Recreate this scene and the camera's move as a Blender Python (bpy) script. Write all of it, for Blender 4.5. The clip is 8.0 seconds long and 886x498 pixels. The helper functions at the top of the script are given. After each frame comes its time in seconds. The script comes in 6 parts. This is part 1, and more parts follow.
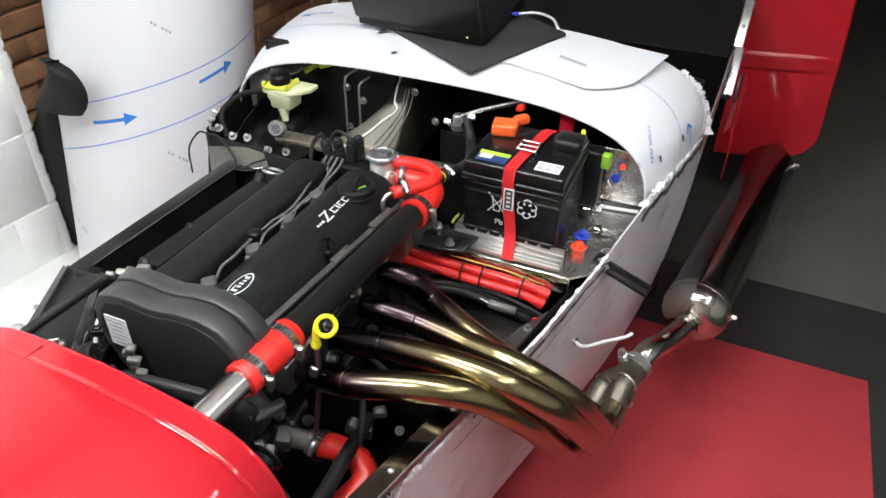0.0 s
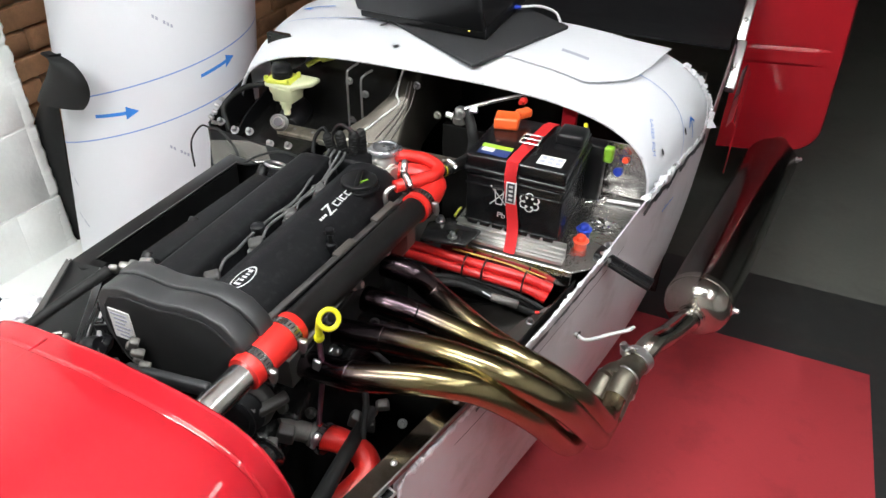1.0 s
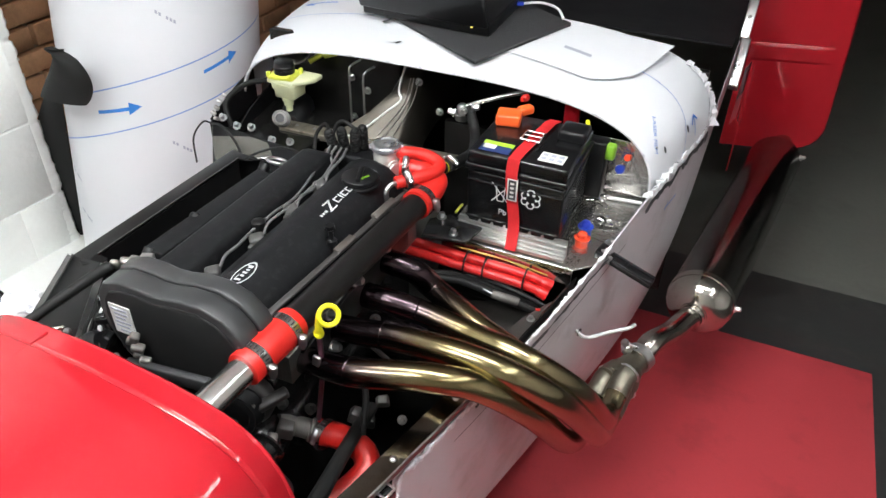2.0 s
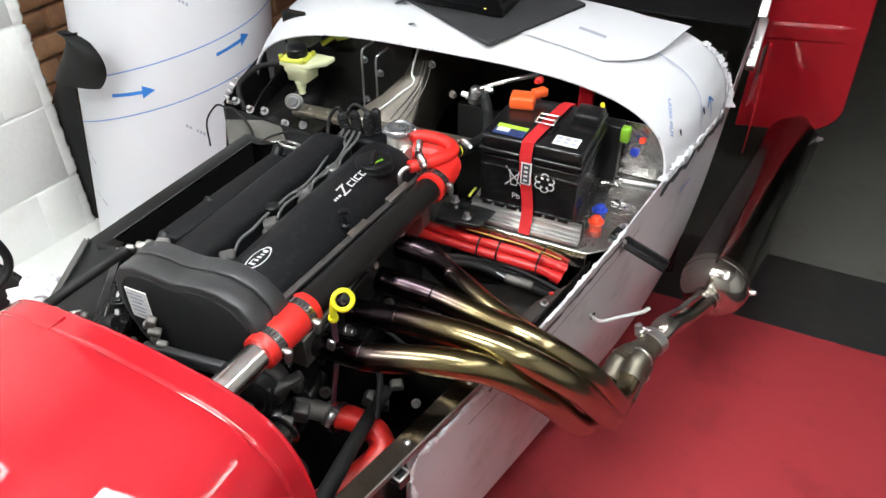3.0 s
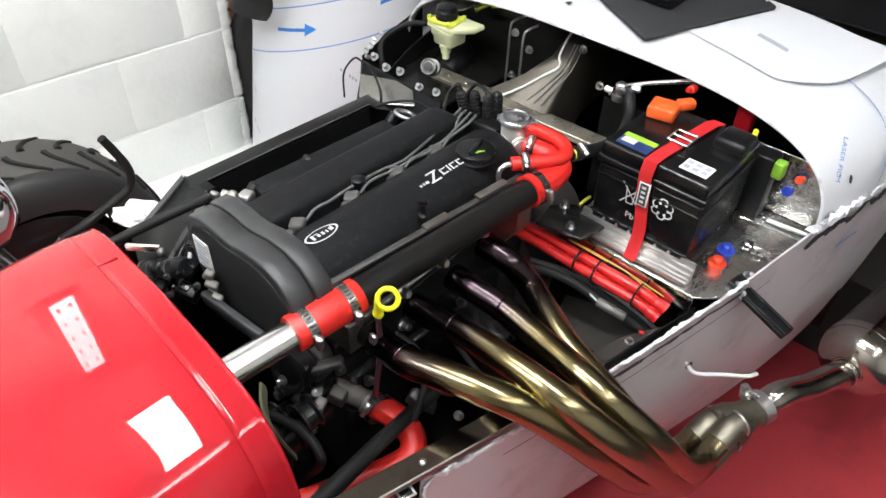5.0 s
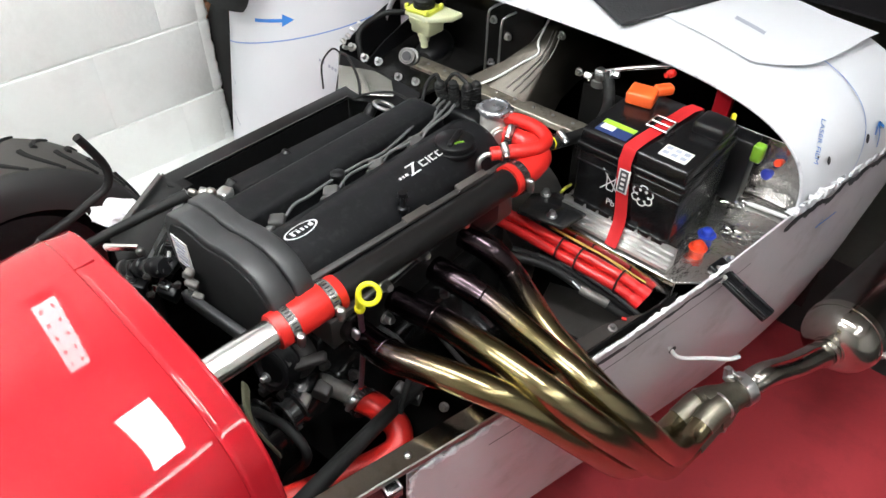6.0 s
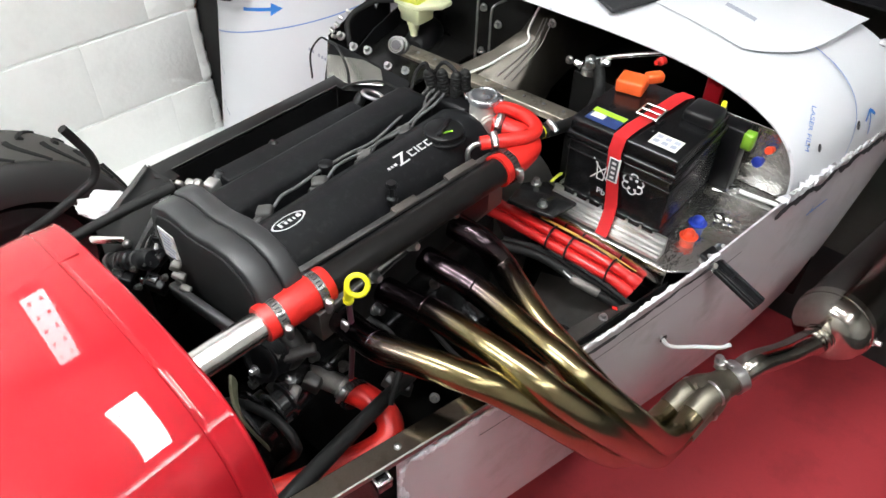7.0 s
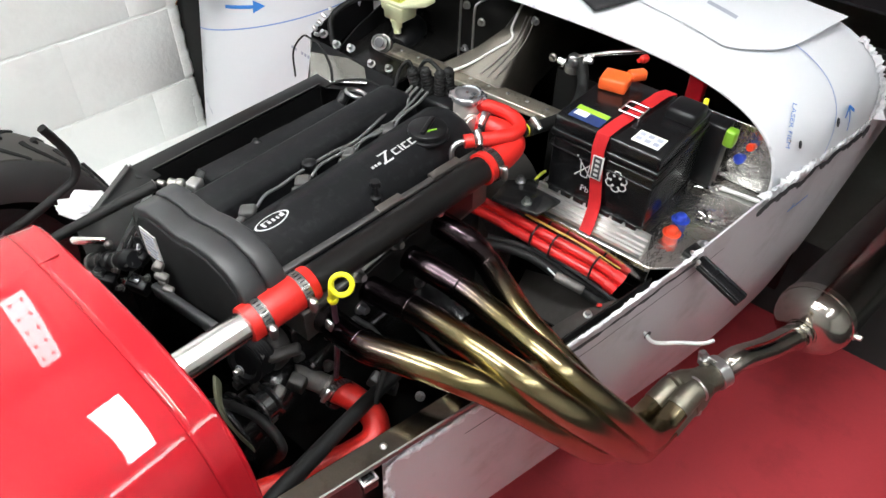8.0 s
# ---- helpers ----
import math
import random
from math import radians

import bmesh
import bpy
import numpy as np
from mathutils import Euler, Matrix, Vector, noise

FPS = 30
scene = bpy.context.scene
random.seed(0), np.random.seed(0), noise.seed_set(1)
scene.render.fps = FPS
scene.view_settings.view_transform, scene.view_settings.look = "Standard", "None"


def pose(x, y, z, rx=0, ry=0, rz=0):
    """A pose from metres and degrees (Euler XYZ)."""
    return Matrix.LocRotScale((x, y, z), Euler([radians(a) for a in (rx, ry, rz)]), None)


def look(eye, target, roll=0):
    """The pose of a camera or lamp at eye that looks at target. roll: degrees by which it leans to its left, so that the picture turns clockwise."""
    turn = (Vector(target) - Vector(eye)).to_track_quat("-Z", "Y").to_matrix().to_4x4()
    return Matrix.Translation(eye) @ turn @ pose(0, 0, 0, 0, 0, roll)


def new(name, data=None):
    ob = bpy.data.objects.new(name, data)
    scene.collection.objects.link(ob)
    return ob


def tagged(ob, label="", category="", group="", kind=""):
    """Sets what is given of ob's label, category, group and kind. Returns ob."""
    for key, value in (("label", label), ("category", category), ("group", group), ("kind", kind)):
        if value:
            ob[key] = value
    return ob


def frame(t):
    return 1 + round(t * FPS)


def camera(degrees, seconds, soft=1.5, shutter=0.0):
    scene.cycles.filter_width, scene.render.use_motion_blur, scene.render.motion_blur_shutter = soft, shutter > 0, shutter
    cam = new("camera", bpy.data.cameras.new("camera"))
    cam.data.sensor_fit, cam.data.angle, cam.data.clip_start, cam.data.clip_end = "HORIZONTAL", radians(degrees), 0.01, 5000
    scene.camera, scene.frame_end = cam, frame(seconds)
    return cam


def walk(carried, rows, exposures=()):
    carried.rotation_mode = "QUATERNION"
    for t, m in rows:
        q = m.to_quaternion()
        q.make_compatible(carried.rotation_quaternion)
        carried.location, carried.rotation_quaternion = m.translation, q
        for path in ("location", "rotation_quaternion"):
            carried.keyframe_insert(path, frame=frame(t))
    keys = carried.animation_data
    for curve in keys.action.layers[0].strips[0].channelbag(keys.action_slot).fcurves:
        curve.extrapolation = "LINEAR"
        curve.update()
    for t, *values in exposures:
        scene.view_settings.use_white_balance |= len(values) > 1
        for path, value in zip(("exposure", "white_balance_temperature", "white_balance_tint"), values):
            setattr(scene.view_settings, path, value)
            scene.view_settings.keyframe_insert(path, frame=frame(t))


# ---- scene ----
cam = camera(63.0, 8.0, soft=1.5, shutter=0.5)
PATH = [
    (0, (0.621, -0.613, 1.353), (-0.029, 0.882, 0.195), 0.9),
    (0.5, (0.62, -0.613, 1.352), (-0.029, 0.879, 0.188), 0.9),
    (1, (0.62, -0.615, 1.352), (-0.03, 0.871, 0.181), 0.8),
    (2.5, (0.626, -0.612, 1.351), (-0.04, 0.853, 0.164), 0.7),
    (3, (0.621, -0.611, 1.354), (-0.054, 0.825, 0.135), 0.1),
    (3.5, (0.6, -0.605, 1.363), (-0.005, 0.851, 0.132), -0.7),
    (4, (0.611, -0.571, 1.353), (0.028, 0.89, 0.117), 1.7),
    (4.5, (0.656, -0.481, 1.356), (-0.286, 0.722, 0.065), 2.6),
    (4.7, (0.672, -0.46, 1.357), (-0.356, 0.662, 0.059), 1.6),
    (6, (0.677, -0.431, 1.365), (-0.3, 0.676, 0.016), 0.5),
    (6.5, (0.679, -0.43, 1.36), (-0.295, 0.675, 0.007), 0.6),
    (7, (0.679, -0.422, 1.362), (-0.274, 0.68, -0.009), 0.5),
    (7.5, (0.678, -0.42, 1.362), (-0.251, 0.693, -0.016), 1.0),
    (8, (0.679, -0.42, 1.363), (-0.24, 0.704, -0.013), 1.2),
]
walk(cam, [(t, look(eye, target, roll)) for t, eye, target, roll in PATH])


# ---- light ----
world = bpy.data.worlds.new("world")
world.use_nodes = True
world.node_tree.nodes["Background"].inputs[0].default_value = (0.5, 0.55, 0.6, 1)
world.node_tree.nodes["Background"].inputs[1].default_value = 0.02
scene.world = world
scene.view_settings.exposure = 0.0
FRONT_FILL_POWER = 78.0          # glow of the unseen fill tubes added at the front of the garage
SIDE_FILL_POWER = 19.0      # glow of the weaker fill tubes added on the other side
WALL_POWER = 14.0          # glow of the narrow lamp on the block wall
PANEL_POWER = 40.0         # glow of the boxed lamps' diffusers

# ---- materials ----
def nd(nt, kind, **kw):
    n = nt.nodes.new(kind)
    for k, v in kw.items():
        n.inputs[k].default_value = v
    return n


def mat(name, col, rough=0.5, metal=0.0, var=0.12, scale=30.0, fine=300.0, bump=0.1, coat=0.0, rvar=0.05, dist=0.001,
        spec=0.5, dirt=None, dirt_amt=0.0, dirt_scale=9.0, trans=0.0, crough=0.06, sub=0.0, aniso=0.0, stretch=(1, 1, 1)):
    m = bpy.data.materials.new(name)
    m.use_nodes = True
    nt = m.node_tree
    b = nt.nodes["Principled BSDF"]
    tc = nt.nodes.new("ShaderNodeTexCoord")
    mp = nt.nodes.new("ShaderNodeMapping")
    mp.inputs["Scale"].default_value = stretch
    nt.links.new(tc.outputs["Object"], mp.inputs["Vector"])
    n1 = nd(nt, "ShaderNodeTexNoise", Scale=scale, Detail=5.0, Roughness=0.6)
    n2 = nd(nt, "ShaderNodeTexNoise", Scale=fine, Detail=3.0)
    for n in (n1, n2):
        nt.links.new(mp.outputs["Vector"], n.inputs["Vector"])
    mix = nt.nodes.new("ShaderNodeMix")
    mix.data_type = "RGBA"
    lo = [max(0.0, c * (1 - var)) for c in col] + [1]
    hi = [min(1.0, c * (1 + var)) for c in col] + [1]
    mix.inputs["A"].default_value, mix.inputs["B"].default_value = lo, hi
    add = nt.nodes.new("ShaderNodeMath")
    add.operation = "MULTIPLY_ADD"
    add.inputs[1].default_value = 0.6
    half = nt.nodes.new("ShaderNodeMath")
    half.operation = "MULTIPLY"
    half.inputs[1].default_value = 0.4
    nt.links.new(n2.outputs["Fac"], half.inputs[0])
    nt.links.new(n1.outputs["Fac"], add.inputs[0])
    nt.links.new(half.outputs[0], add.inputs[2])
    nt.links.new(add.outputs[0], mix.inputs["Factor"])
    out = mix.outputs["Result"]
    if dirt:
        n3 = nd(nt, "ShaderNodeTexNoise", Scale=dirt_scale, Detail=6.0, Roughness=0.65)
        nt.links.new(mp.outputs["Vector"], n3.inputs["Vector"])
        rp = nt.nodes.new("ShaderNodeMapRange")
        rp.inputs["From Min"].default_value, rp.inputs["From Max"].default_value = 0.52, 0.72
        rp.inputs["To Max"].default_value = dirt_amt
        nt.links.new(n3.outputs["Fac"], rp.inputs["Value"])
        mx2 = nt.nodes.new("ShaderNodeMix")
        mx2.data_type = "RGBA"
        mx2.inputs["B"].default_value = (*dirt, 1)
        nt.links.new(rp.outputs["Result"], mx2.inputs["Factor"])
        nt.links.new(out, mx2.inputs["A"])
        out = mx2.outputs["Result"]
    nt.links.new(out, b.inputs["Base Color"])
    rr = nt.nodes.new("ShaderNodeMapRange")
    rr.inputs["From Min"].default_value, rr.inputs["From Max"].default_value = 0.2, 0.8
    rr.inputs["To Min"].default_value, rr.inputs["To Max"].default_value = max(0.02, rough - rvar), min(1, rough + rvar)
    nt.links.new(n1.outputs["Fac"], rr.inputs["Value"])
    nt.links.new(rr.outputs["Result"], b.inputs["Roughness"])
    b.inputs["Metallic"].default_value = metal
    b.inputs["Specular IOR Level"].default_value = spec
    b.inputs["Coat Weight"].default_value = coat
    b.inputs["Coat Roughness"].default_value = crough
    b.inputs["Transmission Weight"].default_value = trans
    if sub:
        b.inputs["Subsurface Weight"].default_value = sub
        b.inputs["Subsurface Radius"].default_value = (0.01, 0.01, 0.008)
    if bump:
        bp = nt.nodes.new("ShaderNodeBump")
        bp.inputs["Strength"].default_value, bp.inputs["Distance"].default_value = bump, dist
        nt.links.new(add.outputs[0], bp.inputs["Height"])
        nt.links.new(bp.outputs["Normal"], b.inputs["Normal"])
    return m


def ramp_mat(name, axis, lo, hi, stops, rough, metal=1.0):
    """A metal whose tint runs along one axis of the place, like steel blued and straw-tinted by heat."""
    m = mat(name, (0.5, 0.5, 0.5), rough, metal, bump=0, rvar=0.03, scale=20)
    nt = m.node_tree
    b = nt.nodes["Principled BSDF"]
    tc = nt.nodes.new("ShaderNodeTexCoord")
    sp = nt.nodes.new("ShaderNodeSeparateXYZ")
    nt.links.new(tc.outputs["Object"], sp.inputs[0])
    ns = nd(nt, "ShaderNodeTexNoise", Scale=14.0, Detail=4.0)
    nt.links.new(tc.outputs["Object"], ns.inputs["Vector"])
    mr = nt.nodes.new("ShaderNodeMapRange")
    mr.inputs["From Min"].default_value, mr.inputs["From Max"].default_value = lo, hi
    nt.links.new(sp.outputs[axis], mr.inputs["Value"])
    ma = nt.nodes.new("ShaderNodeMath")
    ma.operation = "MULTIPLY_ADD"
    ma.inputs[1].default_value = 0.16
    nt.links.new(ns.outputs["Fac"], ma.inputs[0])
    nt.links.new(mr.outputs["Result"], ma.inputs[2])
    cr = nt.nodes.new("ShaderNodeValToRGB")
    cr.color_ramp.elements[0].position, cr.color_ramp.elements[0].color = stops[0][0], (*stops[0][1], 1)
    cr.color_ramp.elements[1].position, cr.color_ramp.elements[1].color = stops[-1][0], (*stops[-1][1], 1)
    for p, c in stops[1:-1]:
        e = cr.color_ramp.elements.new(p)
        e.color = (*c, 1)
    nt.links.new(ma.outputs[0], cr.inputs["Fac"])
    nt.links.new(cr.outputs["Color"], b.inputs["Base Color"])
    return m


def glow(name, col, power):
    m = bpy.data.materials.new(name)
    m.use_nodes = True
    b = m.node_tree.nodes["Principled BSDF"]
    b.inputs["Base Color"].default_value = (0.8, 0.8, 0.8, 1)
    b.inputs["Emission Color"].default_value = (*col, 1)
    b.inputs["Emission Strength"].default_value = power
    return m


RED = mat("red_gelcoat", (0.38, 0.0085, 0.016), 0.6, var=0.06, scale=6, fine=120, bump=0.02, spec=0.06, coat=1.0, rvar=0.05, crough=0.03)
RED_SIL = mat("red_silicone", (0.62, 0.02, 0.015), 0.38, var=0.1, bump=0.08, scale=80)
RED_CABLE = mat("red_cable", (0.55, 0.015, 0.015), 0.35, var=0.15, bump=0.06)
RED_WEB = mat("red_webbing", (0.5, 0.008, 0.012), 0.75, var=0.2, scale=220, fine=900, bump=0.5)
FILM = mat("white_film", (0.66, 0.672, 0.705), 0.36, var=0.012, scale=5, fine=40, bump=0.0, rvar=0.02)
FILM_SIDE = mat("scuffed_film", (0.55, 0.525, 0.555), 0.4, var=0.05, scale=6, fine=60, bump=0.06, dist=0.003, dirt=(0.26, 0.24, 0.235), dirt_amt=0.5, dirt_scale=9)
FILM_TORN = mat("torn_film", (0.72, 0.72, 0.75), 0.4, var=0.2, scale=60, bump=0.6, dist=0.004, dirt=(0.2, 0.21, 0.26), dirt_amt=0.7, dirt_scale=70)
BLUE_INK = mat("blue_ink", (0.03, 0.2, 0.62), 0.4, var=0.12)
BLUE_PALE = mat("pale_blue_ink", (0.18, 0.3, 0.62), 0.4, var=0.1)
INK_GREY = mat("grey_ink", (0.35, 0.37, 0.45), 0.5)
BLK_PLASTIC = mat("black_plastic", (0.0072, 0.0074, 0.0084), 0.5, var=0.3, scale=25, fine=700, bump=0.5, dist=0.0008, dirt=(0.042, 0.042, 0.044), dirt_amt=0.28, dirt_scale=70, spec=0.15)
BLK_SMOOTH = mat("smooth_black_plastic", (0.0075, 0.0076, 0.0085), 0.34, spec=0.26, var=0.2, bump=0.06)
BLK_GLOSS = mat("black_powder_coat", (0.012, 0.012, 0.0125), 0.2, var=0.2, bump=0.08, fine=500, coat=0.2)
BLK_BAT = mat("battery_case", (0.0065, 0.0065, 0.0072), 0.24, var=0.2, bump=0.05, fine=500)
BLK_RUB = mat("black_rubber", (0.010, 0.010, 0.010), 0.6, spec=0.25, var=0.25, bump=0.2, fine=500)
RAIL_ALU = mat("satin_rail", (0.17, 0.15, 0.125), 0.13, 1.0, var=0.3, scale=30, bump=0.08, dirt=(0.08, 0.068, 0.05), dirt_amt=0.6, dirt_scale=35)
MATCLOTH = mat("ribbed_black_matting", (0.02, 0.02, 0.022), 0.8, var=0.5, scale=160, fine=420, bump=0.9, dist=0.002)
BLK_CLOTH = mat("black_vinyl", (0.006, 0.006, 0.007), 0.7, spec=0.15, var=0.2, bump=0.3, scale=12)
LEAD = mat("grey_silicone_lead", (0.10, 0.10, 0.10), 0.5, var=0.2, bump=0.1)
GREY_PLASTIC = mat("dusty_grey_plastic", (0.055, 0.053, 0.052), 0.55, var=0.25, bump=0.2, fine=600)
FRONT_FACE = mat("matt_black_face", (0.012, 0.012, 0.0125), 0.7, var=0.2, bump=0.1, spec=0.2)
TIMING = mat("timing_cover_plastic", (0.027, 0.0275, 0.029), 0.42, var=0.15, bump=0.25, fine=800, dist=0.0006, dirt=(0.1, 0.095, 0.09), dirt_amt=0.2, dirt_scale=14)
AIRBLK = mat("satin_black_sheet", (0.008, 0.008, 0.0083), 0.32, var=0.3, bump=0.05, spec=0.2)
RAILBLK = mat("painted_steel_tube", (0.008, 0.0075, 0.0075), 0.3, var=0.3, bump=0.04, spec=0.22, rvar=0.03)
DUST = mat("dusty_metal", (0.06, 0.051, 0.046), 0.6, 0.2, var=0.3, bump=0.3)
PLATE = mat("dusty_grey_sheet", (0.040, 0.037, 0.034), 0.38, 0.2, var=0.35, scale=25, bump=0.15, dirt=(0.09, 0.085, 0.08), dirt_amt=0.4, dirt_scale=30)
GRIMY = mat("oily_dark_casting", (0.036, 0.033, 0.032), 0.5, 0.1, var=0.4, scale=40, bump=0.4, dirt=(0.05, 0.045, 0.04), dirt_amt=0.4, dirt_scale=50)
CAST_DULL = mat("dull_cast_alloy", (0.17, 0.16, 0.15), 0.55, 0.5, var=0.35, scale=50, fine=300, bump=0.5, dist=0.001, dirt=(0.05, 0.045, 0.04), dirt_amt=0.5, dirt_scale=60)
BOLT_DULL = mat("dull_zinc_bolt", (0.22, 0.215, 0.21), 0.42, 1.0, var=0.3, bump=0.2)
ALU = mat("bright_aluminium", (0.62, 0.61, 0.59), 0.2, 0.97, var=0.15, scale=26, fine=90, bump=0.7, dist=0.006, rvar=0.1)
MIRROR_ALU = mat("polished_aluminium", (0.75, 0.74, 0.72), 0.08, 1.0, var=0.05, scale=12, bump=0.15, dist=0.004, rvar=0.04)
EXTRUDED = mat("bright_extrusion", (0.64, 0.63, 0.62), 0.3, 0.85, var=0.06, scale=30, bump=0.1)
ALU_DULL = mat("dull_aluminium", (0.55, 0.54, 0.52), 0.4, 1.0, var=0.15, scale=25, bump=0.2, dist=0.001)
ALU_CAST = mat("cast_aluminium", (0.34, 0.33, 0.31), 0.48, 1.0, var=0.25, scale=60, fine=400, bump=0.5, dist=0.001)
DULL_SHEET = mat("grubby_aluminium", (0.50, 0.455, 0.375), 0.36, 0.85, var=0.3, scale=35, bump=0.4, dist=0.002, dirt=(0.06, 0.05, 0.035), dirt_amt=0.85, dirt_scale=28)
TUNNEL = mat("scratched_tunnel_sheet", (0.072, 0.064, 0.053), 0.36, 0.8, var=0.45, scale=30, bump=0.35, dirt=(0.06, 0.055, 0.05), dirt_amt=0.5)
BLACK_SHEET = mat("black_painted_sheet", (0.009, 0.0087, 0.0083), 0.22, var=0.3, bump=0.08, scale=14, spec=0.2)
CHROME = mat("polished_steel", (0.78, 0.77, 0.75), 0.09, 1.0, var=0.04, bump=0.02, rvar=0.04)
PIPE_BRIGHT = mat("brushed_bright_pipe", (0.88, 0.87, 0.85), 0.2, 1.0, var=0.05, bump=0.03, rvar=0.05)
CAP_ZINC = mat("blue_zinc_plate", (0.50, 0.52, 0.55), 0.28, 0.9, var=0.15, scale=40, bump=0.08)
CAST_BRIGHT = mat("bright_cast_alloy", (0.72, 0.70, 0.67), 0.36, 0.85, var=0.15, scale=60, fine=300, bump=0.25)
GUSSET = mat("smeared_aluminium", (0.052, 0.0505, 0.046), 0.22, 1.0, var=0.3, scale=18, bump=0.2, dist=0.003)
STEEL = mat("zinc_steel", (0.6, 0.6, 0.6), 0.3, 1.0, var=0.15, bump=0.1)
CLIP_STEEL = mat("grey_clip_steel", (0.36, 0.355, 0.34), 0.24, 1.0, var=0.25, scale=60, bump=0.15)
STAINLESS = mat("stainless_pipe", (0.46, 0.44, 0.40), 0.15, 1.0, var=0.12, scale=25, bump=0.06, dirt=(0.22, 0.17, 0.1), dirt_amt=0.4, dirt_scale=22)
SILENCER = mat("brushed_silencer_skin", (0.165, 0.158, 0.148), 0.17, 1.0, var=0.15, scale=14, bump=0.05, dirt=(0.12, 0.1, 0.07), dirt_amt=0.4, dirt_scale=10)
COLLECT = mat("heat_greyed_steel", (0.225, 0.207, 0.166), 0.46, 1.0, var=0.2, scale=40, bump=0.15, dirt=(0.14, 0.11, 0.07), dirt_amt=0.5, dirt_scale=26)
TINTED = ramp_mat("heat_tinted_pipe", 0, 0.14, 0.55,
                  [(0.0, (0.042, 0.031, 0.037)), (0.30, (0.062, 0.046, 0.052)), (0.44, (0.12, 0.095, 0.068)), (0.57, (0.24, 0.198, 0.095)), (0.8, (0.30, 0.252, 0.132)), (1.0, (0.31, 0.262, 0.16))], 0.22)
YELLOW = mat("yellow_plastic", (0.78, 0.72, 0.02), 0.35, var=0.06, bump=0.05)
YELLOW_GREEN = mat("yellow_green_plastic", (0.62, 0.66, 0.08), 0.35, var=0.08, bump=0.05)
ORANGE = mat("orange_plastic", (0.78, 0.11, 0.02), 0.4, var=0.08, bump=0.08)
RED_CAP = mat("red_orange_cap", (0.75, 0.06, 0.02), 0.35, var=0.08)
BLUE_CAP = mat("blue_cap", (0.02, 0.05, 0.4), 0.3, var=0.1)
RESIN = mat("cream_resin", (0.66, 0.68, 0.44), 0.4, var=0.06, bump=0.05, sub=0.15)
LABEL_W = mat("white_label", (0.72, 0.72, 0.7), 0.5, var=0.04)
LABEL_DK = mat("print_black", (0.03, 0.03, 0.035), 0.5)
LABEL_BL = mat("label_navy", (0.02, 0.04, 0.14), 0.4)
LABEL_GR = mat("label_green", (0.35, 0.6, 0.04), 0.4)
SILVER_PR = mat("silver_print", (0.62, 0.62, 0.62), 0.45, var=0.08)
GREEN_FIT = mat("green_plastic", (0.2, 0.42, 0.03), 0.4)
WHITE_PAINT = mat("white_masonry_paint", (0.88, 0.895, 0.875), 0.6, var=0.05, scale=9, fine=55, bump=0.5, dist=0.005, dirt=(0.6, 0.6, 0.58), dirt_amt=0.25, dirt_scale=5)
BRICK = mat("orange_brick", (0.5, 0.27, 0.14), 0.85, var=0.35, scale=14, fine=150, bump=0.6, dist=0.003, dirt=(0.12, 0.06, 0.04), dirt_amt=0.5)
MORTAR = mat("mortar", (0.45, 0.36, 0.26), 0.9, var=0.2, bump=0.5, dist=0.003)
# near-black base colour stands in for the unlit depth of the garage
UNLITWALL = mat("unlit_wall_black", (0.014, 0.014, 0.014), 0.8, var=0.2, scale=4, bump=0.2)
LIGHTWALL = mat("pale_wall_paint", (0.6, 0.6, 0.58), 0.7, var=0.06, scale=4, bump=0.2)
CEIL = mat("plasterboard", (0.78, 0.78, 0.77), 0.8, var=0.05, scale=4)
FL_RED = mat("red_floor_vinyl", (0.43, 0.045, 0.056), 0.42, var=0.12, scale=6, fine=140, bump=0.25, dist=0.001, dirt=(0.14, 0.015, 0.02), dirt_amt=0.45, dirt_scale=5)
FL_BLACK = mat("black_floor_vinyl", (0.028, 0.028, 0.028), 0.5, var=0.25, scale=8, fine=140, bump=0.25, dirt=(0.07, 0.068, 0.062), dirt_amt=0.4, dirt_scale=7)
FL_GREY = mat("grey_concrete", (0.10, 0.102, 0.09), 0.6, var=0.25, scale=4, fine=60, bump=0.3, dirt=(0.05, 0.05, 0.045), dirt_amt=0.5, dirt_scale=4)
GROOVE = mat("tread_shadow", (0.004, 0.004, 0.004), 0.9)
TREAD = mat("dusty_tread", (0.048, 0.045, 0.041), 0.7, var=0.3, scale=20, fine=400, bump=0.3, dirt=(0.05, 0.047, 0.04), dirt_amt=0.6, dirt_scale=16)
TYRE = mat("tyre_rubber", (0.022, 0.022, 0.022), 0.55, var=0.25, fine=500, bump=0.25)
GLOW = glow("front_fill_tube", (0.965, 1.0, 1.0), FRONT_FILL_POWER)
GLOW_SIDE = glow("side_fill_tube", (0.965, 1.0, 1.0), SIDE_FILL_POWER)
GLOW_PANEL = glow("lamp_diffuser", (0.965, 1.0, 1.0), PANEL_POWER)
GLOW_WALL = glow("wall_lamp_diffuser", (0.965, 1.0, 1.0), WALL_POWER)
LED = glow("led_yellow", (1.0, 0.75, 0.1), 2.0)
OCHRE = mat("ochre_wire", (0.42, 0.22, 0.04), 0.45)
OLIVE = mat("olive_sealing_strip", (0.07, 0.07, 0.042), 0.6, var=0.25, bump=0.3)
PURPLE = mat("dipstick_tube", (0.2, 0.08, 0.12), 0.3, 0.8)

# ---- mesh helpers ----
CX = 0.05      # centre line of the car


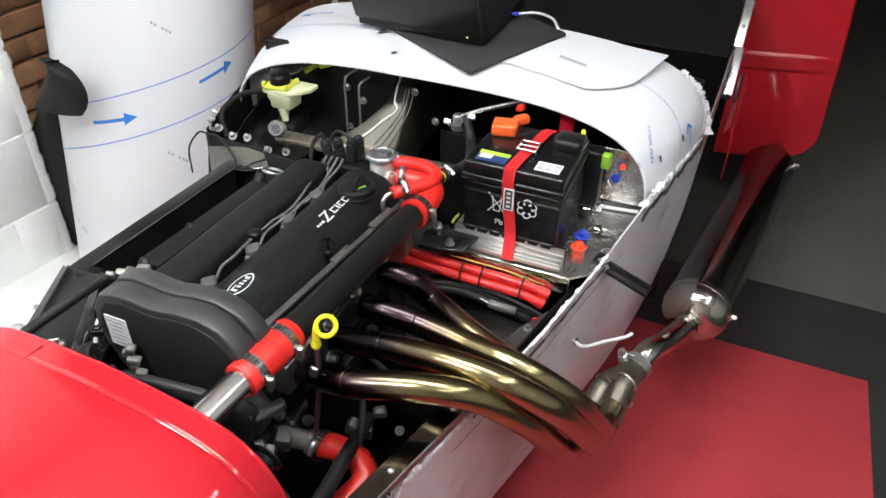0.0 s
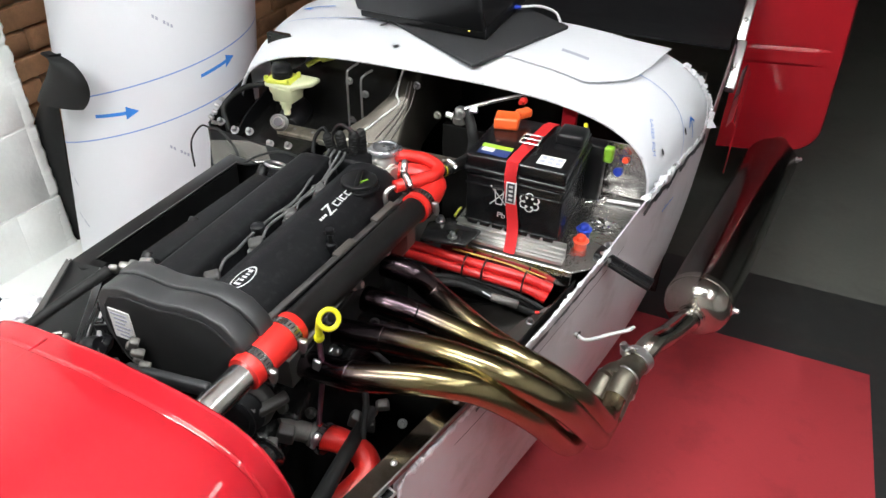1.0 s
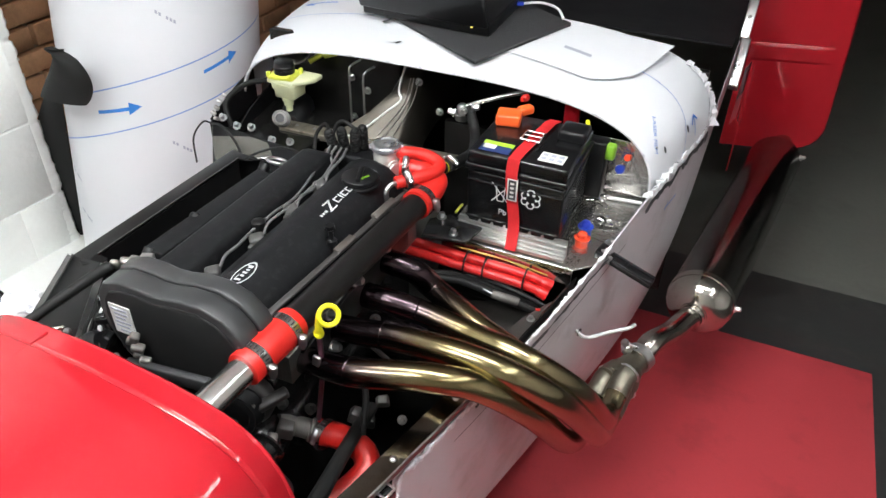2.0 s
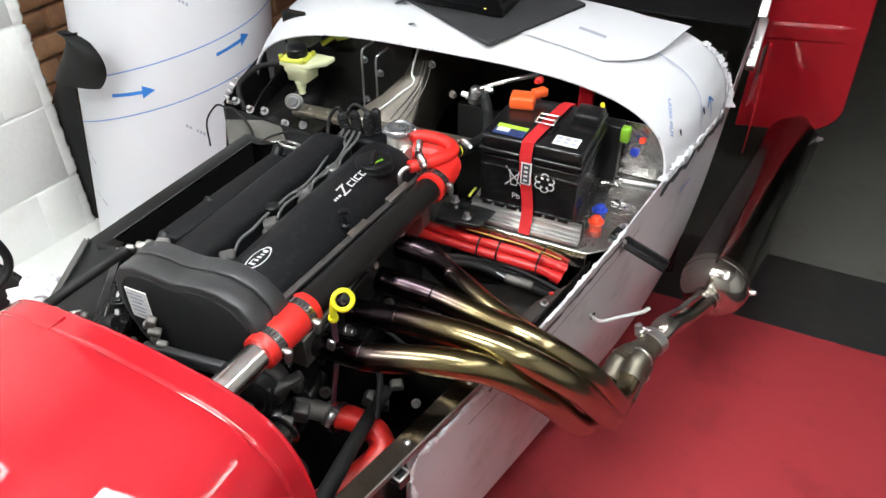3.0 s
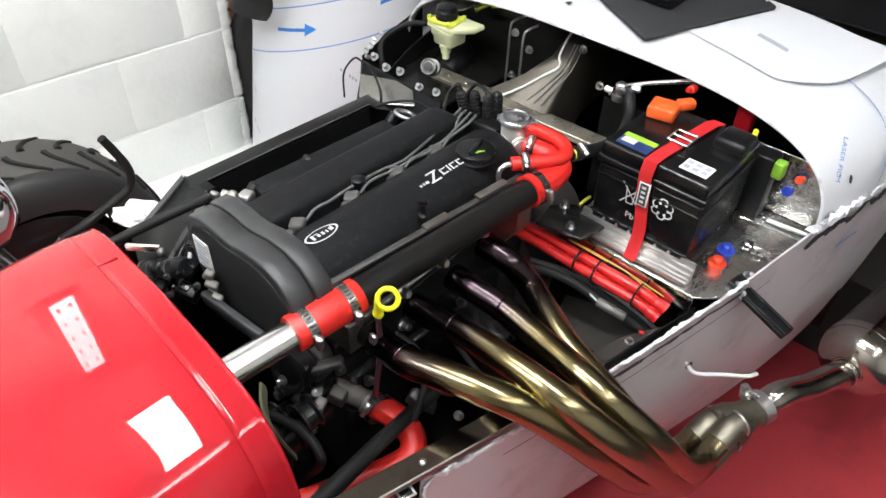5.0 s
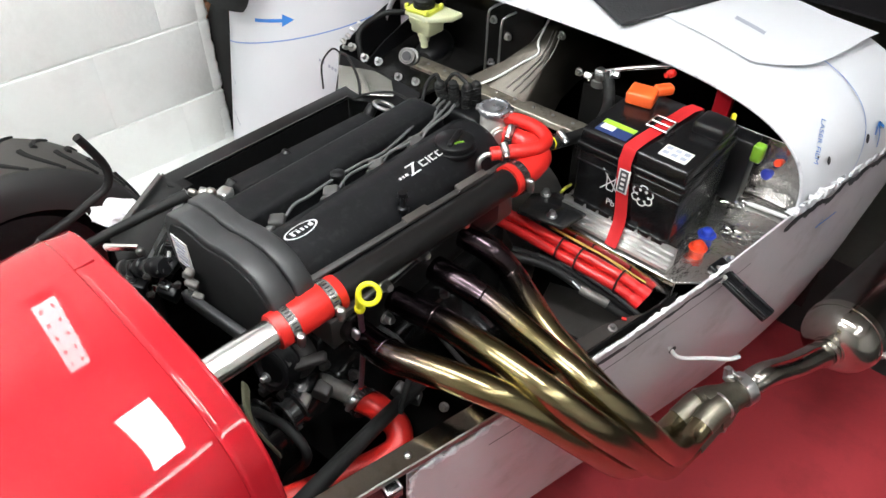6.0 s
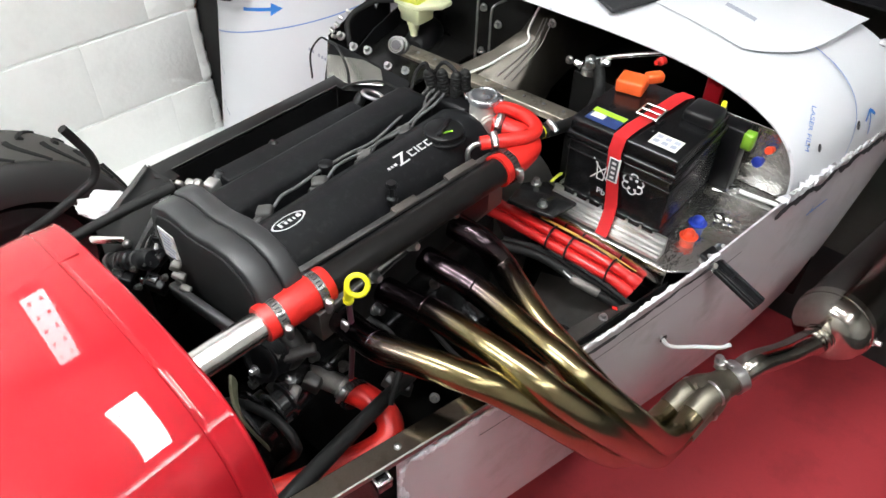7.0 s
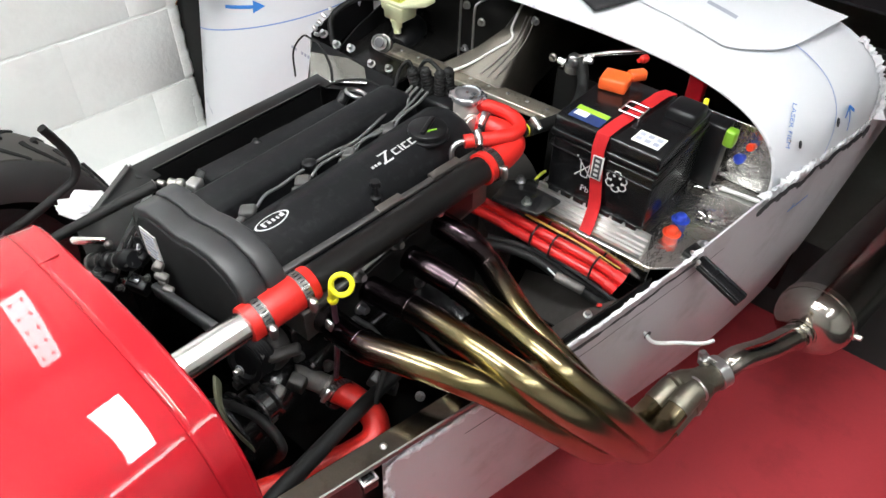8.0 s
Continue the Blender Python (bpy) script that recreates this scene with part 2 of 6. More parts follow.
def part(name, bm, material, parent=None, label="", sharp=47, **tags):
    me = bpy.data.meshes.new(name)
    bm.normal_update()
    lim = radians(sharp)
    for f in bm.faces:
        f.smooth = True
    for e in bm.edges:
        e.smooth = len(e.link_faces) == 2 and e.calc_face_angle(0) < lim
    bm.to_mesh(me)
    bm.free()
    me.materials.append(material)
    ob = new(name, me)
    if parent:
        ob.parent = parent
        ob.matrix_parent_inverse = Matrix.Translation(-parent.location)
    if label or tags:
        tagged(ob, label, **tags)
    return ob


def thing(name, base, label, category, group="", kind=""):
    ob = new(name)
    ob.location = base
    ob.empty_display_size = 0.02
    return tagged(ob, label, category, group, kind)


def B():
    return bmesh.new()


def frame_of(d):
    d = Vector(d).normalized()
    u = d.orthogonal().normalized()
    return u, d.cross(u), d


def box(bm, c, s, rot=(0, 0, 0), bev=0.002, seg=2):
    m = pose(*c, *rot) @ Matrix.Diagonal((*s, 1))
    r = bmesh.ops.create_cube(bm, size=1.0, matrix=m)
    if bev:
        es = {e for v in r["verts"] for e in v.link_edges}
        bmesh.ops.bevel(bm, geom=list(es), offset=bev, segments=seg, affect="EDGES", profile=0.5)
    return bm


def ring(bm, c, u, w, r, n, ph=0.0):
    return [bm.verts.new(c + u * (r * math.cos(ph + 2 * math.pi * i / n)) + w * (r * math.sin(ph + 2 * math.pi * i / n))) for i in range(n)]


def bridge(bm, a, b):
    n = len(a)
    for i in range(n):
        bm.faces.new((a[i], a[(i + 1) % n], b[(i + 1) % n], b[i]))


def rev(bm, a, d, prof, n=24, caps=True):
    """A turned form: prof holds (distance along d from a, radius)."""
    u, w, d = frame_of(d)
    a = Vector(a)
    rs = [ring(bm, a + d * t, u, w, r, n) for t, r in prof]
    for p, q in zip(rs, rs[1:]):
        bridge(bm, p, q)
    if caps:
        bm.faces.new(rs[0][::-1])
        bm.faces.new(rs[-1])
    return bm


def cyl(bm, a, b, r, n=20, bev=0.0):
    a, b = Vector(a), Vector(b)
    L = (b - a).length
    bev = min(bev, L / 3, r / 2)
    prof = [(0, r - bev), (bev, r), (L - bev, r), (L, r - bev)] if bev else [(0, r), (L, r)]
    return rev(bm, a, b - a, prof, n)


def spline(pts, step=8):
    pts = [Vector(p) for p in pts]
    if len(pts) < 3:
        return pts
    ext = [2 * pts[0] - pts[1]] + pts + [2 * pts[-1] - pts[-2]]
    out = []
    for i in range(1, len(ext) - 2):
        p0, p1, p2, p3 = ext[i - 1:i + 3]
        for k in range(step):
            t = k / step
            out.append(0.5 * ((2 * p1) + (p2 - p0) * t + (2 * p0 - 5 * p1 + 4 * p2 - p3) * t * t + (3 * p1 - p0 - 3 * p2 + p3) * t ** 3))
    return out + [pts[-1]]


def tube(bm, pts, r, n=14, step=8, caps=True, raw=False):
    """A round tube along a smooth line; r is one radius or a function of 0..1."""
    pts = [Vector(p) for p in pts] if raw else spline(pts, step)
    rf = r if callable(r) else (lambda t: r)
    u, w, d = frame_of(pts[1] - pts[0])
    rs = []
    for i, p in enumerate(pts):
        t = (pts[min(i + 1, len(pts) - 1)] - pts[max(i - 1, 0)]).normalized()
        u = (u - t * u.dot(t)).normalized()
        w = t.cross(u)
        rs.append(ring(bm, p, u, w, rf(i / (len(pts) - 1)), n))
    for p, q in zip(rs, rs[1:]):
        bridge(bm, p, q)
    if caps:
        bm.faces.new(rs[0][::-1])
        bm.faces.new(rs[-1])
    return bm


def loft(bm, secs, closed=False, caps=False):
    rows = [[bm.verts.new(p) for p in s] for s in secs]
    for a, b in zip(rows, rows[1:]):
        n = len(a)
        for i in range(n if closed else n - 1):
            j = (i + 1) % n
            bm.faces.new((a[i], a[j], b[j], b[i]))
    if caps:
        bm.faces.new(rows[0][::-1])
        bm.faces.new(rows[-1])
    return bm


def prism(bm, outline, to3d, lo, hi, bev=0.0, seg=2):
    """A flat outline of (a, b) given depth: to3d(a, b, c) for c from lo to hi."""
    bot = [bm.verts.new(to3d(a, b, lo)) for a, b in outline]
    top = [bm.verts.new(to3d(a, b, hi)) for a, b in outline]
    f1, f2 = bm.faces.new(bot[::-1]), bm.faces.new(top)
    bridge(bm, bot, top)
    bmesh.ops.recalc_face_normals(bm, faces=bm.faces[:])
    if bev:
        bmesh.ops.bevel(bm, geom=list(set(f1.edges) | set(f2.edges)), offset=bev, segments=seg, affect="EDGES", profile=0.5)
    return bm


def torus(bm, c, d, R, r, n=28, k=10, arc=1.0):
    u, w, d = frame_of(d)
    c = Vector(c)
    rows = []
    cnt = int(n * arc)
    for i in range(cnt if arc >= 1 else cnt + 1):
        a = 2 * math.pi * i / n
        o = u * math.cos(a) + w * math.sin(a)
        rows.append(ring(bm, c + o * R, o, d, r, k))
    for i in range(len(rows) - (0 if arc >= 1 else 1)):
        bridge(bm, rows[i], rows[(i + 1) % len(rows)])
    return bm


def solid(ob, t, offset=0.0):
    md = ob.modifiers.new("thick", "SOLIDIFY")
    md.thickness, md.offset = t, offset
    return ob


def bolt(bm, c, d, r=0.006, h=0.005):
    u, w, d = frame_of(d)
    c = Vector(c)
    rev(bm, c, d, [(0, r * 1.5), (h * 0.25, r * 1.5)], 14)
    rev(bm, c + d * h * 0.25, d, [(0, r), (h * 0.8, r), (h, r * 0.8)], 6)
    return bm


def hose_clip(parent, c, d, r, screw, label="stainless worm-drive hose clip"):
    """A worm-drive clip: band and screw housing."""
    u, w, dd = frame_of(d)
    c = Vector(c)
    bm = B()
    rev(bm, c - dd * 0.006, dd, [(0, r), (0, r + 0.0015), (0.012, r + 0.0015), (0.012, r)], 28, caps=False)
    ob = part("hose_clip", bm, CLIP_STEEL, parent, label)
    s = Vector(screw).normalized()
    s = (s - dd * s.dot(dd)).normalized()
    t = dd.cross(s)
    bm = B()
    cyl(bm, c + s * (r + 0.005) - t * 0.009, c + s * (r + 0.005) + t * 0.009, 0.0055, 10, 0.001)
    cyl(bm, c + s * (r + 0.005) + t * 0.009, c + s * (r + 0.005) + t * 0.014, 0.004, 6)
    part("screw", bm, STEEL, ob)
    bm = B()
    for k in range(30):
        a = 2 * math.pi * k / 30
        o = s * math.cos(a) + t * math.sin(a)
        if o.dot(s) > 0.9:
            continue
        m = Matrix((t * math.cos(a) - s * math.sin(a), dd, o)).transposed().to_4x4()
        m.translation = c + o * (r + 0.0016)
        bmesh.ops.create_cube(bm, size=1.0, matrix=m @ Matrix.Diagonal((0.0015, 0.0066, 0.0006, 1)))
    part("thread_slots", bm, LABEL_DK, ob)
    return ob


def bolts(parent, places, r=0.006, h=0.008, label="", material=None):
    """Single bolts, each a part: places hold a centre and the way it points."""
    for c, d in places:
        part("bolt", bolt(B(), c, d, r, h), material or STEEL, parent, label)

# ---- the garage ----
def slab(name, c, s, material, label, category, kind="structure", bev=0.003):
    return part(name, box(B(), c, s, bev=bev), material, None, label, category=category, kind=kind)


slab("floor", (0.4, 1.2, -0.05), (5.2, 7.4, 0.1), FL_GREY, "worn dark grey concrete garage floor", "floor")
slab("floor_border", (0.4, -0.56, 0.002), (5.2, 3.88, 0.004), FL_BLACK, "black vinyl floor covering round the red mat", "floor covering", bev=0.001)
# added strip: continues the block wall's white where bare floor would show
slab("wall_white_strip", (-0.98, -0.3, 0.0065), (0.62, 4.0, 0.005), WHITE_PAINT, "added white strip along the block wall, carrying its white down", "floor", bev=0.001)
slab("floor_mat", (0.225, -0.56, 0.006), (1.75, 3.22, 0.004), FL_RED, "red vinyl floor mat under the car", "floor mat", bev=0.001)
slab("wall_back", (0.4, 4.95, 1.2), (5.2, 0.1, 2.4), UNLITWALL, "back wall of the garage, coloured near-black for lack of light", "wall")
# unseen walls and ceiling; their pale colour is there to bounce light
slab("wall_right", (3.05, 1.2, 1.2), (0.1, 7.4, 2.4), LIGHTWALL, "unseen side wall of the garage, pale to bounce light", "wall")
slab("wall_front", (0.4, -2.55, 1.2), (5.2, 0.1, 2.4), LIGHTWALL, "unseen wall behind the front of the car, pale to bounce light", "wall")
slab("ceiling", (0.4, 1.2, 2.45), (5.2, 7.4, 0.1), CEIL, "unseen plain plasterboard ceiling, pale to bounce light", "ceiling")

# left wall: painted blocks up to y = 0.61, then a brick recess
WALL_X, WALL_END, COURSE = -1.2, 0.63, 0.234
SKEW = math.atan(0.10)


def wall_pt(y, z, out=0.0):
    """A place on the block wall's face: y along the car, out towards the car."""
    return Vector((WALL_X + 0.10 * (y - WALL_END) + out, y, z))


bm = B()
loft(bm, [[wall_pt(y, z, -0.0045 if o else -0.2) for y, z, o in ((-2.5, 0, 1), (-2.5, 2.4, 1), (-2.5, 2.4, 0), (-2.5, 0, 0))],
          [wall_pt(y, z, -0.0045 if o else -0.2) for y, z, o in ((WALL_END - 0.004, 0, 1), (WALL_END - 0.004, 2.4, 1), (WALL_END - 0.004, 2.4, 0), (WALL_END - 0.004, 0, 0))]], closed=True, caps=True)
block_wall = part("wall_left", bm, WHITE_PAINT, None, "white-painted concrete block wall with raked joints", category="wall", kind="structure")

bm = B()
box(bm, (WALL_X - 0.32, 2.75, 1.2), (0.2, 4.5, 2.4), bev=0)
brick_wall = part("wall_recess", bm, MORTAR, None, "bare orange brick wall set back behind the blocks", category="wall", kind="structure")

# ---- ceiling lamps ----
def fill_light(x, y, rz, glow_mat):
    t = thing("fill_light", (x, y, 2.4), "unseen twin-tube ceiling batten added as fill light", "ceiling light", "garage lights")
    bm = B()
    box(bm, (0, 0, -0.022), (1.24, 0.07, 0.042), bev=0.006)
    for e in (-0.6, 0.6):
        box(bm, (e, 0, -0.055), (0.02, 0.15, 0.04), bev=0.003)
    bm.transform(pose(x, y, 2.4, 0, 0, rz))
    part("housing", bm, CEIL, t)
    for s in (-1, 1):
        bm = B()
        cyl(bm, (-0.59, 0.055 * s, -0.07), (0.59, 0.055 * s, -0.07), 0.021, 16)
        bm.transform(pose(x, y, 2.4, 0, 0, rz))
        part("tube", bm, glow_mat, t, "glowing white tube of the added fill lamp")
    return t


# unseen fill lamps, added to brighten the block wall, side panel and floor
fill_light(-0.2, -1.2, 0, GLOW)
fill_light(1.75, -0.95, 90, GLOW_SIDE)
fill_light(1.75, 0.25, 90, GLOW_SIDE)


def boxed_light(name, place, sx, sy, label, bars, glow_mat):
    """A shallow boxed lamp facing down its own -z, with a barred diffuser."""
    m = pose(*place)
    t = thing(name, m.translation, label, "wall light" if place[2] < 2.3 else "ceiling light", "boxed lights")
    bm = B()
    for x, y, a, b in ((sx / 2 + 0.012, 0, 0.024, sy + 0.048), (-sx / 2 - 0.012, 0, 0.024, sy + 0.048), (0, sy / 2 + 0.012, sx, 0.024), (0, -sy / 2 - 0.012, sx, 0.024)):
        box(bm, (x, y, -0.03), (a, b, 0.06), bev=0.003)
    box(bm, (0, 0, -0.004), (sx + 0.04, sy + 0.04, 0.008), bev=0)
    bm.transform(m)
    part("housing", bm, CEIL, t)
    bm = box(B(), (0, 0, -0.03), (sx - 0.002, sy - 0.002, 0.02), bev=0)
    bm.transform(m)
    part("diffuser", bm, glow_mat, t, "glowing white diffuser")
    cells = max(5, round(sx / 0.13))
    for i in range(bars):
        for j in range(cells):
            bm = box(B(), (sx * ((j + 0.5) / cells - 0.5), sy * ((i + 0.5) / bars - 0.5), -0.046), (0.032, 0.010, 0.012), bev=0)
            bm.transform(m)
            part("louvre", bm, CEIL, t)
    return t


boxed_light("boxed_ceiling_light", (0.30, -0.11, 2.4), 1.56, 0.20, "long white louvred light on the ceiling over the engine", 3, GLOW_PANEL)
boxed_light("boxed_wall_light", (-1.235, -0.15, 1.97, 0, -82, 0), 0.66, 0.09, "narrow white louvred light fixed upright on the block wall", 2, GLOW_WALL)

# ---- rolled sheet of aluminium under white film, standing by the wall ----
ROLL_R = 0.277


def roll_pt(a, z, out=0.0):
    """On the roll: angle a in degrees from +x towards -y, height z. It leans back a little."""
    r = ROLL_R + out
    return Vector((-0.928 - 0.039 * z + r * math.cos(radians(a)), 0.779 + 0.214 * z - r * math.sin(radians(a)), z))


roll = thing("sheet_roll", (-0.928, 0.779, 0), "rolled aluminium sheet under white protective film, standing on end", "metal sheet")
bm = B()
angs = [-150 + 4 * i for i in range(69)]
loft(bm, [[roll_pt(a, z) for a in angs] for z in (0.0, 0.25, 0.5, 0.75, 1.0, 1.3)])
solid(part("sheet", bm, FILM, roll), 0.003)


def roll_z(z0, a):
    """Height of a printed line that passes z0 at 90 degrees and climbs round the roll."""
    return z0 + 0.00145 * (90 - a) - 0.000004 * (90 - a) ** 2


def roll_line(z0):
    bm = B()
    loft(bm, [[roll_pt(a, roll_z(z0, a) - 0.0018, 0.0022), roll_pt(a, roll_z(z0, a) + 0.0018, 0.0022)] for a in range(124, -40, -3)])
    part("printed_line", bm, BLUE_PALE, roll, "thin printed blue line")


for z in (0.441, 0.555, 0.985):
    roll_line(z)


def roll_arrow(a0, z0, length=0.122, rise=0.18):
    """A printed arrow lying round the roll."""
    k = math.degrees(1 / ROLL_R)
    bm = B()
    for i in range(6):
        f0, f1 = i / 6 * 0.72 * length, (i + 1) / 6 * 0.72 * length
        bm.faces.new([bm.verts.new(roll_pt(a0 - f * k, z0 + h + rise * f, 0.0024)) for f, h in ((f0, -0.0045), (f1, -0.0045), (f1, 0.0045), (f0, 0.0045))])
    bm.faces.new([bm.verts.new(roll_pt(a0 - f * k, z0 + h + rise * f, 0.0024)) for f, h in ((0.72 * length, -0.0165), (length, 0), (0.72 * length, 0.0165))])
    part("printed_arrow", bm, BLUE_INK, roll, "printed blue arrow")


roll_arrow(84.2, 0.510)
roll_arrow(25.3, 0.596, 0.108, 0.22)
for a, z, fall in ((48.1, 0.757, 0.0055), (45.0, 0.427, 0.006), (118, 0.312, 0.004), (112, 0.20, 0.004)):
    for i in range(6):
        if i == 2:
            continue
        bm = B()
        bm.faces.new([bm.verts.new(roll_pt(a - i * 1.75 - da, z - i * fall + dz, 0.0024)) for da, dz in ((0, 0), (1.2, -0.003), (1.2, 0.005), (0, 0.008))])
        part("printed_mark", bm, INK_GREY, roll, "faint illegible printed mark")

# black sheet stands in for the shade between wall and roll; corner curls out
def curl_edge(z):
    """Right-hand edge of the sheet at height z."""
    return -1.202 + 0.103 * max(0.0, z) / 0.497


bm = B()
rows = []
for i in range(15):
    z = 0.497 * i / 14
    left = max(-1.26, -1.26 + 0.10 * max(0.0, (z - 0.34) / 0.157) ** 1.3)
    rows.append([Vector((left + (curl_edge(z) - left) * j / 8, 0.648 - 0.010 * math.sin(math.pi * j / 8), z)) for j in range(9)])
loft(bm, rows)
curl = solid(part("black_sheet", bm, BLK_RUB, None, "black sheet standing in for the shaded gap at the wall end, corner curled", category="sheet"), 0.004)
# the corner of the sheet is peeled over in a loose curl in front of the white face
FORE = Vector((0.62, -0.61, 1.35))
bm = B()
rows = []
for i in range(15):
    k = i / 14
    z = 0.497 + 0.152 * k
    lx = -1.165 + 0.135 * k ** 1.1
    rx = -1.058 + 0.095 * math.sin(math.pi * min(1.0, 0.15 + k * 0.75)) ** 0.8
    if k > 0.85:
        rx -= 0.05 * ((k - 0.85) / 0.15) ** 2
    rows.append([FORE.lerp(Vector(((lx + rx) / 2 - (rx - lx) / 2 * math.cos(math.pi * j / 14), 0.650 - 0.040 * math.sin(math.pi * j / 14), z + 0.010 * math.sin(math.pi * j / 14))), 0.93) for j in range(15)])
loft(bm, rows)
solid(part("curl", bm, BLK_RUB, curl), 0.003)

# ---- the car ----
car = thing("kit_car", (CX, 0.6, 0.0), "part-built open two-seat kit car with white-filmed panels and red wings", "car")


def side_x(y):
    """Half width of the car's body at y."""
    if y < 0.62:
        return 0.307 + 0.243 * y
    k = min(1, (y - 0.62) / 0.4)
    return 0.4577 + 0.085 * (k - 0.32 * k * k)


TOP = [(-0.95, 0.545), (-0.3, 0.550), (-0.08, 0.553), (0.06, 0.553), (0.25, 0.564), (0.44, 0.59), (0.6, 0.63), (0.8, 0.64), (1.1, 0.62), (2.6, 0.6)]


def top_z(y):
    for (a, za), (b, zb) in zip(TOP, TOP[1:]):
        if a <= y <= b:
            return za + (zb - za) * (y - a) / (b - a)
    return TOP[-1][1]


ys = [-0.95 + 0.05 * i for i in range(60)]
for s in (1, -1):
    bm = B()
    rows = []
    for y in [-0.104] + [y for y in ys if y > -0.09] if s > 0 else ys:
        h = side_x(y)
        rows.append([Vector((CX + s * (h - 0.045 * max(0, (0.45 - (z - 0.142)) / 0.45) ** 2), y, z)) for z in (0.142, 0.148, 0.20, 0.25, 0.30, 0.35, 0.40, 0.45, 0.50, top_z(y) - 0.05, top_z(y))])
    loft(bm, rows)
    solid(part("side_panel", bm, FILM_SIDE, car, "side panel still under scuffed white film"), 0.003)
    bm = B()
    loft(bm, [[Vector((CX + s * (side_x(y) - 0.06), y, 0.172)), Vector((CX, y, 0.165))] for y in ys])
    solid(part("floor_pan", bm, BLACK_SHEET, car), 0.003)

# film line along the panel, torn film edge
bm = B()
loft(bm, [[Vector((CX + side_x(y) + 0.003, y, top_z(y) - 0.045 + d)) for d in (-0.001, 0.001)] for y in [0.02 + 0.03 * i for i in range(18)]])
scr = B()
for k, (y0, z0, y1, z1) in enumerate(((0.712, 0.551, 0.778, 0.552), (0.715, 0.548, 0.728, 0.562))):
    scr.faces.new([scr.verts.new(Vector((CX + side_x(y) + 0.0035, y, z + d))) for y, z, d in ((y0, z0, -0.002), (y1, z1, -0.002), (y1, z1, 0.002), (y0, z0, 0.002))])
part("printed_arrow", scr, BLUE_INK, car, "printed blue arrow on the side film")
part("panel_line", bm, LABEL_DK, car, "dark scribed line on the panel")

rnd = random.Random(4)
def torn_edge(y0, y1, amp, lean, k=1.0):
    bm = B()
    rows = []
    n = int((y1 - y0) / 0.0035)
    a = 0.0
    for i in range(n):
        y = y0 + (y1 - y0) * i / n
        a = 0.6 * a + rnd.uniform(-1, 1) * amp
        x = CX + side_x(y)
        z = top_z(y)
        rows.append([Vector((x + 0.003, y, z - 0.010 * k + a)), Vector((x + 0.004 + lean * 0.5, y + a, z + 0.002 + rnd.uniform(-1, 1) * amp)),
                     Vector((x + 0.002 + rnd.uniform(0, 1) * lean, y, z + 0.010 * k + a)), Vector((x - 0.008 * k + a, y, z + 0.005 * k + rnd.uniform(-1, 1) * amp))])
    loft(bm, rows)
    solid(part("torn_film", bm, FILM_TORN, car, "crumpled torn edge of the white film", sharp=20), 0.0008)


bm = B()
rows = []
path = [(0.066, 0.556), (0.03, 0.556), (0.0, 0.556), (-0.04, 0.553), (-0.07, 0.557), (-0.09, 0.555), (-0.101, 0.545), (-0.106, 0.52), (-0.104, 0.49), (-0.098, 0.455), (-0.10, 0.42)]
for i in range(len(path) - 1):
    for j in range(9):
        t = j / 9
        y, z = path[i][0] * (1 - t) + path[i + 1][0] * t, path[i][1] * (1 - t) + path[i + 1][1] * t
        q = Vector((y * 120, z * 120, 0.3))
        r = 0.0050 + 0.0055 * noise.noise(q) + rnd.uniform(-0.001, 0.001)
        c = Vector((CX + side_x(y) + 0.0060, y, z + 0.006 * noise.noise(q * 0.6 + Vector((4, 0, 0)))))
        ax = Vector((0, path[i + 1][0] - path[i][0], path[i + 1][1] - path[i][1])).normalized()
        up = ax.cross(Vector((1, 0, 0))).normalized()
        rows.append([c + Vector((1, 0, 0)) * 0.6 * r * math.cos(a) + up * max(0.0012, r) * math.sin(a) for a in [2 * math.pi * k / 8 for k in range(8)]])
loft(bm, rows, closed=True, caps=True)
part("torn_film", bm, FILM_TORN, car, "crumpled torn edge of the white film", sharp=25)
torn_edge(0.10, 0.47, 0.0018, 0.001, 0.18)
torn_edge(0.60, 0.95, 0.0058, 0.004, 0.75)

def gap_shade_strip(y0, y1, amp):
    """A ragged black strip, painted shade between the film and the panel's edge."""
    bm = B()
    rows = []
    n = int((y1 - y0) / 0.005)
    for i in range(n):
        y = y0 + (y1 - y0) * i / n
        x, z = CX + side_x(y) + 0.0095, top_z(y) - 0.005
        a = amp * (0.5 + noise.noise(Vector((y * 60, 0.7, 0)))) + rnd.uniform(0, 0.35) * amp
        c = amp * noise.noise(Vector((y * 25, 5.1, 0)))
        rows.append([Vector((x, y, z + c - max(0.0004, a))), Vector((x - 0.001, y, z + c + max(0.0004, a * 0.6)))])
    loft(bm, rows)
    solid(part("film_gap_shade", bm, LABEL_DK, car, "ragged black strip painted for the shaded gap under the torn film"), 0.0006)


gap_shade_strip(0.06, 0.46, 0.004)
gap_shade_strip(0.58, 0.95, 0.012)

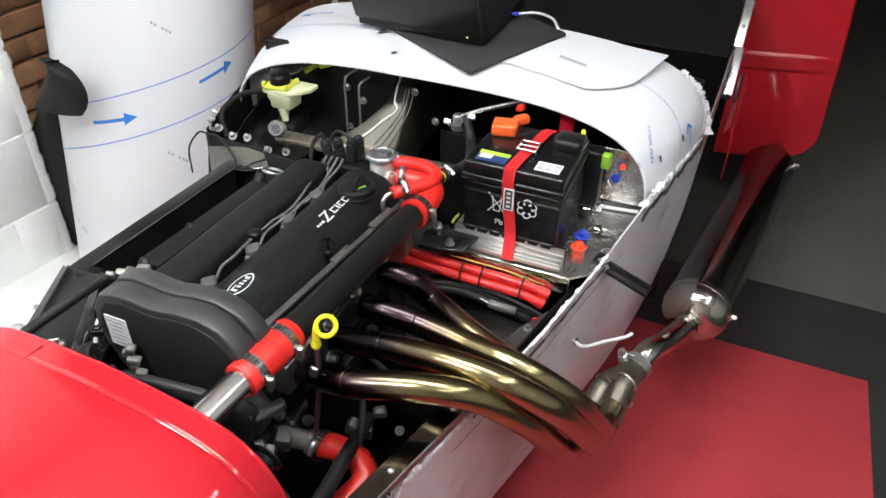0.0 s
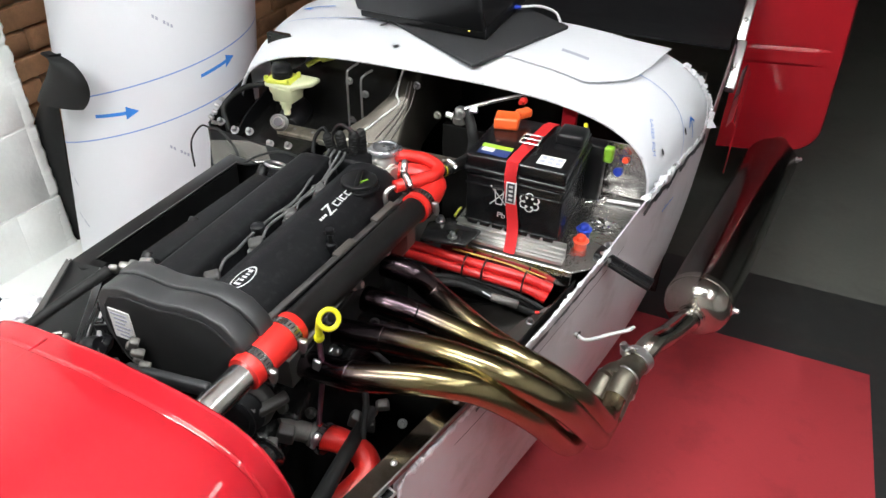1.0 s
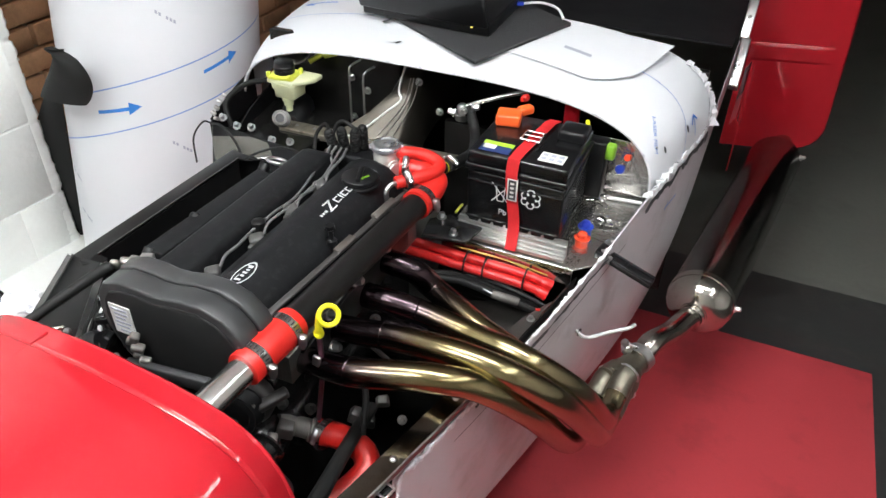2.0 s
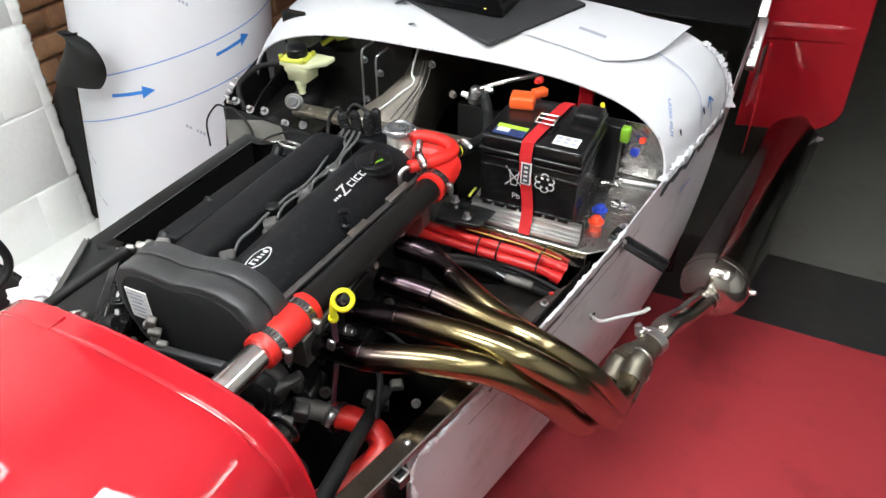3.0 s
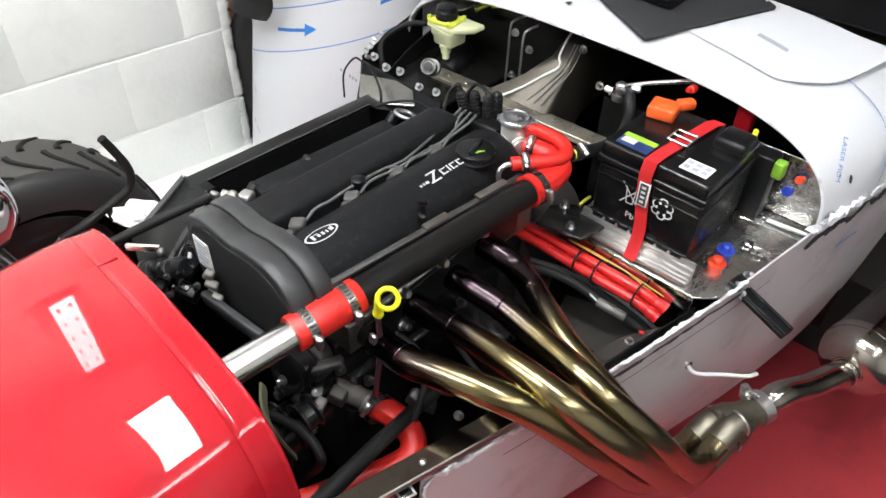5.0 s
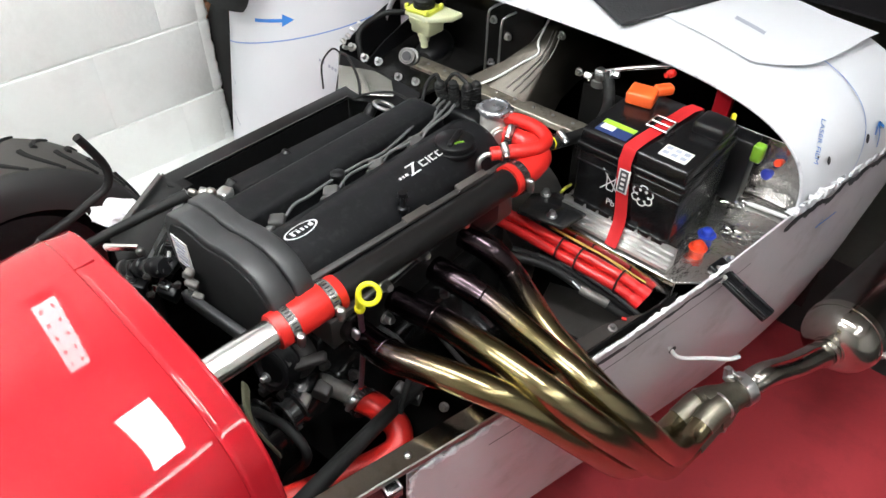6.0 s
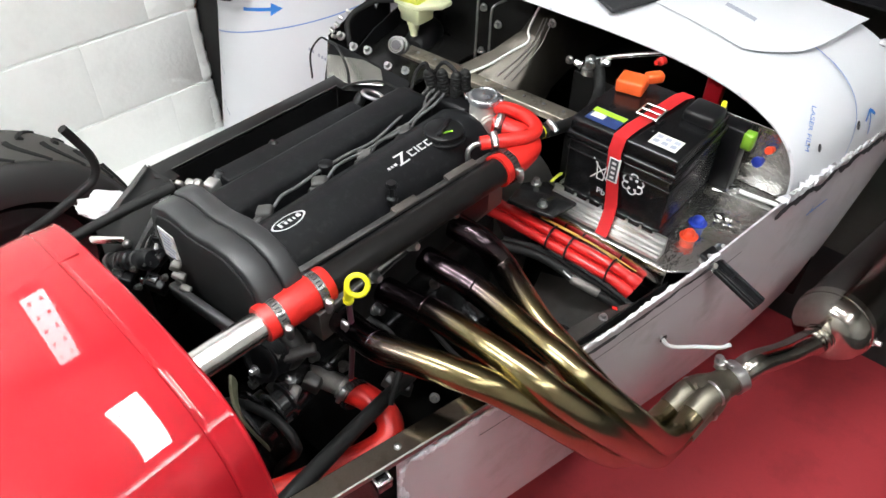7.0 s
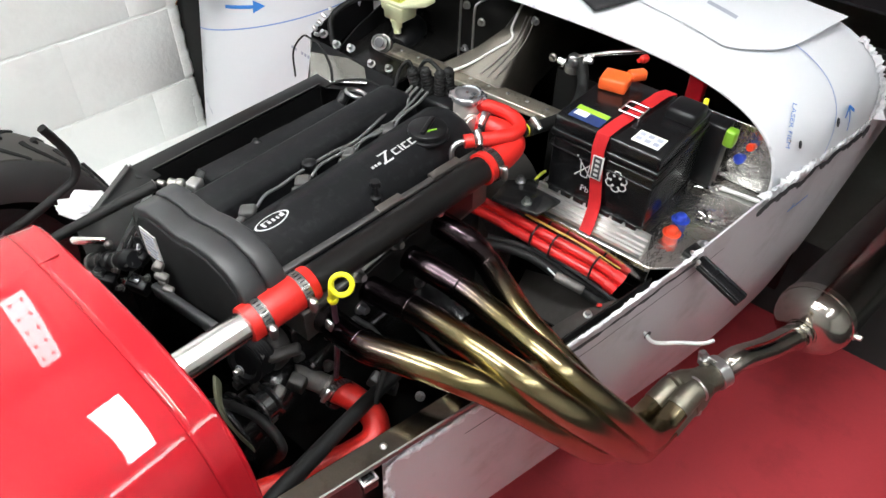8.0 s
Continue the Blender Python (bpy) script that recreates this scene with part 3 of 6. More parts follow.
# chassis rails and inner panels of the engine bay
for s in (1, -1):
    bm = B()
    loft(bm, [[Vector((CX + s * (side_x(y) + o), y, 0.588 + z)) for o, z in ((0.0105, 0.0), (0.0105, -0.004), (-0.017, -0.004), (-0.017, -0.014), (-0.020, -0.014), (-0.020, -0.0015), (-0.0185, 0.0))]
              for y in [-0.9 + 0.05 * i for i in range(20)]], closed=True, caps=True)
    part("chassis_rail", bm, RAIL_ALU if s > 0 else BLK_GLOSS, car, "bright folded top rail" if s > 0 else "", sharp=20)
    if s > 0:
        bm = B()
        loft(bm, [[Vector((CX + side_x(y) + o, y, 0.588 + z)) for o, z in ((0.0105, -0.007), (0.0105, 0.0010), (0.0135, 0.0010), (0.0135, -0.007))] for y in [-0.9 + 0.05 * i for i in range(20)]], closed=True, caps=True)
        part("rail_lip", bm, BOLT_DULL, car, "pale cut edge of the rail", sharp=20)
    bm = B()
    loft(bm, [[Vector((CX + s * (side_x(y) - 0.016), y, min(0.582, top_z(y) + (0.05 if y < 0.05 else -0.008)))), Vector((CX + s * (side_x(y) - 0.06), y, 0.175))] for y in (-0.9, -0.3, 0.1, 0.385 if s > 0 else 0.45)])
    solid(part("inner_panel", bm, BLACK_SHEET, car), 0.003)
for y in (-0.3, -0.099, 0.03):
    part("rivet", rev(B(), (CX + side_x(y) - 0.003, y, 0.588), (0, 0, 1), [(0, 0.005), (0.0015, 0.0045), (0.003, 0.002)], 12), STEEL, car, "domed rivet")

# bulkhead, tunnel and footwell
bm = B()
box(bm, (CX - 0.30, 0.735, 0.46), (0.34, 0.02, 0.63), bev=0.002)
part("bulkhead", bm, BLACK_SHEET, car, "gloss black bulkhead panel")
bm = B()
box(bm, (CX + 0.19, 0.73, 0.40), (0.42, 0.02, 0.48), bev=0.002)
part("bulkhead", bm, BLACK_SHEET, car, "gloss black bulkhead panel")
bm = B()
loft(bm, [[Vector(p) for p in ((xl - 0.004, y + 0.02, z - 0.16), (xl, y, z - 0.010), (xl + 0.008, y, z), (xr - 0.008, y, z), (xr, y, z - 0.010), (xr + 0.004, y + 0.02, z - 0.16))]
          for y, z, xl, xr in ((0.615, 0.612, -0.190, -0.030), (0.654, 0.657, -0.128, -0.031), (0.692, 0.701, -0.086, -0.033), (0.72, 0.728, -0.078, -0.033), (0.78, 0.745, -0.078, -0.033), (0.98, 0.75, -0.078, -0.033))])
solid(part("tunnel", bm, TUNNEL, car, "scratched bare metal transmission tunnel", sharp=50), 0.003)
bm = B()
box(bm, (-0.100, 0.606, 0.607), (0.43, 0.040, 0.014), (0, 0, 2), 0.002)
part("cross_rail", bm, DULL_SHEET, car, "dull aluminium cross rail with rivets")
for i in range(9):
    part("rivet", rev(B(), (-0.28 + 0.045 * i, 0.602 + 0.0018 * i, 0.614), (0, 0, 1), [(0, 0.004), (0.002, 0.003)], 10), STEEL, car)
bm = B()
box(bm, (CX, 0.98, 0.45), (0.98, 0.02, 0.6), bev=0.002)
part("dash_panel", bm, BLACK_SHEET, car, "black dash bulkhead under the scuttle")

# bolts that show on the black panels
bolts(car, (((-0.160, 0.718, 0.675), (0, -1, 0)), ((-0.069, 0.718, 0.690), (0, -1, 0)), ((-0.2, 0.718, 0.70), (0, -1, 0)), ((-0.189, 0.70, 0.61), (0, 0, 1)), ((-0.15, 0.69, 0.608), (0, 0, 1)), ((-0.03, 0.718, 0.72), (0, -1, 0)), ((0.02, 0.718, 0.66), (0, -1, 0))), 0.006, 0.008, "bright zinc bolt")

# wires along the tunnel
for k, pts in enumerate((((-0.150, 0.580, 0.622), (-0.136, 0.606, 0.622), (-0.108, 0.634, 0.640), (-0.076, 0.659, 0.669), (-0.058, 0.672, 0.684), (-0.055, 0.680, 0.694), (-0.066, 0.692, 0.708), (-0.075, 0.75, 0.75)),
                         ((-0.085, 0.622, 0.624), (-0.060, 0.650, 0.658), (-0.044, 0.675, 0.690), (-0.046, 0.71, 0.728)),
                         ((-0.068, 0.622, 0.624), (-0.048, 0.650, 0.660), (-0.036, 0.678, 0.694), (-0.038, 0.71, 0.730)),
                         ((-0.050, 0.622, 0.626), (-0.034, 0.650, 0.662), (-0.027, 0.680, 0.690), (-0.028, 0.71, 0.722)))):
    part("cable", tube(B(), pts, 0.0026 if k == 0 else 0.0014, 8), LABEL_W if k == 0 else CAST_DULL, car, "pale cable along the tunnel")
# upright pipes at the bulkhead
for x, top in ((-0.170, 0.762), (-0.136, 0.752)):
    part("brake_pipe", tube(B(), ((x + 0.006, 0.648, 0.612), (x + 0.002, 0.655, 0.68), (x, 0.660, top - 0.022), (x + 0.003, 0.668, top - 0.010), (x + 0.012, 0.69, top - 0.004)), 0.0024, 8), STEEL, car, "thin bright brake pipe")

# pedal box shelf
bm = B()
prism(bm, [(-0.385, 0.45), (-0.215, 0.50), (-0.20, 0.715), (-0.47, 0.715)], lambda a, b, c: Vector((a, b, c)), 0.598, 0.606, 0.001)
part("pedal_box", bm, BLACK_SHEET, car, "gloss black pedal box top")
bm = B()
loft(bm, [[Vector((-0.385, 0.45, z)), Vector((-0.44, 0.60, z)), Vector((-0.475, 0.715, z))] for z in (0.45, 0.60, 0.675)])
solid(part("pedal_box_side", bm, BLK_CLOTH, car), 0.003)
bm = B()
loft(bm, [[Vector((CX - side_x(y) + 0.007, y, z)) for z in (0.45, top_z(y) + 0.014)] for y in (0.43, 0.5, 0.58, 0.66, 0.73)])
solid(part("inner_panel", bm, BLK_CLOTH, car), 0.003)
bm = B()
loft(bm, [[Vector((-0.36, 0.40, 0.58)), Vector((-0.20, 0.475, 0.58))], [Vector((-0.385, 0.452, 0.665)), Vector((-0.215, 0.505, 0.612))]])
solid(part("pedal_box_front", bm, BLK_CLOTH, car), 0.003)
bolts(car, [(c, (0.1, -0.5, 0.8)) for c in ((-0.34, 0.475, 0.655), (-0.315, 0.49, 0.65), (-0.29, 0.52, 0.612), (-0.25, 0.53, 0.612), (-0.37, 0.47, 0.67))], 0.006, 0.01)
for i, c in enumerate(((-0.385, 0.46, 0.683), (-0.392, 0.48, 0.685), (-0.40, 0.50, 0.69), (-0.41, 0.53, 0.69), (-0.375, 0.455, 0.675))):
    part("clip", box(B(), c, (0.012, 0.008, 0.008), (20 * i, 30, 15 * i), 0.002), STEEL, car, "small bright clip on the panel edge")
# master cylinder
bm = B()
rev(bm, (-0.250, 0.506, 0.680), (-0.42, 0.75, -0.5), [(0, 0.010), (0.003, 0.016), (0.012, 0.016), (0.014, 0.013), (0.02, 0.013), (0.022, 0.018), (0.034, 0.018), (0.036, 0.014), (0.06, 0.014)], 24)
mc_face = rev(B(), (-0.2485, 0.503, 0.682), (-0.42, 0.75, -0.5), [(0, 0.009), (0.004, 0.009)], 20)
part("piston_bore", mc_face, LABEL_DK, car)
torus(bm, (-0.250, 0.506, 0.680), (-0.42, 0.75, -0.5), 0.0145, 0.0022, 22, 8)
part("master_cylinder", bm, BOLT_DULL, car, "zinc-plated brake master cylinder")
bm = B()
rev(bm, (-0.31, 0.62, 0.605), (-0.3, 1, 0.1), [(0, 0.02), (0.02, 0.032), (0.08, 0.034), (0.09, 0.03)], 24)
part("servo", bm, BLK_SMOOTH, car, "black brake servo")
# triangular bare plate outside the tray, with a wire
bm = B()
loft(bm, [[Vector((-0.352, 0.405, 0.600)), Vector((-0.392, 0.452, 0.662))], [Vector((-0.252, 0.468, 0.606)), Vector((-0.272, 0.482, 0.628))]])
gus = part("gusset_plate", bm, GUSSET, car, "bare aluminium gusset plate")
solid(gus, 0.002)
part("gusset_edge", tube(B(), ((-0.352, 0.404, 0.600), (-0.302, 0.434, 0.604), (-0.252, 0.466, 0.606)), 0.0026, 8), ALU, gus, "bright folded edge")
part("loose_wire", tube(B(), ((-0.375, 0.44, 0.67), (-0.40, 0.44, 0.668), (-0.425, 0.43, 0.63), (-0.43, 0.43, 0.57)), 0.0020, 8), BLK_RUB, car, "thin black wire hanging down")
part("loose_wire", tube(B(), ((-0.375, 0.44, 0.67), (-0.34, 0.43, 0.675), (-0.29, 0.41, 0.65), (-0.27, 0.39, 0.61)), 0.0028, 8), BLK_RUB, car)

# ---- scuttle ----
SX = 0.02      # centre line of the scuttle


def scuttle_sec(y, w, z0, top, out=0.0, n=3.2, cnt=49):
    pts = []
    for i in range(cnt):
        a = math.pi * i / (cnt - 1)
        c, s = math.cos(a), math.sin(a)
        x = (w + out) * math.copysign(abs(c) ** (2 / n), c)
        z = z0 + (top - z0 + out) * abs(s) ** (2 / n)
        pts.append(Vector((SX + x, y, z)))
    return pts


SCUT = [(0.651, 0.480, 0.580, 0.785), (0.665, 0.486, 0.587, 0.788), (0.70, 0.499, 0.60, 0.796), (0.76, 0.515, 0.615, 0.808), (0.84, 0.530, 0.628, 0.820), (0.90, 0.5375, 0.6295, 0.826), (0.945, 0.542, 0.63, 0.829)]



def scuttle_at(y):
    for p, q in zip(SCUT, SCUT[1:]):
        if p[0] <= y <= q[0]:
            k = (y - p[0]) / (q[0] - p[0])
            return tuple(a + (b - a) * k for a, b in zip(p[1:], q[1:]))
    return SCUT[-1][1:]


def scut_pt(y, x, out=0.0):
    """A place on the scuttle's outside at a given y and x."""
    w, z0, top = scuttle_at(y)
    k = min(1.0, abs(x - SX) / w)
    return Vector((x, y, z0 + (top - z0) * (1 - k ** 3.2) ** (1 / 3.2) + out))


def scut_a(y, a, out=0.0):
    """A place on the scuttle's outside by y and angle (0 right foot, 90 top)."""
    w, z0, top = scuttle_at(y)
    c, s = math.cos(radians(a)), math.sin(radians(a))
    return Vector((SX + (w + out) * math.copysign(abs(c) ** (2 / 3.2), c), y, z0 + (top - z0 + out) * abs(s) ** (2 / 3.2)))


bm = B()
loft(bm, [scuttle_sec(*s) for s in SCUT])
scuttle = solid(part("scuttle", bm, FILM, car, "arched scuttle panel under white protective film"), 0.003, 1.0)
bm = B()
pts = scuttle_sec(*SCUT[0])
tube(bm, [p + Vector((0, -0.002, -0.001)) for p in pts], 0.0028, 6, raw=True)
part("edge_trim", bm, FILM_TORN, scuttle, "rough white film edge along the lip")
# holes drilled in the scuttle
for y, a, r in ((0.695, 16.8, 0.007), (0.786, 13.9, 0.008), (0.713, 94, 0.007), (0.79, 99, 0.011)):
    p, q = scut_a(y, a, 0.0045), scut_a(y, a, 0.05)
    part("drilled_hole", rev(B(), p, q - p, [(0, r), (0.0004, r * 0.9)], 16), LABEL_DK, scuttle, "dark drilled hole")
# printed lines and the loose top layer of film
def scut_strip(path, wdt, material, name, label, out=0.0042):
    bm = B()
    rows = []
    for i, (y, a) in enumerate(path):
        p = scut_a(y, a, out)
        q = scut_a(*path[min(i + 1, len(path) - 1)], out) - scut_a(*path[max(i - 1, 0)], out)
        n = scut_a(y, a, out + 0.01) - p
        side = q.cross(n).normalized() * wdt / 2
        rows.append([p - side, p + side])
    loft(bm, rows)
    part(name, bm, material, scuttle, label)


scut_strip([(0.815 - 0.0000165 * (2 * i) ** 2, 62 - 2 * i) for i in range(30)], 0.003, BLUE_PALE, "printed_line", "thin printed blue line")
scut_strip([(0.80 + 0.00002 * (26 - 2 * i) ** 2, 150 - 2 * i) for i in range(28)], 0.003, BLUE_PALE, "printed_line", "thin printed blue line")
for pa in ([(0.82, 6), (0.82, 17)], [(0.82, 17), (0.807, 13)], [(0.82, 17), (0.833, 13)], [(0.864, 118), (0.868, 134)], [(0.868, 134), (0.856, 128)], [(0.868, 134), (0.880, 128)]):
    (y0, a0), (y1, a1) = pa
    scut_strip([(y0 + (y1 - y0) * i / 6, a0 + (a1 - a0) * i / 6) for i in range(7)], 0.006, BLUE_INK, "printed_arrow", "printed blue arrow")
# loose upper layer: its free edge runs outwards, then back along the shoulder
EDGE = spline([Vector(p) for p in ((0.335, 0.722, 0), (0.375, 0.745, 0), (0.412, 0.780, 0), (0.436, 0.835, 0), (0.448, 0.88, 0), (0.462, 0.93, 0))], 6)
bm = B()
rows = []
for i, e in enumerate(EDGE):
    k = i / (len(EDGE) - 1)
    lift = 0.003 + 0.017 * k ** 1.5
    rows.append([scut_pt(e.y + 0.03 * (1 - j / 10) * (1 - k), e.x - 0.20 * (1 - j / 10), 0.0036 + lift * (j / 10) ** 3) for j in range(11)])
loft(bm, rows)
solid(part("film_flap", bm, FILM, scuttle, "second layer of film with a lifted edge", sharp=180), 0.0006)
bm = B()
loft(bm, [[scut_pt(0.811 - 0.010 * k + d, 0.258 + 0.060 * k, 0.0052) for d in (-0.005, 0.005)] for k in (0, 0.5, 1)])
part("printed_bar", bm, INK_GREY, scuttle, "grey illegible printed line")
bm = B()
for (x0, y0), (x1, y1) in (((0.325, 0.775), (0.350, 0.835)), ((0.335, 0.770), (0.365, 0.830)), ((0.262, 0.775), (0.330, 0.765))):
    loft(bm, [[scut_pt(y0 + (y1 - y0) * k, x0 + (x1 - x0) * k + d, 0.0054) for d in (0, 0.0016)] for k in (0, 0.5, 1)])
part("printed_frame", bm, SILVER_PR, scuttle, "faint printed frame")
# lettering on the film
cu = bpy.data.curves.new("lettering", "FONT")
cu.body, cu.size, cu.align_x, cu.align_y = "LASER FILM", 0.0150, "CENTER", "CENTER"
cu.extrude = 0.0002
cu.materials.append(BLUE_PALE)
txt = new("lettering", cu)
LA, LB = Vector((0.464, 0.722, 0.745)), Vector((0.492, 0.668, 0.682))
tx = (LB - LA).normalized()
nz = Vector((0.82, -0.2, 0.55))
nz = (nz - tx * nz.dot(tx)).normalized()
ty = nz.cross(tx).normalized()
p = (LA + LB) / 2 + nz * 0.0075
m4 = Matrix((tx, ty, nz)).transposed().to_4x4()
m4.translation = p
txt.parent = scuttle
txt.matrix_basis = m4
txt["label"] = "blue printed words on the film"

# torn film at the rear edge of the scuttle
bm = B()
rows = []
for i in range(60):
    a = 1 + i * 0.62
    w1, w2 = 0.008 * noise.noise(Vector((i * 0.35, 0.3, 0))) + rnd.uniform(-0.0008, 0.0008), 0.010 * noise.noise(Vector((i * 0.5, 2.3, 1)))
    rows.append([scut_a(0.928 + w2, a, 0.0045), scut_a(0.945 + w1, a, 0.006 + w1 * 0.8), scut_a(0.945, a, 0.004 + w2 + 0.018 * max(0.0, 1 - a / 16)), scut_a(0.933, a, -0.006 + w1)])
loft(bm, rows)
solid(part("torn_film", bm, FILM_TORN, scuttle, "crumpled torn film along the rear edge", sharp=20), 0.0008)

# cockpit, tonneau and wings
bm = B()
loft(bm, [[Vector((CX + s * 0.52, y, z)) for s in (-1, -0.5, 0, 0.5, 1)] for y, z in ((1.01, 0.80), (1.25, 0.76), (1.6, 0.80), (1.9, 0.9), (2.0, 1.05), (2.2, 1.1), (2.6, 0.9))])
solid(part("tonneau", bm, BLK_CLOTH, car, "black vinyl cover over the cockpit"), 0.004)
for s in (1, -1):
    bm = B()
    loft(bm, [[Vector((CX + s * (0.555 + 0.01 * k), y, z)) for k, z in ((0, zt - 0.02), (1, zt), (2, zt - 0.02), (2, 0.5))] for y, zt in ((1.03, 0.635), (1.15, 0.645), (1.3, 0.65), (1.36, 0.65))])
    solid(part("cockpit_side", bm, RED, car, "red cockpit side"), 0.003)
    bm = B()
    for k in range(3):
        box(bm, (CX + s * (0.540 - 0.005 * k), 1.15 + 0.09 * k, 0.715 + 0.085 * k), (0.022, 0.028 - 0.003 * k, 0.12), (-42, 0, 0), 0.003)
    part("screen_bracket", bm, STEEL, car, "polished windscreen bracket")
    for k in range(3):
        part("bracket_screw", rev(B(), (CX + s * (0.540 - 0.005 * k), 1.137 + 0.09 * k, 0.716 + 0.085 * k), (0, -0.74, 0.67), [(0, 0.006), (0.003, 0.005), (0.004, 0.002)], 12), BOLT_DULL, car)
    # rear wing: a rounded red shell
    bm = B()
    rows = []
    for y, dz, dw in ((1.75, 0.0, -0.02), (1.752, 0.0, -0.006), (1.765, 0.0, 0.0), (1.9, 0.02, 0.004), (2.2, 0.05, 0.006), (2.6, 0.0, 0.0)):
        x0, x1, z0, z1 = 0.53, 0.828 + dw, 0.215 - dw, 1.0 + dz
        out = [(x0, z0), (x1 - 0.12, z0 + 0.018)] + [(x1 - 0.09 + 0.09 * math.sin(radians(a)), z0 + 0.12 - 0.09 * math.cos(radians(a))) for a in (15, 30, 45, 60, 75, 90)]
        out += [(x1 - 0.012, 0.6), (x1 - 0.030, z1 - 0.14), (x1 - 0.06, z1 - 0.04), (x1 - 0.14, z1), (x0, z1)]
        rows.append([Vector((CX + s * x, y, z)) for x, z in out])
    loft(bm, rows, closed=True, caps=True)
    part("rear_wing", bm, RED, car, "glossy red rear wing")
    bm = B()
    rows = []
    for i in range(25):
        dz = -0.03 + 0.06 * i / 24
        q = min(1.0, max(0.0, (0.03 - abs(dz)) / 0.012))
        up = q * q * (3 - 2 * q)
        rows.append([Vector((CX + s * (0.535 + 0.255 * k / 24), 1.7505 - 0.007 * up * min(1.0, k / 2, (24 - k) / 6), 0.545 + 0.02 * k / 24 + dz)) for k in range(25)])
    loft(bm, rows)
    bmesh.ops.recalc_face_normals(bm, faces=bm.faces[:])
    part("wing_bead", bm, RED, car, "moulded bead across the wing")

# battery tray in the bay
bm = B()
prism(bm, [(0.175, 0.395), (0.425, 0.395), (0.452, 0.42), (0.508, 0.62), (0.515, 0.715), (0.175, 0.715)], lambda a, b, c: Vector((a, b, c)), 0.577, 0.581, 0.001)
part("battery_tray", bm, ALU, car, "bright crinkled aluminium battery tray")
bm = B()
box(bm, (0.30, 0.390, 0.559), (0.25, 0.003, 0.044), (-12, 0, 0), 0.001)
part("tray_lip", bm, MIRROR_ALU, car, "polished tray lip mirroring the cables")
bm = B()
ribs = [(0, 0), (0.034, 0), (0.034, 0.006), (0.026, 0.006), (0.026, 0.010), (0.020, 0.010), (0.020, 0.016), (0.013, 0.016), (0.013, 0.024), (0.006, 0.024), (0.006, 0.034), (0, 0.034)]
prism(bm, ribs, lambda a, b, c: Vector((c, 0.4240 - 0.74 * a, 0.5852 + 0.95 * b)), 0.196, 0.404, 0.0008, 1)
part("battery_angle", bm, EXTRUDED, car, "stepped aluminium extrusion in front of the battery")
bm = B()
loft(bm, [[scut_a(0.675 + 0.045 * k, a, -0.012) for a in (6, 14, 22, 30, 38)] for k in (0, 1, 2, 3)])
solid(part("foil_lining", bm, ALU, car, "crinkled bright foil inside the scuttle side"), 0.002)
bm = B()
box(bm, (0.412, 0.684, 0.640), (0.165, 0.003, 0.116), bev=0.001)
part("polished_panel", bm, ALU, car, "crinkled bright aluminium panel behind the tray")
part("tray_bead", tube(B(), ((0.335, 0.640, 0.585), (0.42, 0.648, 0.586), (0.49, 0.655, 0.587)), 0.004, 10), STEEL, car, "pale bead along the panel's foot")
for c, m1, nm in (((0.414, 0.510, 0.5812), BLUE_CAP, "blue plastic sealing cap"), ((0.418, 0.472, 0.581), RED_CAP, "orange-red plastic sealing cap")):
    bm = B()
    rev(bm, c, (0, 0, 1), [(0, 0.0115), (0.011, 0.012), (0.016, 0.0145), (0.018, 0.0150), (0.019, 0.0095), (0.026, 0.009), (0.029, 0.006)], 20)
    part("sealing_cap", bm, m1, car, nm)
# lashing post on the panel edge and the lamp cable
CM = pose(0.503, 0.461, 0.5665, 0, 14, -10)
bm = box(B(), (0.0, 0.0, 0.0), (0.112, 0.026, 0.009), bev=0.002)
for dy in (-0.009, 0.009):
    box(bm, (0.012, dy, 0.006), (0.086, 0.005, 0.006), bev=0.0015)
box(bm, (-0.046, 0, 0.006), (0.022, 0.034, 0.012), bev=0.003)
box(bm, (0.0, 0, 0.006), (0.006, 0.024, 0.005), bev=0.001)
bm.transform(CM)
part("bonnet_catch", bm, BLK_SMOOTH, car, "black ribbed plastic catch standing out over the panel edge")
bolts(car, [(c, (0.5, -0.3, 0.8)) for c in ((0.455, 0.465, 0.578), (0.462, 0.492, 0.585), (0.47, 0.455, 0.575))], 0.005, 0.012)
part("lamp_cable", tube(B(), ((0.448, 0.389, 0.452), (0.47, 0.385, 0.447), (0.505, 0.405, 0.456), (0.535, 0.414, 0.47), (0.545, 0.43, 0.47)), 0.0035, 10), SILVER_PR, car, "pale grey cable out of a hole in the panel")
bm = B()
rev(bm, (0.4545, 0.389, 0.45), (1, -0.275, 0), [(0, 0.008), (0.0006, 0.0075)], 14)
part("cable_hole", bm, LABEL_DK, car)

# red and black cable bundle below the tray
for o in (Vector((0.0, 0.0, 0.0)), Vector((-0.004, -0.014, -0.011))):
    pts = [Vector(p) + o for p in ((0.092, 0.345, 0.585), (0.150, 0.362, 0.573), (0.217, 0.3675, 0.566), (0.258, 0.3675, 0.5655), (0.313, 0.3680, 0.5645), (0.360, 0.3700, 0.5605), (0.386, 0.372, 0.553))]
    lead = part("battery_cable", tube(B(), pts, lambda t: 0.0088 + 0.0003 * math.sin(t * 420), 14, 24), RED_CABLE, car, "thick red braided battery cable")
    part("cable_end", tube(B(), (pts[-1] - Vector((0.006, 0.0, -0.001)), pts[-1], pts[-1] + Vector((0.010, 0.001, -0.004))), 0.0108, 14), RED_CABLE, lead, "red sleeve on the cable end")
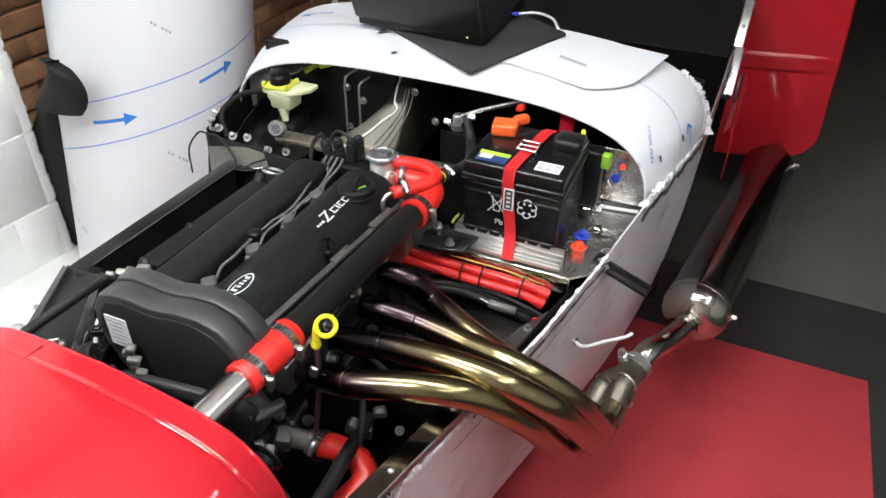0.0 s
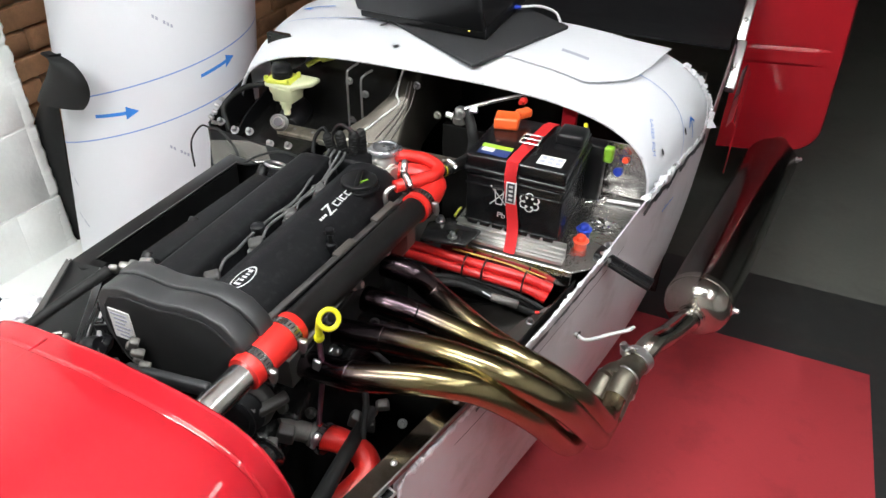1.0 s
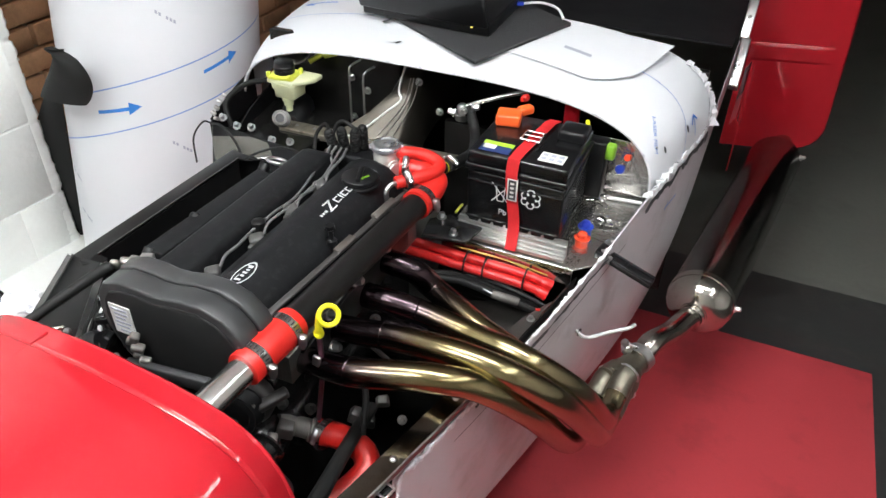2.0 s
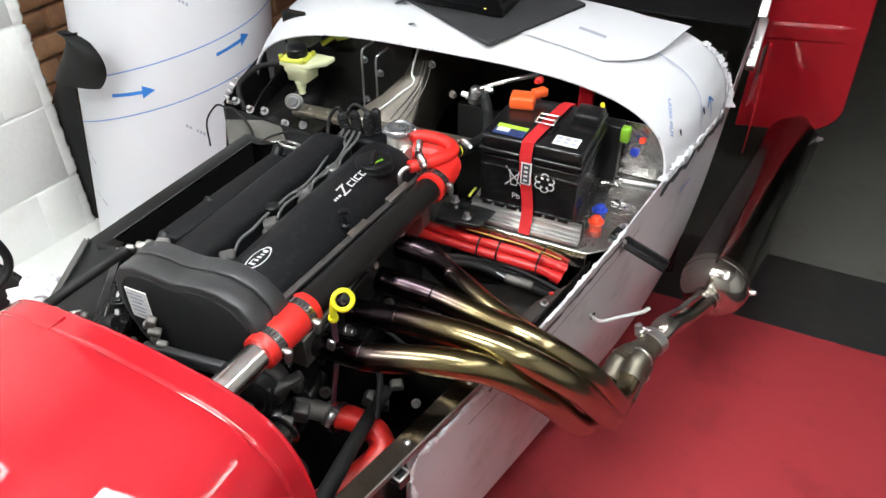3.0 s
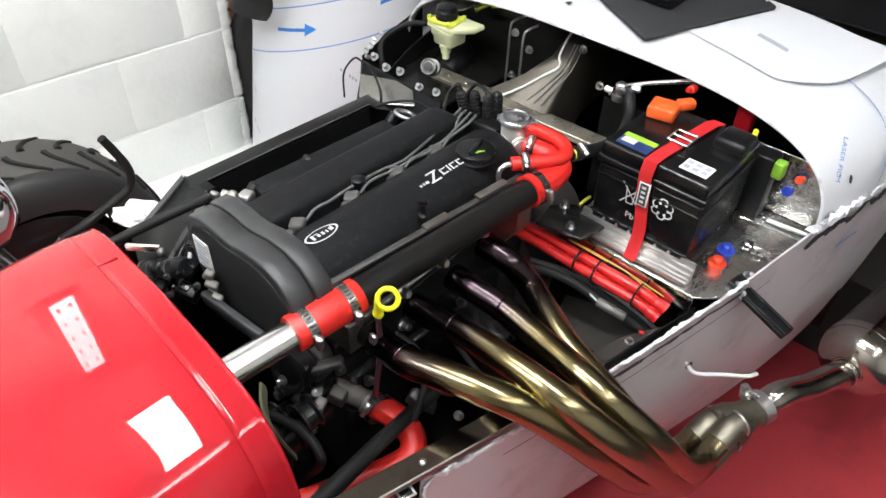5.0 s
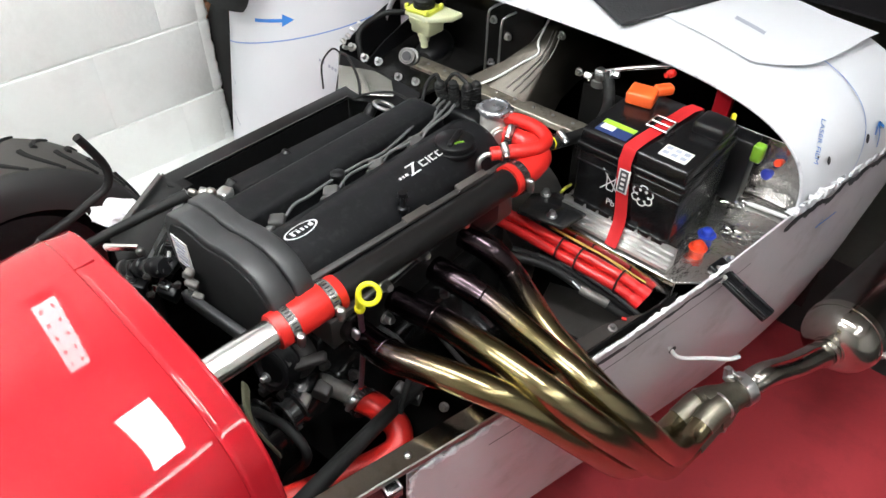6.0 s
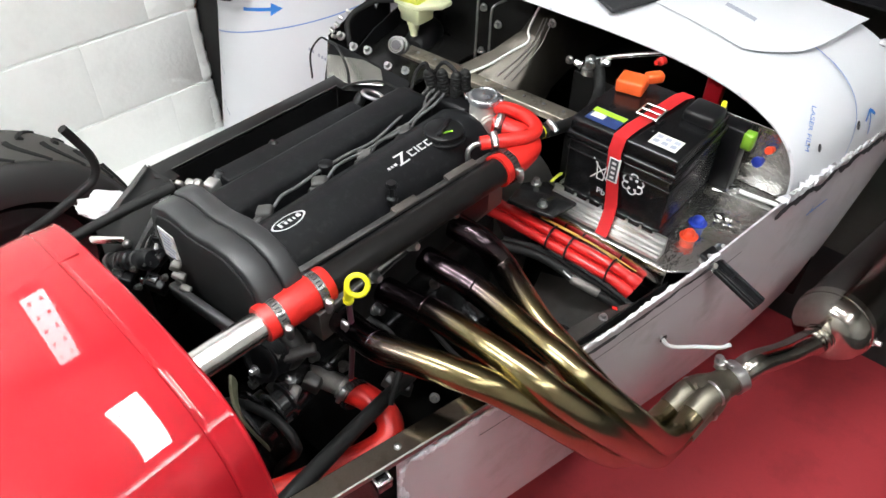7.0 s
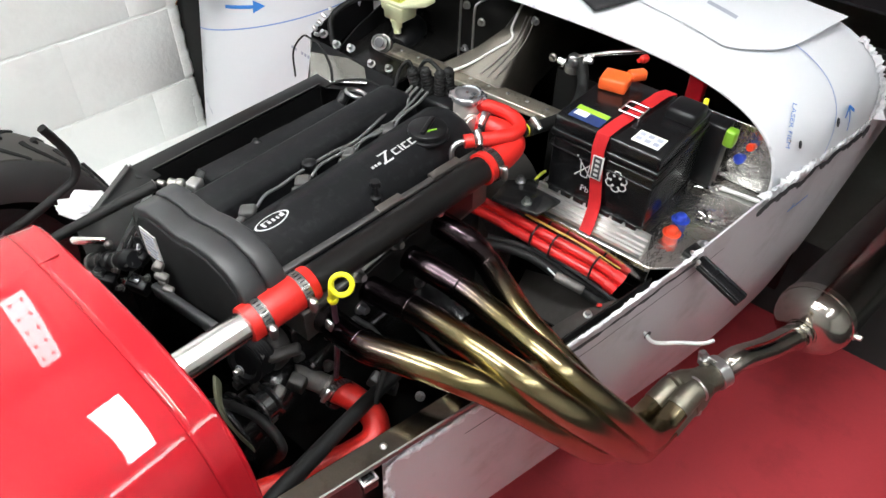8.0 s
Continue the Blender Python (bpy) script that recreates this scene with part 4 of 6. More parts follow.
for o, r in ((0.0, 0.006), (0.016, 0.008)):
    part("loom", tube(B(), ((0.17, 0.32 - o, 0.545), (0.24, 0.352 - o, 0.535), (0.32, 0.362 - o, 0.515), (0.385, 0.38 - o, 0.49), (0.42, 0.40 - o, 0.46)), r, 10), BLK_RUB, car, "black corrugated wiring loom")
part("wire", tube(B(), ((0.205, 0.374, 0.579), (0.26, 0.374, 0.578), (0.32, 0.374, 0.577), (0.388, 0.375, 0.560)), 0.0012, 8), OCHRE, car, "thin ochre wire")
part("wire", tube(B(), ((0.205, 0.378, 0.577), (0.26, 0.378, 0.577), (0.32, 0.378, 0.575), (0.385, 0.379, 0.566)), 0.0014, 8), OCHRE, car, "thin ochre wire")
for a in ((0.238, 0.361, 0.561), (0.275, 0.361, 0.560), (0.350, 0.363, 0.556)):
    part("cable_tie", torus(B(), a, (1, 0.05, -0.05), 0.0205, 0.0018, 20, 6), BLK_SMOOTH, car, "black cable tie")
bm = B()
cyl(bm, (0.300, 0.332, 0.530), (0.348, 0.343, 0.519), 0.0080, 12, 0.002)
part("connector", bm, CAST_DULL, car, "pale grey in-line wiring connector")
part("connector", cyl(B(), (0.214, 0.338, 0.533), (0.234, 0.341, 0.531), 0.0045, 10, 0.0015), SILVER_PR, car, "short white wiring sleeve")
part("wire", tube(B(), ((0.234, 0.341, 0.531), (0.258, 0.345, 0.529), (0.276, 0.345, 0.526), (0.285, 0.335, 0.532), (0.300, 0.332, 0.530)), 0.0016, 8), SILVER_PR, car, "thin pale wire")
part("wire", tube(B(), ((0.234, 0.352, 0.538), (0.275, 0.360, 0.535), (0.330, 0.366, 0.524), (0.372, 0.372, 0.508), (0.40, 0.38, 0.49)), 0.0034, 8), LEAD, car, "grey sleeved wire")
bm = B()
prism(bm, [(0.205, 0.400), (0.225, 0.340), (0.318, 0.262), (0.368, 0.330), (0.372, 0.410)], lambda a, b, c: Vector((a, b, c + 0.25 * (a - 0.3))), 0.452, 0.455, 0.001)
part("bay_plate", bm, PLATE, car, "dusty dark grey plate low in the bay")
bm = B()
prism(bm, [(0.350, 0.190), (0.388, 0.190), (0.420, 0.330), (0.424, 0.350), (0.405, 0.345), (0.374, 0.285)], lambda a, b, c: Vector((a, b, c)), 0.536, 0.539, 0.001)
flange = part("panel_flange", bm, PLATE, car, "dull brown-grey flange along the panel")
part("flange_bolt", bolt(B(), (0.388, 0.286, 0.539), (0, 0, 1), 0.0048, 0.006), STEEL, flange)
part("red_tag", box(B(), (0.392, 0.312, 0.542), (0.008, 0.005, 0.004), (0, 0, 30), 0.001), RED_SIL, flange)
# low engine mount bits along the inner rail
bm = B()
tube(bm, ((0.36, 0.30, 0.44), (0.30, 0.27, 0.47), (0.24, 0.24, 0.47)), 0.013, 10)
box(bm, (0.375, 0.31, 0.455), (0.05, 0.04, 0.05), (10, 0, 15), 0.004)
part("engine_mount", bm, BLK_GLOSS, car, "black engine mount bracket")

# odds and ends round the tray
part("sealing_cap", rev(B(), (0.440, 0.655, 0.655), (-0.2, -1, 0.2), [(0, 0.006), (0.008, 0.006), (0.010, 0.009), (0.016, 0.009), (0.018, 0.005)], 18), BLUE_CAP, car, "blue plastic sealing cap")
part("red_fitting", rev(B(), (0.449, 0.662, 0.678), (-0.1, -1, 0.3), [(0, 0.005), (0.012, 0.005), (0.014, 0.007), (0.020, 0.006)], 16), RED_CAP, car, "small red fitting")
part("earth_strip", tube(B(), ((0.194, 0.410, 0.626), (0.195, 0.424, 0.629), (0.194, 0.440, 0.626)), 0.0026, 8), YELLOW_GREEN, car, "yellow-green sleeved terminal")
for c, r in (((0.400, 0.640, 0.590), 0.022), ((0.398, 0.690, 0.592), 0.020), ((0.445, 0.560, 0.588), 0.016)):
    bm = B()
    bmesh.ops.create_icosphere(bm, subdivisions=3, radius=1.0)
    for v in bm.verts:
        n = 0.5 * noise.noise(v.co * 2.1 + Vector(c) * 9) + 0.3 * noise.noise(v.co * 5.2 + Vector(c) * 5)
        v.co = Vector((v.co.x * r * 1.3, v.co.y * r * 0.8, v.co.z * r * 0.45)) * (1 + n)
    bm.transform(Matrix.Translation(c))
    part("foil_scrap", bm, ALU, car, "crumpled scrap of bright foil", sharp=20)
bm = box(B(), (0.337, -0.136, 0.566), (0.022, 0.020, 0.016), (0, 0, -14), 0.002)
cage = part("panel_nut", bm, BLK_GLOSS, car, "square caged nut under the rail")
for o in (-0.009, 0.009):
    part("cage_edge", box(B(), (0.337 + o, -0.136 - 0.24 * o, 0.575), (0.003, 0.021, 0.003), (0, 0, -14), 0.0008), STEEL, cage)
    part("cage_edge", box(B(), (0.337 + 0.24 * o, -0.136 + o, 0.575), (0.021, 0.003, 0.003), (0, 0, -14), 0.0008), STEEL, cage)

# ---- nose cone ----
nose = thing("nose_cone", (CX, -0.6, 0.2), "glossy red fibreglass nose cone over the front of the chassis", "car body panel")


NX, NN, ROOF = 0.052, 5.0, 0.012     # centre of the nose, the squareness of its section, the fall of its roof


def nose_z(u, top, out=0.0):
    """Height of the nose's skin at u (0 at the ridge, 1 at the side)."""
    h = 0.62 * (top - 0.28)
    return top - h - ROOF * u + (h + out) * max(0.0, 1 - u ** NN) ** (1 / NN)


def nose_sec(y, w, top, out=0.0, zb=0.2, cnt=61):
    """A shallow ridged roof with rounded corners and upright sides."""
    pts = [(-w - out, zb)]
    for i in range(cnt):
        a = math.pi * i / (cnt - 1)
        c = math.copysign(abs(math.cos(a)) ** (2 / NN), math.cos(a)) if i != (cnt - 1) // 2 else 0.0
        pts.append((-(w + out) * c, nose_z(abs(c), top, out)))
    pts.append((w + out, zb))
    return [Vector((NX + x, y - 0.05 * x, z)) for x, z in pts]


NOSE = [(-0.240, 0.248, 0.7862), (-0.262, 0.2496, 0.7884), (-0.2685, 0.250, 0.789), (-0.36, 0.249, 0.7875), (-0.45, 0.246, 0.784), (-0.6, 0.238, 0.768), (-0.8, 0.22, 0.715), (-0.95, 0.18, 0.61), (-1.05, 0.15, 0.50)]
bm = B()
loft(bm, [nose_sec(*NOSE[0]), nose_sec(*NOSE[1]), nose_sec(*NOSE[2]), nose_sec(-0.2690, 0.250, 0.789, -0.0010), nose_sec(-0.2700, 0.250, 0.789, -0.0010), nose_sec(-0.2703, 0.250, 0.789, 0.0009), nose_sec(-0.2716, 0.250, 0.789, 0.0013), nose_sec(-0.30, 0.250, 0.789, 0.0014)] + [nose_sec(*s, 0.0015) for s in NOSE[3:]])
solid(part("shell", bm, RED, nose, sharp=100), 0.004, 1.0)
bm = B()
tube(bm, [p + Vector((0, 0.001, -0.002)) for p in nose_sec(-0.239, 0.2475, 0.7858)], 0.003, 6, raw=True)
part("edge", bm, RED, nose)

# a faint moulded crease along the top of the nose
def on_nose(x, y):
    y0 = y + 0.05 * (x - NX)
    d = max(0.0, -0.2695 - y0)
    rise = -0.0012 + (0.0012 * min(1.0, d / 0.008) if d else 0.0)
    return Vector((x, y, nose_z(abs(x - NX) / 0.25, 0.789 - 0.028 * d) + rise))


for line in ([(-0.034, -0.242 - 0.01 * k) for k in range(13)],):
    part("moulded_crease", tube(B(), [on_nose(x, y) for x, y in line], 0.0020, 10, raw=True), RED, nose)

bm = B()
rows = []
for i in range(17):
    k = i / 16
    rows.append([Vector((0.178 + 0.075 * k + d, -0.206 - 0.020 * k - 0.012 * math.sin(math.pi * k) + 0.3 * d, 0.704 - 0.035 * k * k + h)) for d, h in ((0, 0), (0.003, 0.001), (0.006, -0.003), (0.007, -0.012))])
loft(bm, rows)
solid(part("edge_seal", bm, OLIVE, nose, "olive sealing strip folded under the nose edge"), 0.002)

# ---- front wheel, its headlamp and the wing stay ----
wheel = thing("front_wheel", (-0.72, -0.2, 0.0), "front wheel with a black low-profile road tyre", "wheel")
WC = Vector((-0.70, -0.215, 0.29))
bm = B()
TP = [(-0.095, 0.205), (-0.098, 0.225), (-0.098, 0.25), (-0.09, 0.272), (-0.075, 0.284), (-0.04, 0.289), (0.0, 0.29), (0.04, 0.289), (0.075, 0.284), (0.09, 0.272), (0.098, 0.25), (0.098, 0.225), (0.095, 0.205)]
rev(bm, WC, (1, 0, 0), TP[:4] + [(-0.082, 0.278), (-0.072, 0.2815), (0.072, 0.2815), (0.082, 0.278)] + TP[-4:], 72, caps=False)
tyre = part("tyre", bm, TYRE, wheel, "black road tyre with curved tread grooves", sharp=60)
bm = rev(B(), WC, (1, 0, 0), [(-0.0745, 0.2815), (-0.073, 0.2845), (-0.04, 0.289), (0.0, 0.29), (0.04, 0.289), (0.073, 0.2845), (0.0745, 0.2815)], 72, caps=False)
part("tread", bm, TREAD, tyre, "dusty brown-grey tread")
# raised near-black strips; their colour paints the shade of the grooves
bm = B()
for i in range(26):
    a0 = 2 * math.pi * i / 26
    for s in (-1, 1):
        pts = []
        for k in range(5):
            t = k / 4
            a = a0 + 0.20 * t * t + (0.12 if s > 0 else 0)
            r = 0.2895 - 0.0045 * (t ** 3)
            pts.append(WC + Vector((s * (0.008 + 0.068 * t), r * math.sin(a), r * math.cos(a))))
        tube(bm, pts, lambda t: 0.0065 * (1 - 0.7 * t) + 0.001, 5, 3)
part("tread_groove_shade", bm, GROOVE, tyre, "near-black curved strips painted as the shade in the tread grooves")
bm = B()
rev(bm, WC, (1, 0, 0), [(-0.09, 0.20), (-0.05, 0.19), (0.03, 0.185), (0.05, 0.17), (0.055, 0.05), (0.075, 0.045), (0.08, 0.02)], 40)
part("rim", bm, BLK_GLOSS, wheel, "black painted rim")

stay = thing("wing_stay", (-0.47, -0.1, 0.3), "bent black tube stay for the front cycle wing", "bracket")
bm = B()
tube(bm, ((-0.49, -0.066, 0.663), (-0.49, -0.053, 0.632), (-0.49, -0.040, 0.595), (-0.49, -0.038, 0.565), (-0.49, -0.051, 0.543), (-0.49, -0.075, 0.534), (-0.49, -0.107, 0.524), (-0.49, -0.14, 0.515), (-0.49, -0.19, 0.505)), 0.0080, 14)
part("tube", bm, BLK_RUB, stay)
bm = B()
tube(bm, ((-0.49, -0.19, 0.505), (-0.45, -0.25, 0.49), (-0.36, -0.27, 0.48), (-0.24, -0.28, 0.47)), 0.0080, 12)
part("arm", bm, BLK_GLOSS, stay)

lamp = thing("headlamp", (-0.42, -0.30, 0.5), "chrome-bodied headlamp beside the nose", "headlamp")
bm = B()
rev(bm, (-0.47, -0.235, 0.645), (0, -1, 0), [(0, 0.02), (0.01, 0.045), (0.04, 0.07), (0.09, 0.083), (0.10, 0.088), (0.115, 0.088)], 32)
part("bowl", bm, CHROME, lamp)
bm = B()
cyl(bm, (-0.47, -0.30, 0.58), (-0.40, -0.27, 0.50), 0.012, 12)
part("stem", bm, BLK_GLOSS, lamp)

rag = thing("white_bag", (-0.235, -0.05, 0.6), "crumpled white plastic wrapping at the chassis rail", "packaging")
bm = B()
bmesh.ops.create_icosphere(bm, subdivisions=3, radius=1.0)
for v in bm.verts:
    n = noise.noise(v.co * 1.7) * 0.4 + noise.noise(v.co * 3.4) * 0.22
    v.co = Vector((v.co.x * 0.042, v.co.y * 0.030, v.co.z * 0.018)) * (1 + n)
bm.transform(pose(-0.322, -0.098, 0.606, 0, 0, 40))
part("wrapping", bm, FILM_TORN, rag, sharp=25)

# ---- engine ----
eng = thing("engine", (0.02, 0.12, 0.2), "black four-cylinder engine with twin-cam plastic cover", "engine")

# cam cover: two ribs with a valley between, drawn as a cross-section run along y
def cover_sec(y, k=1.0):
    out = [(-0.100, 0.655), (-0.094, 0.690), (-0.080, 0.722), (-0.073, 0.7325), (-0.066, 0.7355), (-0.020, 0.7375), (-0.014, 0.735), (-0.0105, 0.728), (-0.007, 0.688),
           (0.012, 0.688), (0.016, 0.712), (0.026, 0.732), (0.045, 0.742), (0.070, 0.744), (0.095, 0.737), (0.114, 0.720), (0.124, 0.696), (0.128, 0.655)]
    return [Vector((x * (0.97 + 0.03 * k), y, 0.655 + (z - 0.655) * k)) for x, z in out]


bm = B()
loft(bm, [cover_sec(-0.062, 0.9), cover_sec(-0.058, 0.98), cover_sec(-0.05, 1.0)] + [cover_sec(-0.03 + 0.05 * i) for i in range(8)] + [cover_sec(0.330), cover_sec(0.340, 0.95), cover_sec(0.345, 0.8)], caps=True)
cover = part("cam_cover", bm, BLK_PLASTIC, eng, "grained black plastic cam cover", sharp=50)
# black strip on the valley floor, painting in its shade
bm = B()
box(bm, (0.0025, 0.14, 0.689), (0.016, 0.36, 0.003), bev=0.001)
part("valley_shade", bm, LABEL_DK, cover)
bm = B()
prism(bm, [(-0.128, -0.055), (0.15, -0.055), (0.15, 0.335), (-0.128, 0.335)], lambda a, b, c: Vector((a, b, c)), 0.60, 0.655, 0.004)
part("cylinder_head", bm, ALU_CAST, eng, "cast aluminium cylinder head")
bm = B()
prism(bm, [(-0.12, -0.06), (0.12, -0.06), (0.12, 0.36), (-0.12, 0.36)], lambda a, b, c: Vector((a, b, c)), 0.26, 0.60, 0.01)
part("block", bm, BLK_GLOSS, eng, "black engine block")
bm = B()
rev(bm, (0.0, 0.36, 0.42), (0, 1, 0), [(0, 0.17), (0.05, 0.16), (0.16, 0.11), (0.24, 0.1)], 28)
part("bell_housing", bm, ALU_CAST, eng)
# cover screws and studs
for x, y in ((0.128, -0.06), (0.13, 0.045), (0.131, 0.22), (0.131, 0.33), (-0.1, 0.34)):
    part("cover_screw", rev(B(), (x, y, 0.655), (0, 0, 1), [(0, 0.012), (0.015, 0.011), (0.02, 0.006), (0.03, 0.005)], 12), DUST, cover, "dusty cover screw")
bm = B()
box(bm, (0.1165, 0.119, 0.7475), (0.016, 0.004, 0.005), (0, 0, 30), 0.001)
rev(bm, (0.118, 0.119, 0.69), (-0.02, 0, 1), [(0, 0.005), (0.03, 0.005), (0.032, 0.008), (0.038, 0.008), (0.04, 0.004), (0.055, 0.0035), (0.058, 0.007), (0.064, 0.007)], 14)
part("lift_stud", bm, BLK_SMOOTH, cover, "grey stud with a wing clip")
# badge: an oval outline with a bar, and the printed model mark, as plain shapes
def on_cover(x, y, out=0.0012):
    sec = cover_sec(0.1)
    for p, q in zip(sec, sec[1:]):
        if p.x <= x <= q.x:
            return Vector((x, y, p.z + (q.z - p.z) * (x - p.x) / (q.x - p.x) + out))
    return Vector((x, y, 0.745))


bm = B()
n = 40
BX, BY = 0.065, -0.019
for i in range(n):
    q = []
    for j, f in ((i, 1.0), (i + 1, 1.0), (i + 1, 0.88), (i, 0.88)):
        a = 2 * math.pi * j / n
        q.append(bm.verts.new(on_cover(BX + 0.0115 * f * math.sin(a), BY + 0.027 * f * math.cos(a), 0.0014)))
    bm.faces.new(q)
part("badge_ring", bm, SILVER_PR, cover, "silver oval badge outline")
bm = B()
for y0, y1, x0, x1 in ((-0.035, -0.031, -0.005, 0.005), (-0.035, -0.022, 0.0035, 0.005), (-0.026, -0.022, -0.004, 0.002), (-0.019, -0.015, -0.004, 0.003), (-0.012, -0.009, -0.004, 0.002), (-0.006, -0.002, -0.004, 0.003), (-0.002, 0.0, -0.004, 0.006)):
    bm.faces.new([bm.verts.new(on_cover(BX - x, y, 0.0014)) for x, y in ((x0, y0), (x0, y1), (x1, y1), (x1, y0))])
part("badge_bar", bm, SILVER_PR, cover)
bm = B()
MX, MY = 0.080, 0.148
for y0, y1, x0, x1 in ((0.0, 0.004, -0.004, 0.0), (0.006, 0.010, -0.004, 0.0), (0.012, 0.018, -0.004, 0.0), (0.022, 0.042, 0.008, 0.0105), (0.020, 0.040, -0.008, -0.0055), (0.046, 0.058, -0.005, -0.003), (0.046, 0.049, -0.005, 0.006), (0.046, 0.058, 0.004, 0.006), (0.061, 0.064, -0.005, 0.007), (0.067, 0.078, -0.005, -0.003), (0.067, 0.070, -0.005, 0.006), (0.067, 0.078, 0.004, 0.006), (0.081, 0.091, -0.005, -0.003), (0.081, 0.084, -0.005, 0.006), (0.081, 0.091, 0.004, 0.006)):
    bm.faces.new([bm.verts.new(on_cover(MX - x, MY + y, 0.0014)) for x, y in ((x0, y0), (x0, y1), (x1, y1), (x1, y0))])
bm.faces.new([bm.verts.new(on_cover(MX - x, MY + y, 0.0014)) for x, y in ((-0.008, 0.020), (-0.008, 0.025), (0.0105, 0.042), (0.0105, 0.037))])
part("model_mark", bm, SILVER_PR, cover, "silver printed model mark as plain bars")
# oil filler cap
bm = B()
rev(bm, (0.082, 0.268, 0.736), (0, 0, 1), [(0, 0.033), (0.004, 0.033), (0.006, 0.028), (0.008, 0.0305), (0.014, 0.030), (0.016, 0.027), (0.0155, 0.0)], 30, caps=False)
filler = part("oil_filler_cap", bm, BLK_SMOOTH, eng, "round black oil filler cap")
bm = B()
box(bm, (0.082, 0.268, 0.7535), (0.008, 0.046, 0.007), (0, 0, 20), 0.002)
part("grip", bm, BLK_SMOOTH, filler)
bm = B()
box(bm, (0.094, 0.266, 0.7524), (0.012, 0.003, 0.0012), (0, 0, 60), 0)
box(bm, (0.089, 0.258, 0.7524), (0.009, 0.003, 0.0012), (0, 0, 20), 0)
part("mark", bm, GREEN_FIT, filler, "small green-yellow print")

# plug caps and leads
PLUGS = ((0.003, -0.013), (0.010, 0.080), (0.011, 0.169), (0.012, 0.254))
for i, (x, y) in enumerate(PLUGS):
    bm = B()
    box(bm, (x, y, 0.722), (0.023, 0.021, 0.012), (6, -8, 38 + 4 * i), 0.0045, 3)
    box(bm, (x + 0.002, y - 0.014, 0.714), (0.011, 0.014, 0.014), (0, 0, 10), 0.003)
    rev(bm, (x, y, 0.690), (0, 0, 1), [(0, 0.010), (0.026, 0.010)], 12)
    part("plug_cap", bm, GREY_PLASTIC, eng, "dusty grey plug cap")
    o = 0.004 * i
    end = 0.012 - 0.011 * (3 - i)
    mid = [(x + 0.002, y + 0.014, 0.722), (x - 0.004, y + 0.035, 0.727)]
    for yy in (y + 0.062, y + 0.10, y + 0.16, y + 0.22):
        if yy < 0.31:
            mid.append((x - 0.006 + 0.6 * o + 0.003 * math.sin(yy * 40), yy, 0.727 - 0.25 * o))
    mid += [(end - 0.006, 0.335, 0.732), (end - 0.012, 0.362, 0.735)]
    part("plug_lead", tube(B(), mid, 0.0024, 8), LEAD, eng, "grey ignition lead")
bm = B()
rev(bm, (-0.004, 0.106, 0.70), (0, 0, 1), [(0, 0.009), (0.02, 0.009), (0.022, 0.011), (0.034, 0.011), (0.036, 0.008)], 16)
part("breather_stub", bm, BLK_SMOOTH, eng, "black breather stub")
# coil connectors and looms at the rear of the head
for x, y, lean in ((-0.026, 0.372, -0.25), (-0.016, 0.386, -0.1), (-0.004, 0.396, 0.12), (0.006, 0.410, 0.05)):
    prof = []
    for k in range(9):
        prof += [(0.006 * k, 0.0098), (0.006 * k + 0.0022, 0.0098), (0.006 * k + 0.0032, 0.0082), (0.006 * k + 0.0052, 0.0082)]
    bm = rev(B(), (x, y, 0.706), (lean, -0.1, 1), prof + [(0.056, 0.0075), (0.059, 0.004)], 16)
    part("coil_boot", bm, BLK_RUB, eng, "ribbed soft black coil boot")
    if lean in (-0.25, 0.12):
        part("coil_lead", tube(B(), ((x + lean * 0.05, y - 0.004, 0.762), (x - 0.02, y - 0.006, 0.772), (x - 0.035, y - 0.012, 0.75), (x - 0.03, y - 0.03, 0.722)), 0.0034, 8), BLK_RUB, eng, "black coil lead")
bm = B()
box(bm, (-0.01, 0.395, 0.690), (0.10, 0.05, 0.05), (0, 0, 0), 0.008)
part("coil_pack", bm, BLK_SMOOTH, eng, "black ignition coil pack")

# timing belt cover at the front
def tim_out(k=1.0, top=0.775):
    pts = [(-0.048, 0.612), (-0.074, 0.636), (-0.092, 0.675), (-0.097, 0.708), (-0.092, 0.737), (-0.078, 0.757), (-0.05, 0.766), (-0.02, 0.766), (0.0, 0.763), (0.02, 0.764), (0.05, 0.771), (0.085, 0.772), (0.115, 0.762), (0.137, 0.741), (0.145, 0.718), (0.139, 0.698), (0.102, 0.660), (0.056, 0.620), (0.024, 0.607)]
    return [(0.024 + (x - 0.024) * k, 0.66 + (z - 0.66) * k) for x, z in pts]


bm = B()
prism(bm, tim_out(1.0), lambda a, b, c: Vector((a, c, b)), -0.126, -0.0925, 0.0032, 2)
tim = part("timing_cover", bm, TIMING, eng, "dusty black plastic timing belt cover", sharp=50)
bm = B()
prism(bm, tim_out(1.018), lambda a, b, c: Vector((a, c, b)), -0.0915, -0.064, 0.003, 2)
part("rear_half", bm, TIMING, tim, sharp=50)
bm = B()
prism(bm, tim_out(0.90), lambda a, b, c: Vector((a, c, b)), -0.1285, -0.1255, 0.002, 2)
part("front_face", bm, FRONT_FACE, tim)
bm = B()
box(bm, (-0.055, -0.1295, 0.704), (0.036, 0.0016, 0.050), (0, 0, 0), 0)
lab = part("label", bm, LABEL_W, tim, "white label with illegible print")
bm = B()
for i in range(6):
    box(bm, (-0.056 + 0.002 * (i % 2), -0.1307, 0.722 - 0.0072 * i), (0.027 - 0.005 * (i % 3), 0.0008, 0.0022), bev=0)
part("print_bar", bm, INK_GREY, lab)
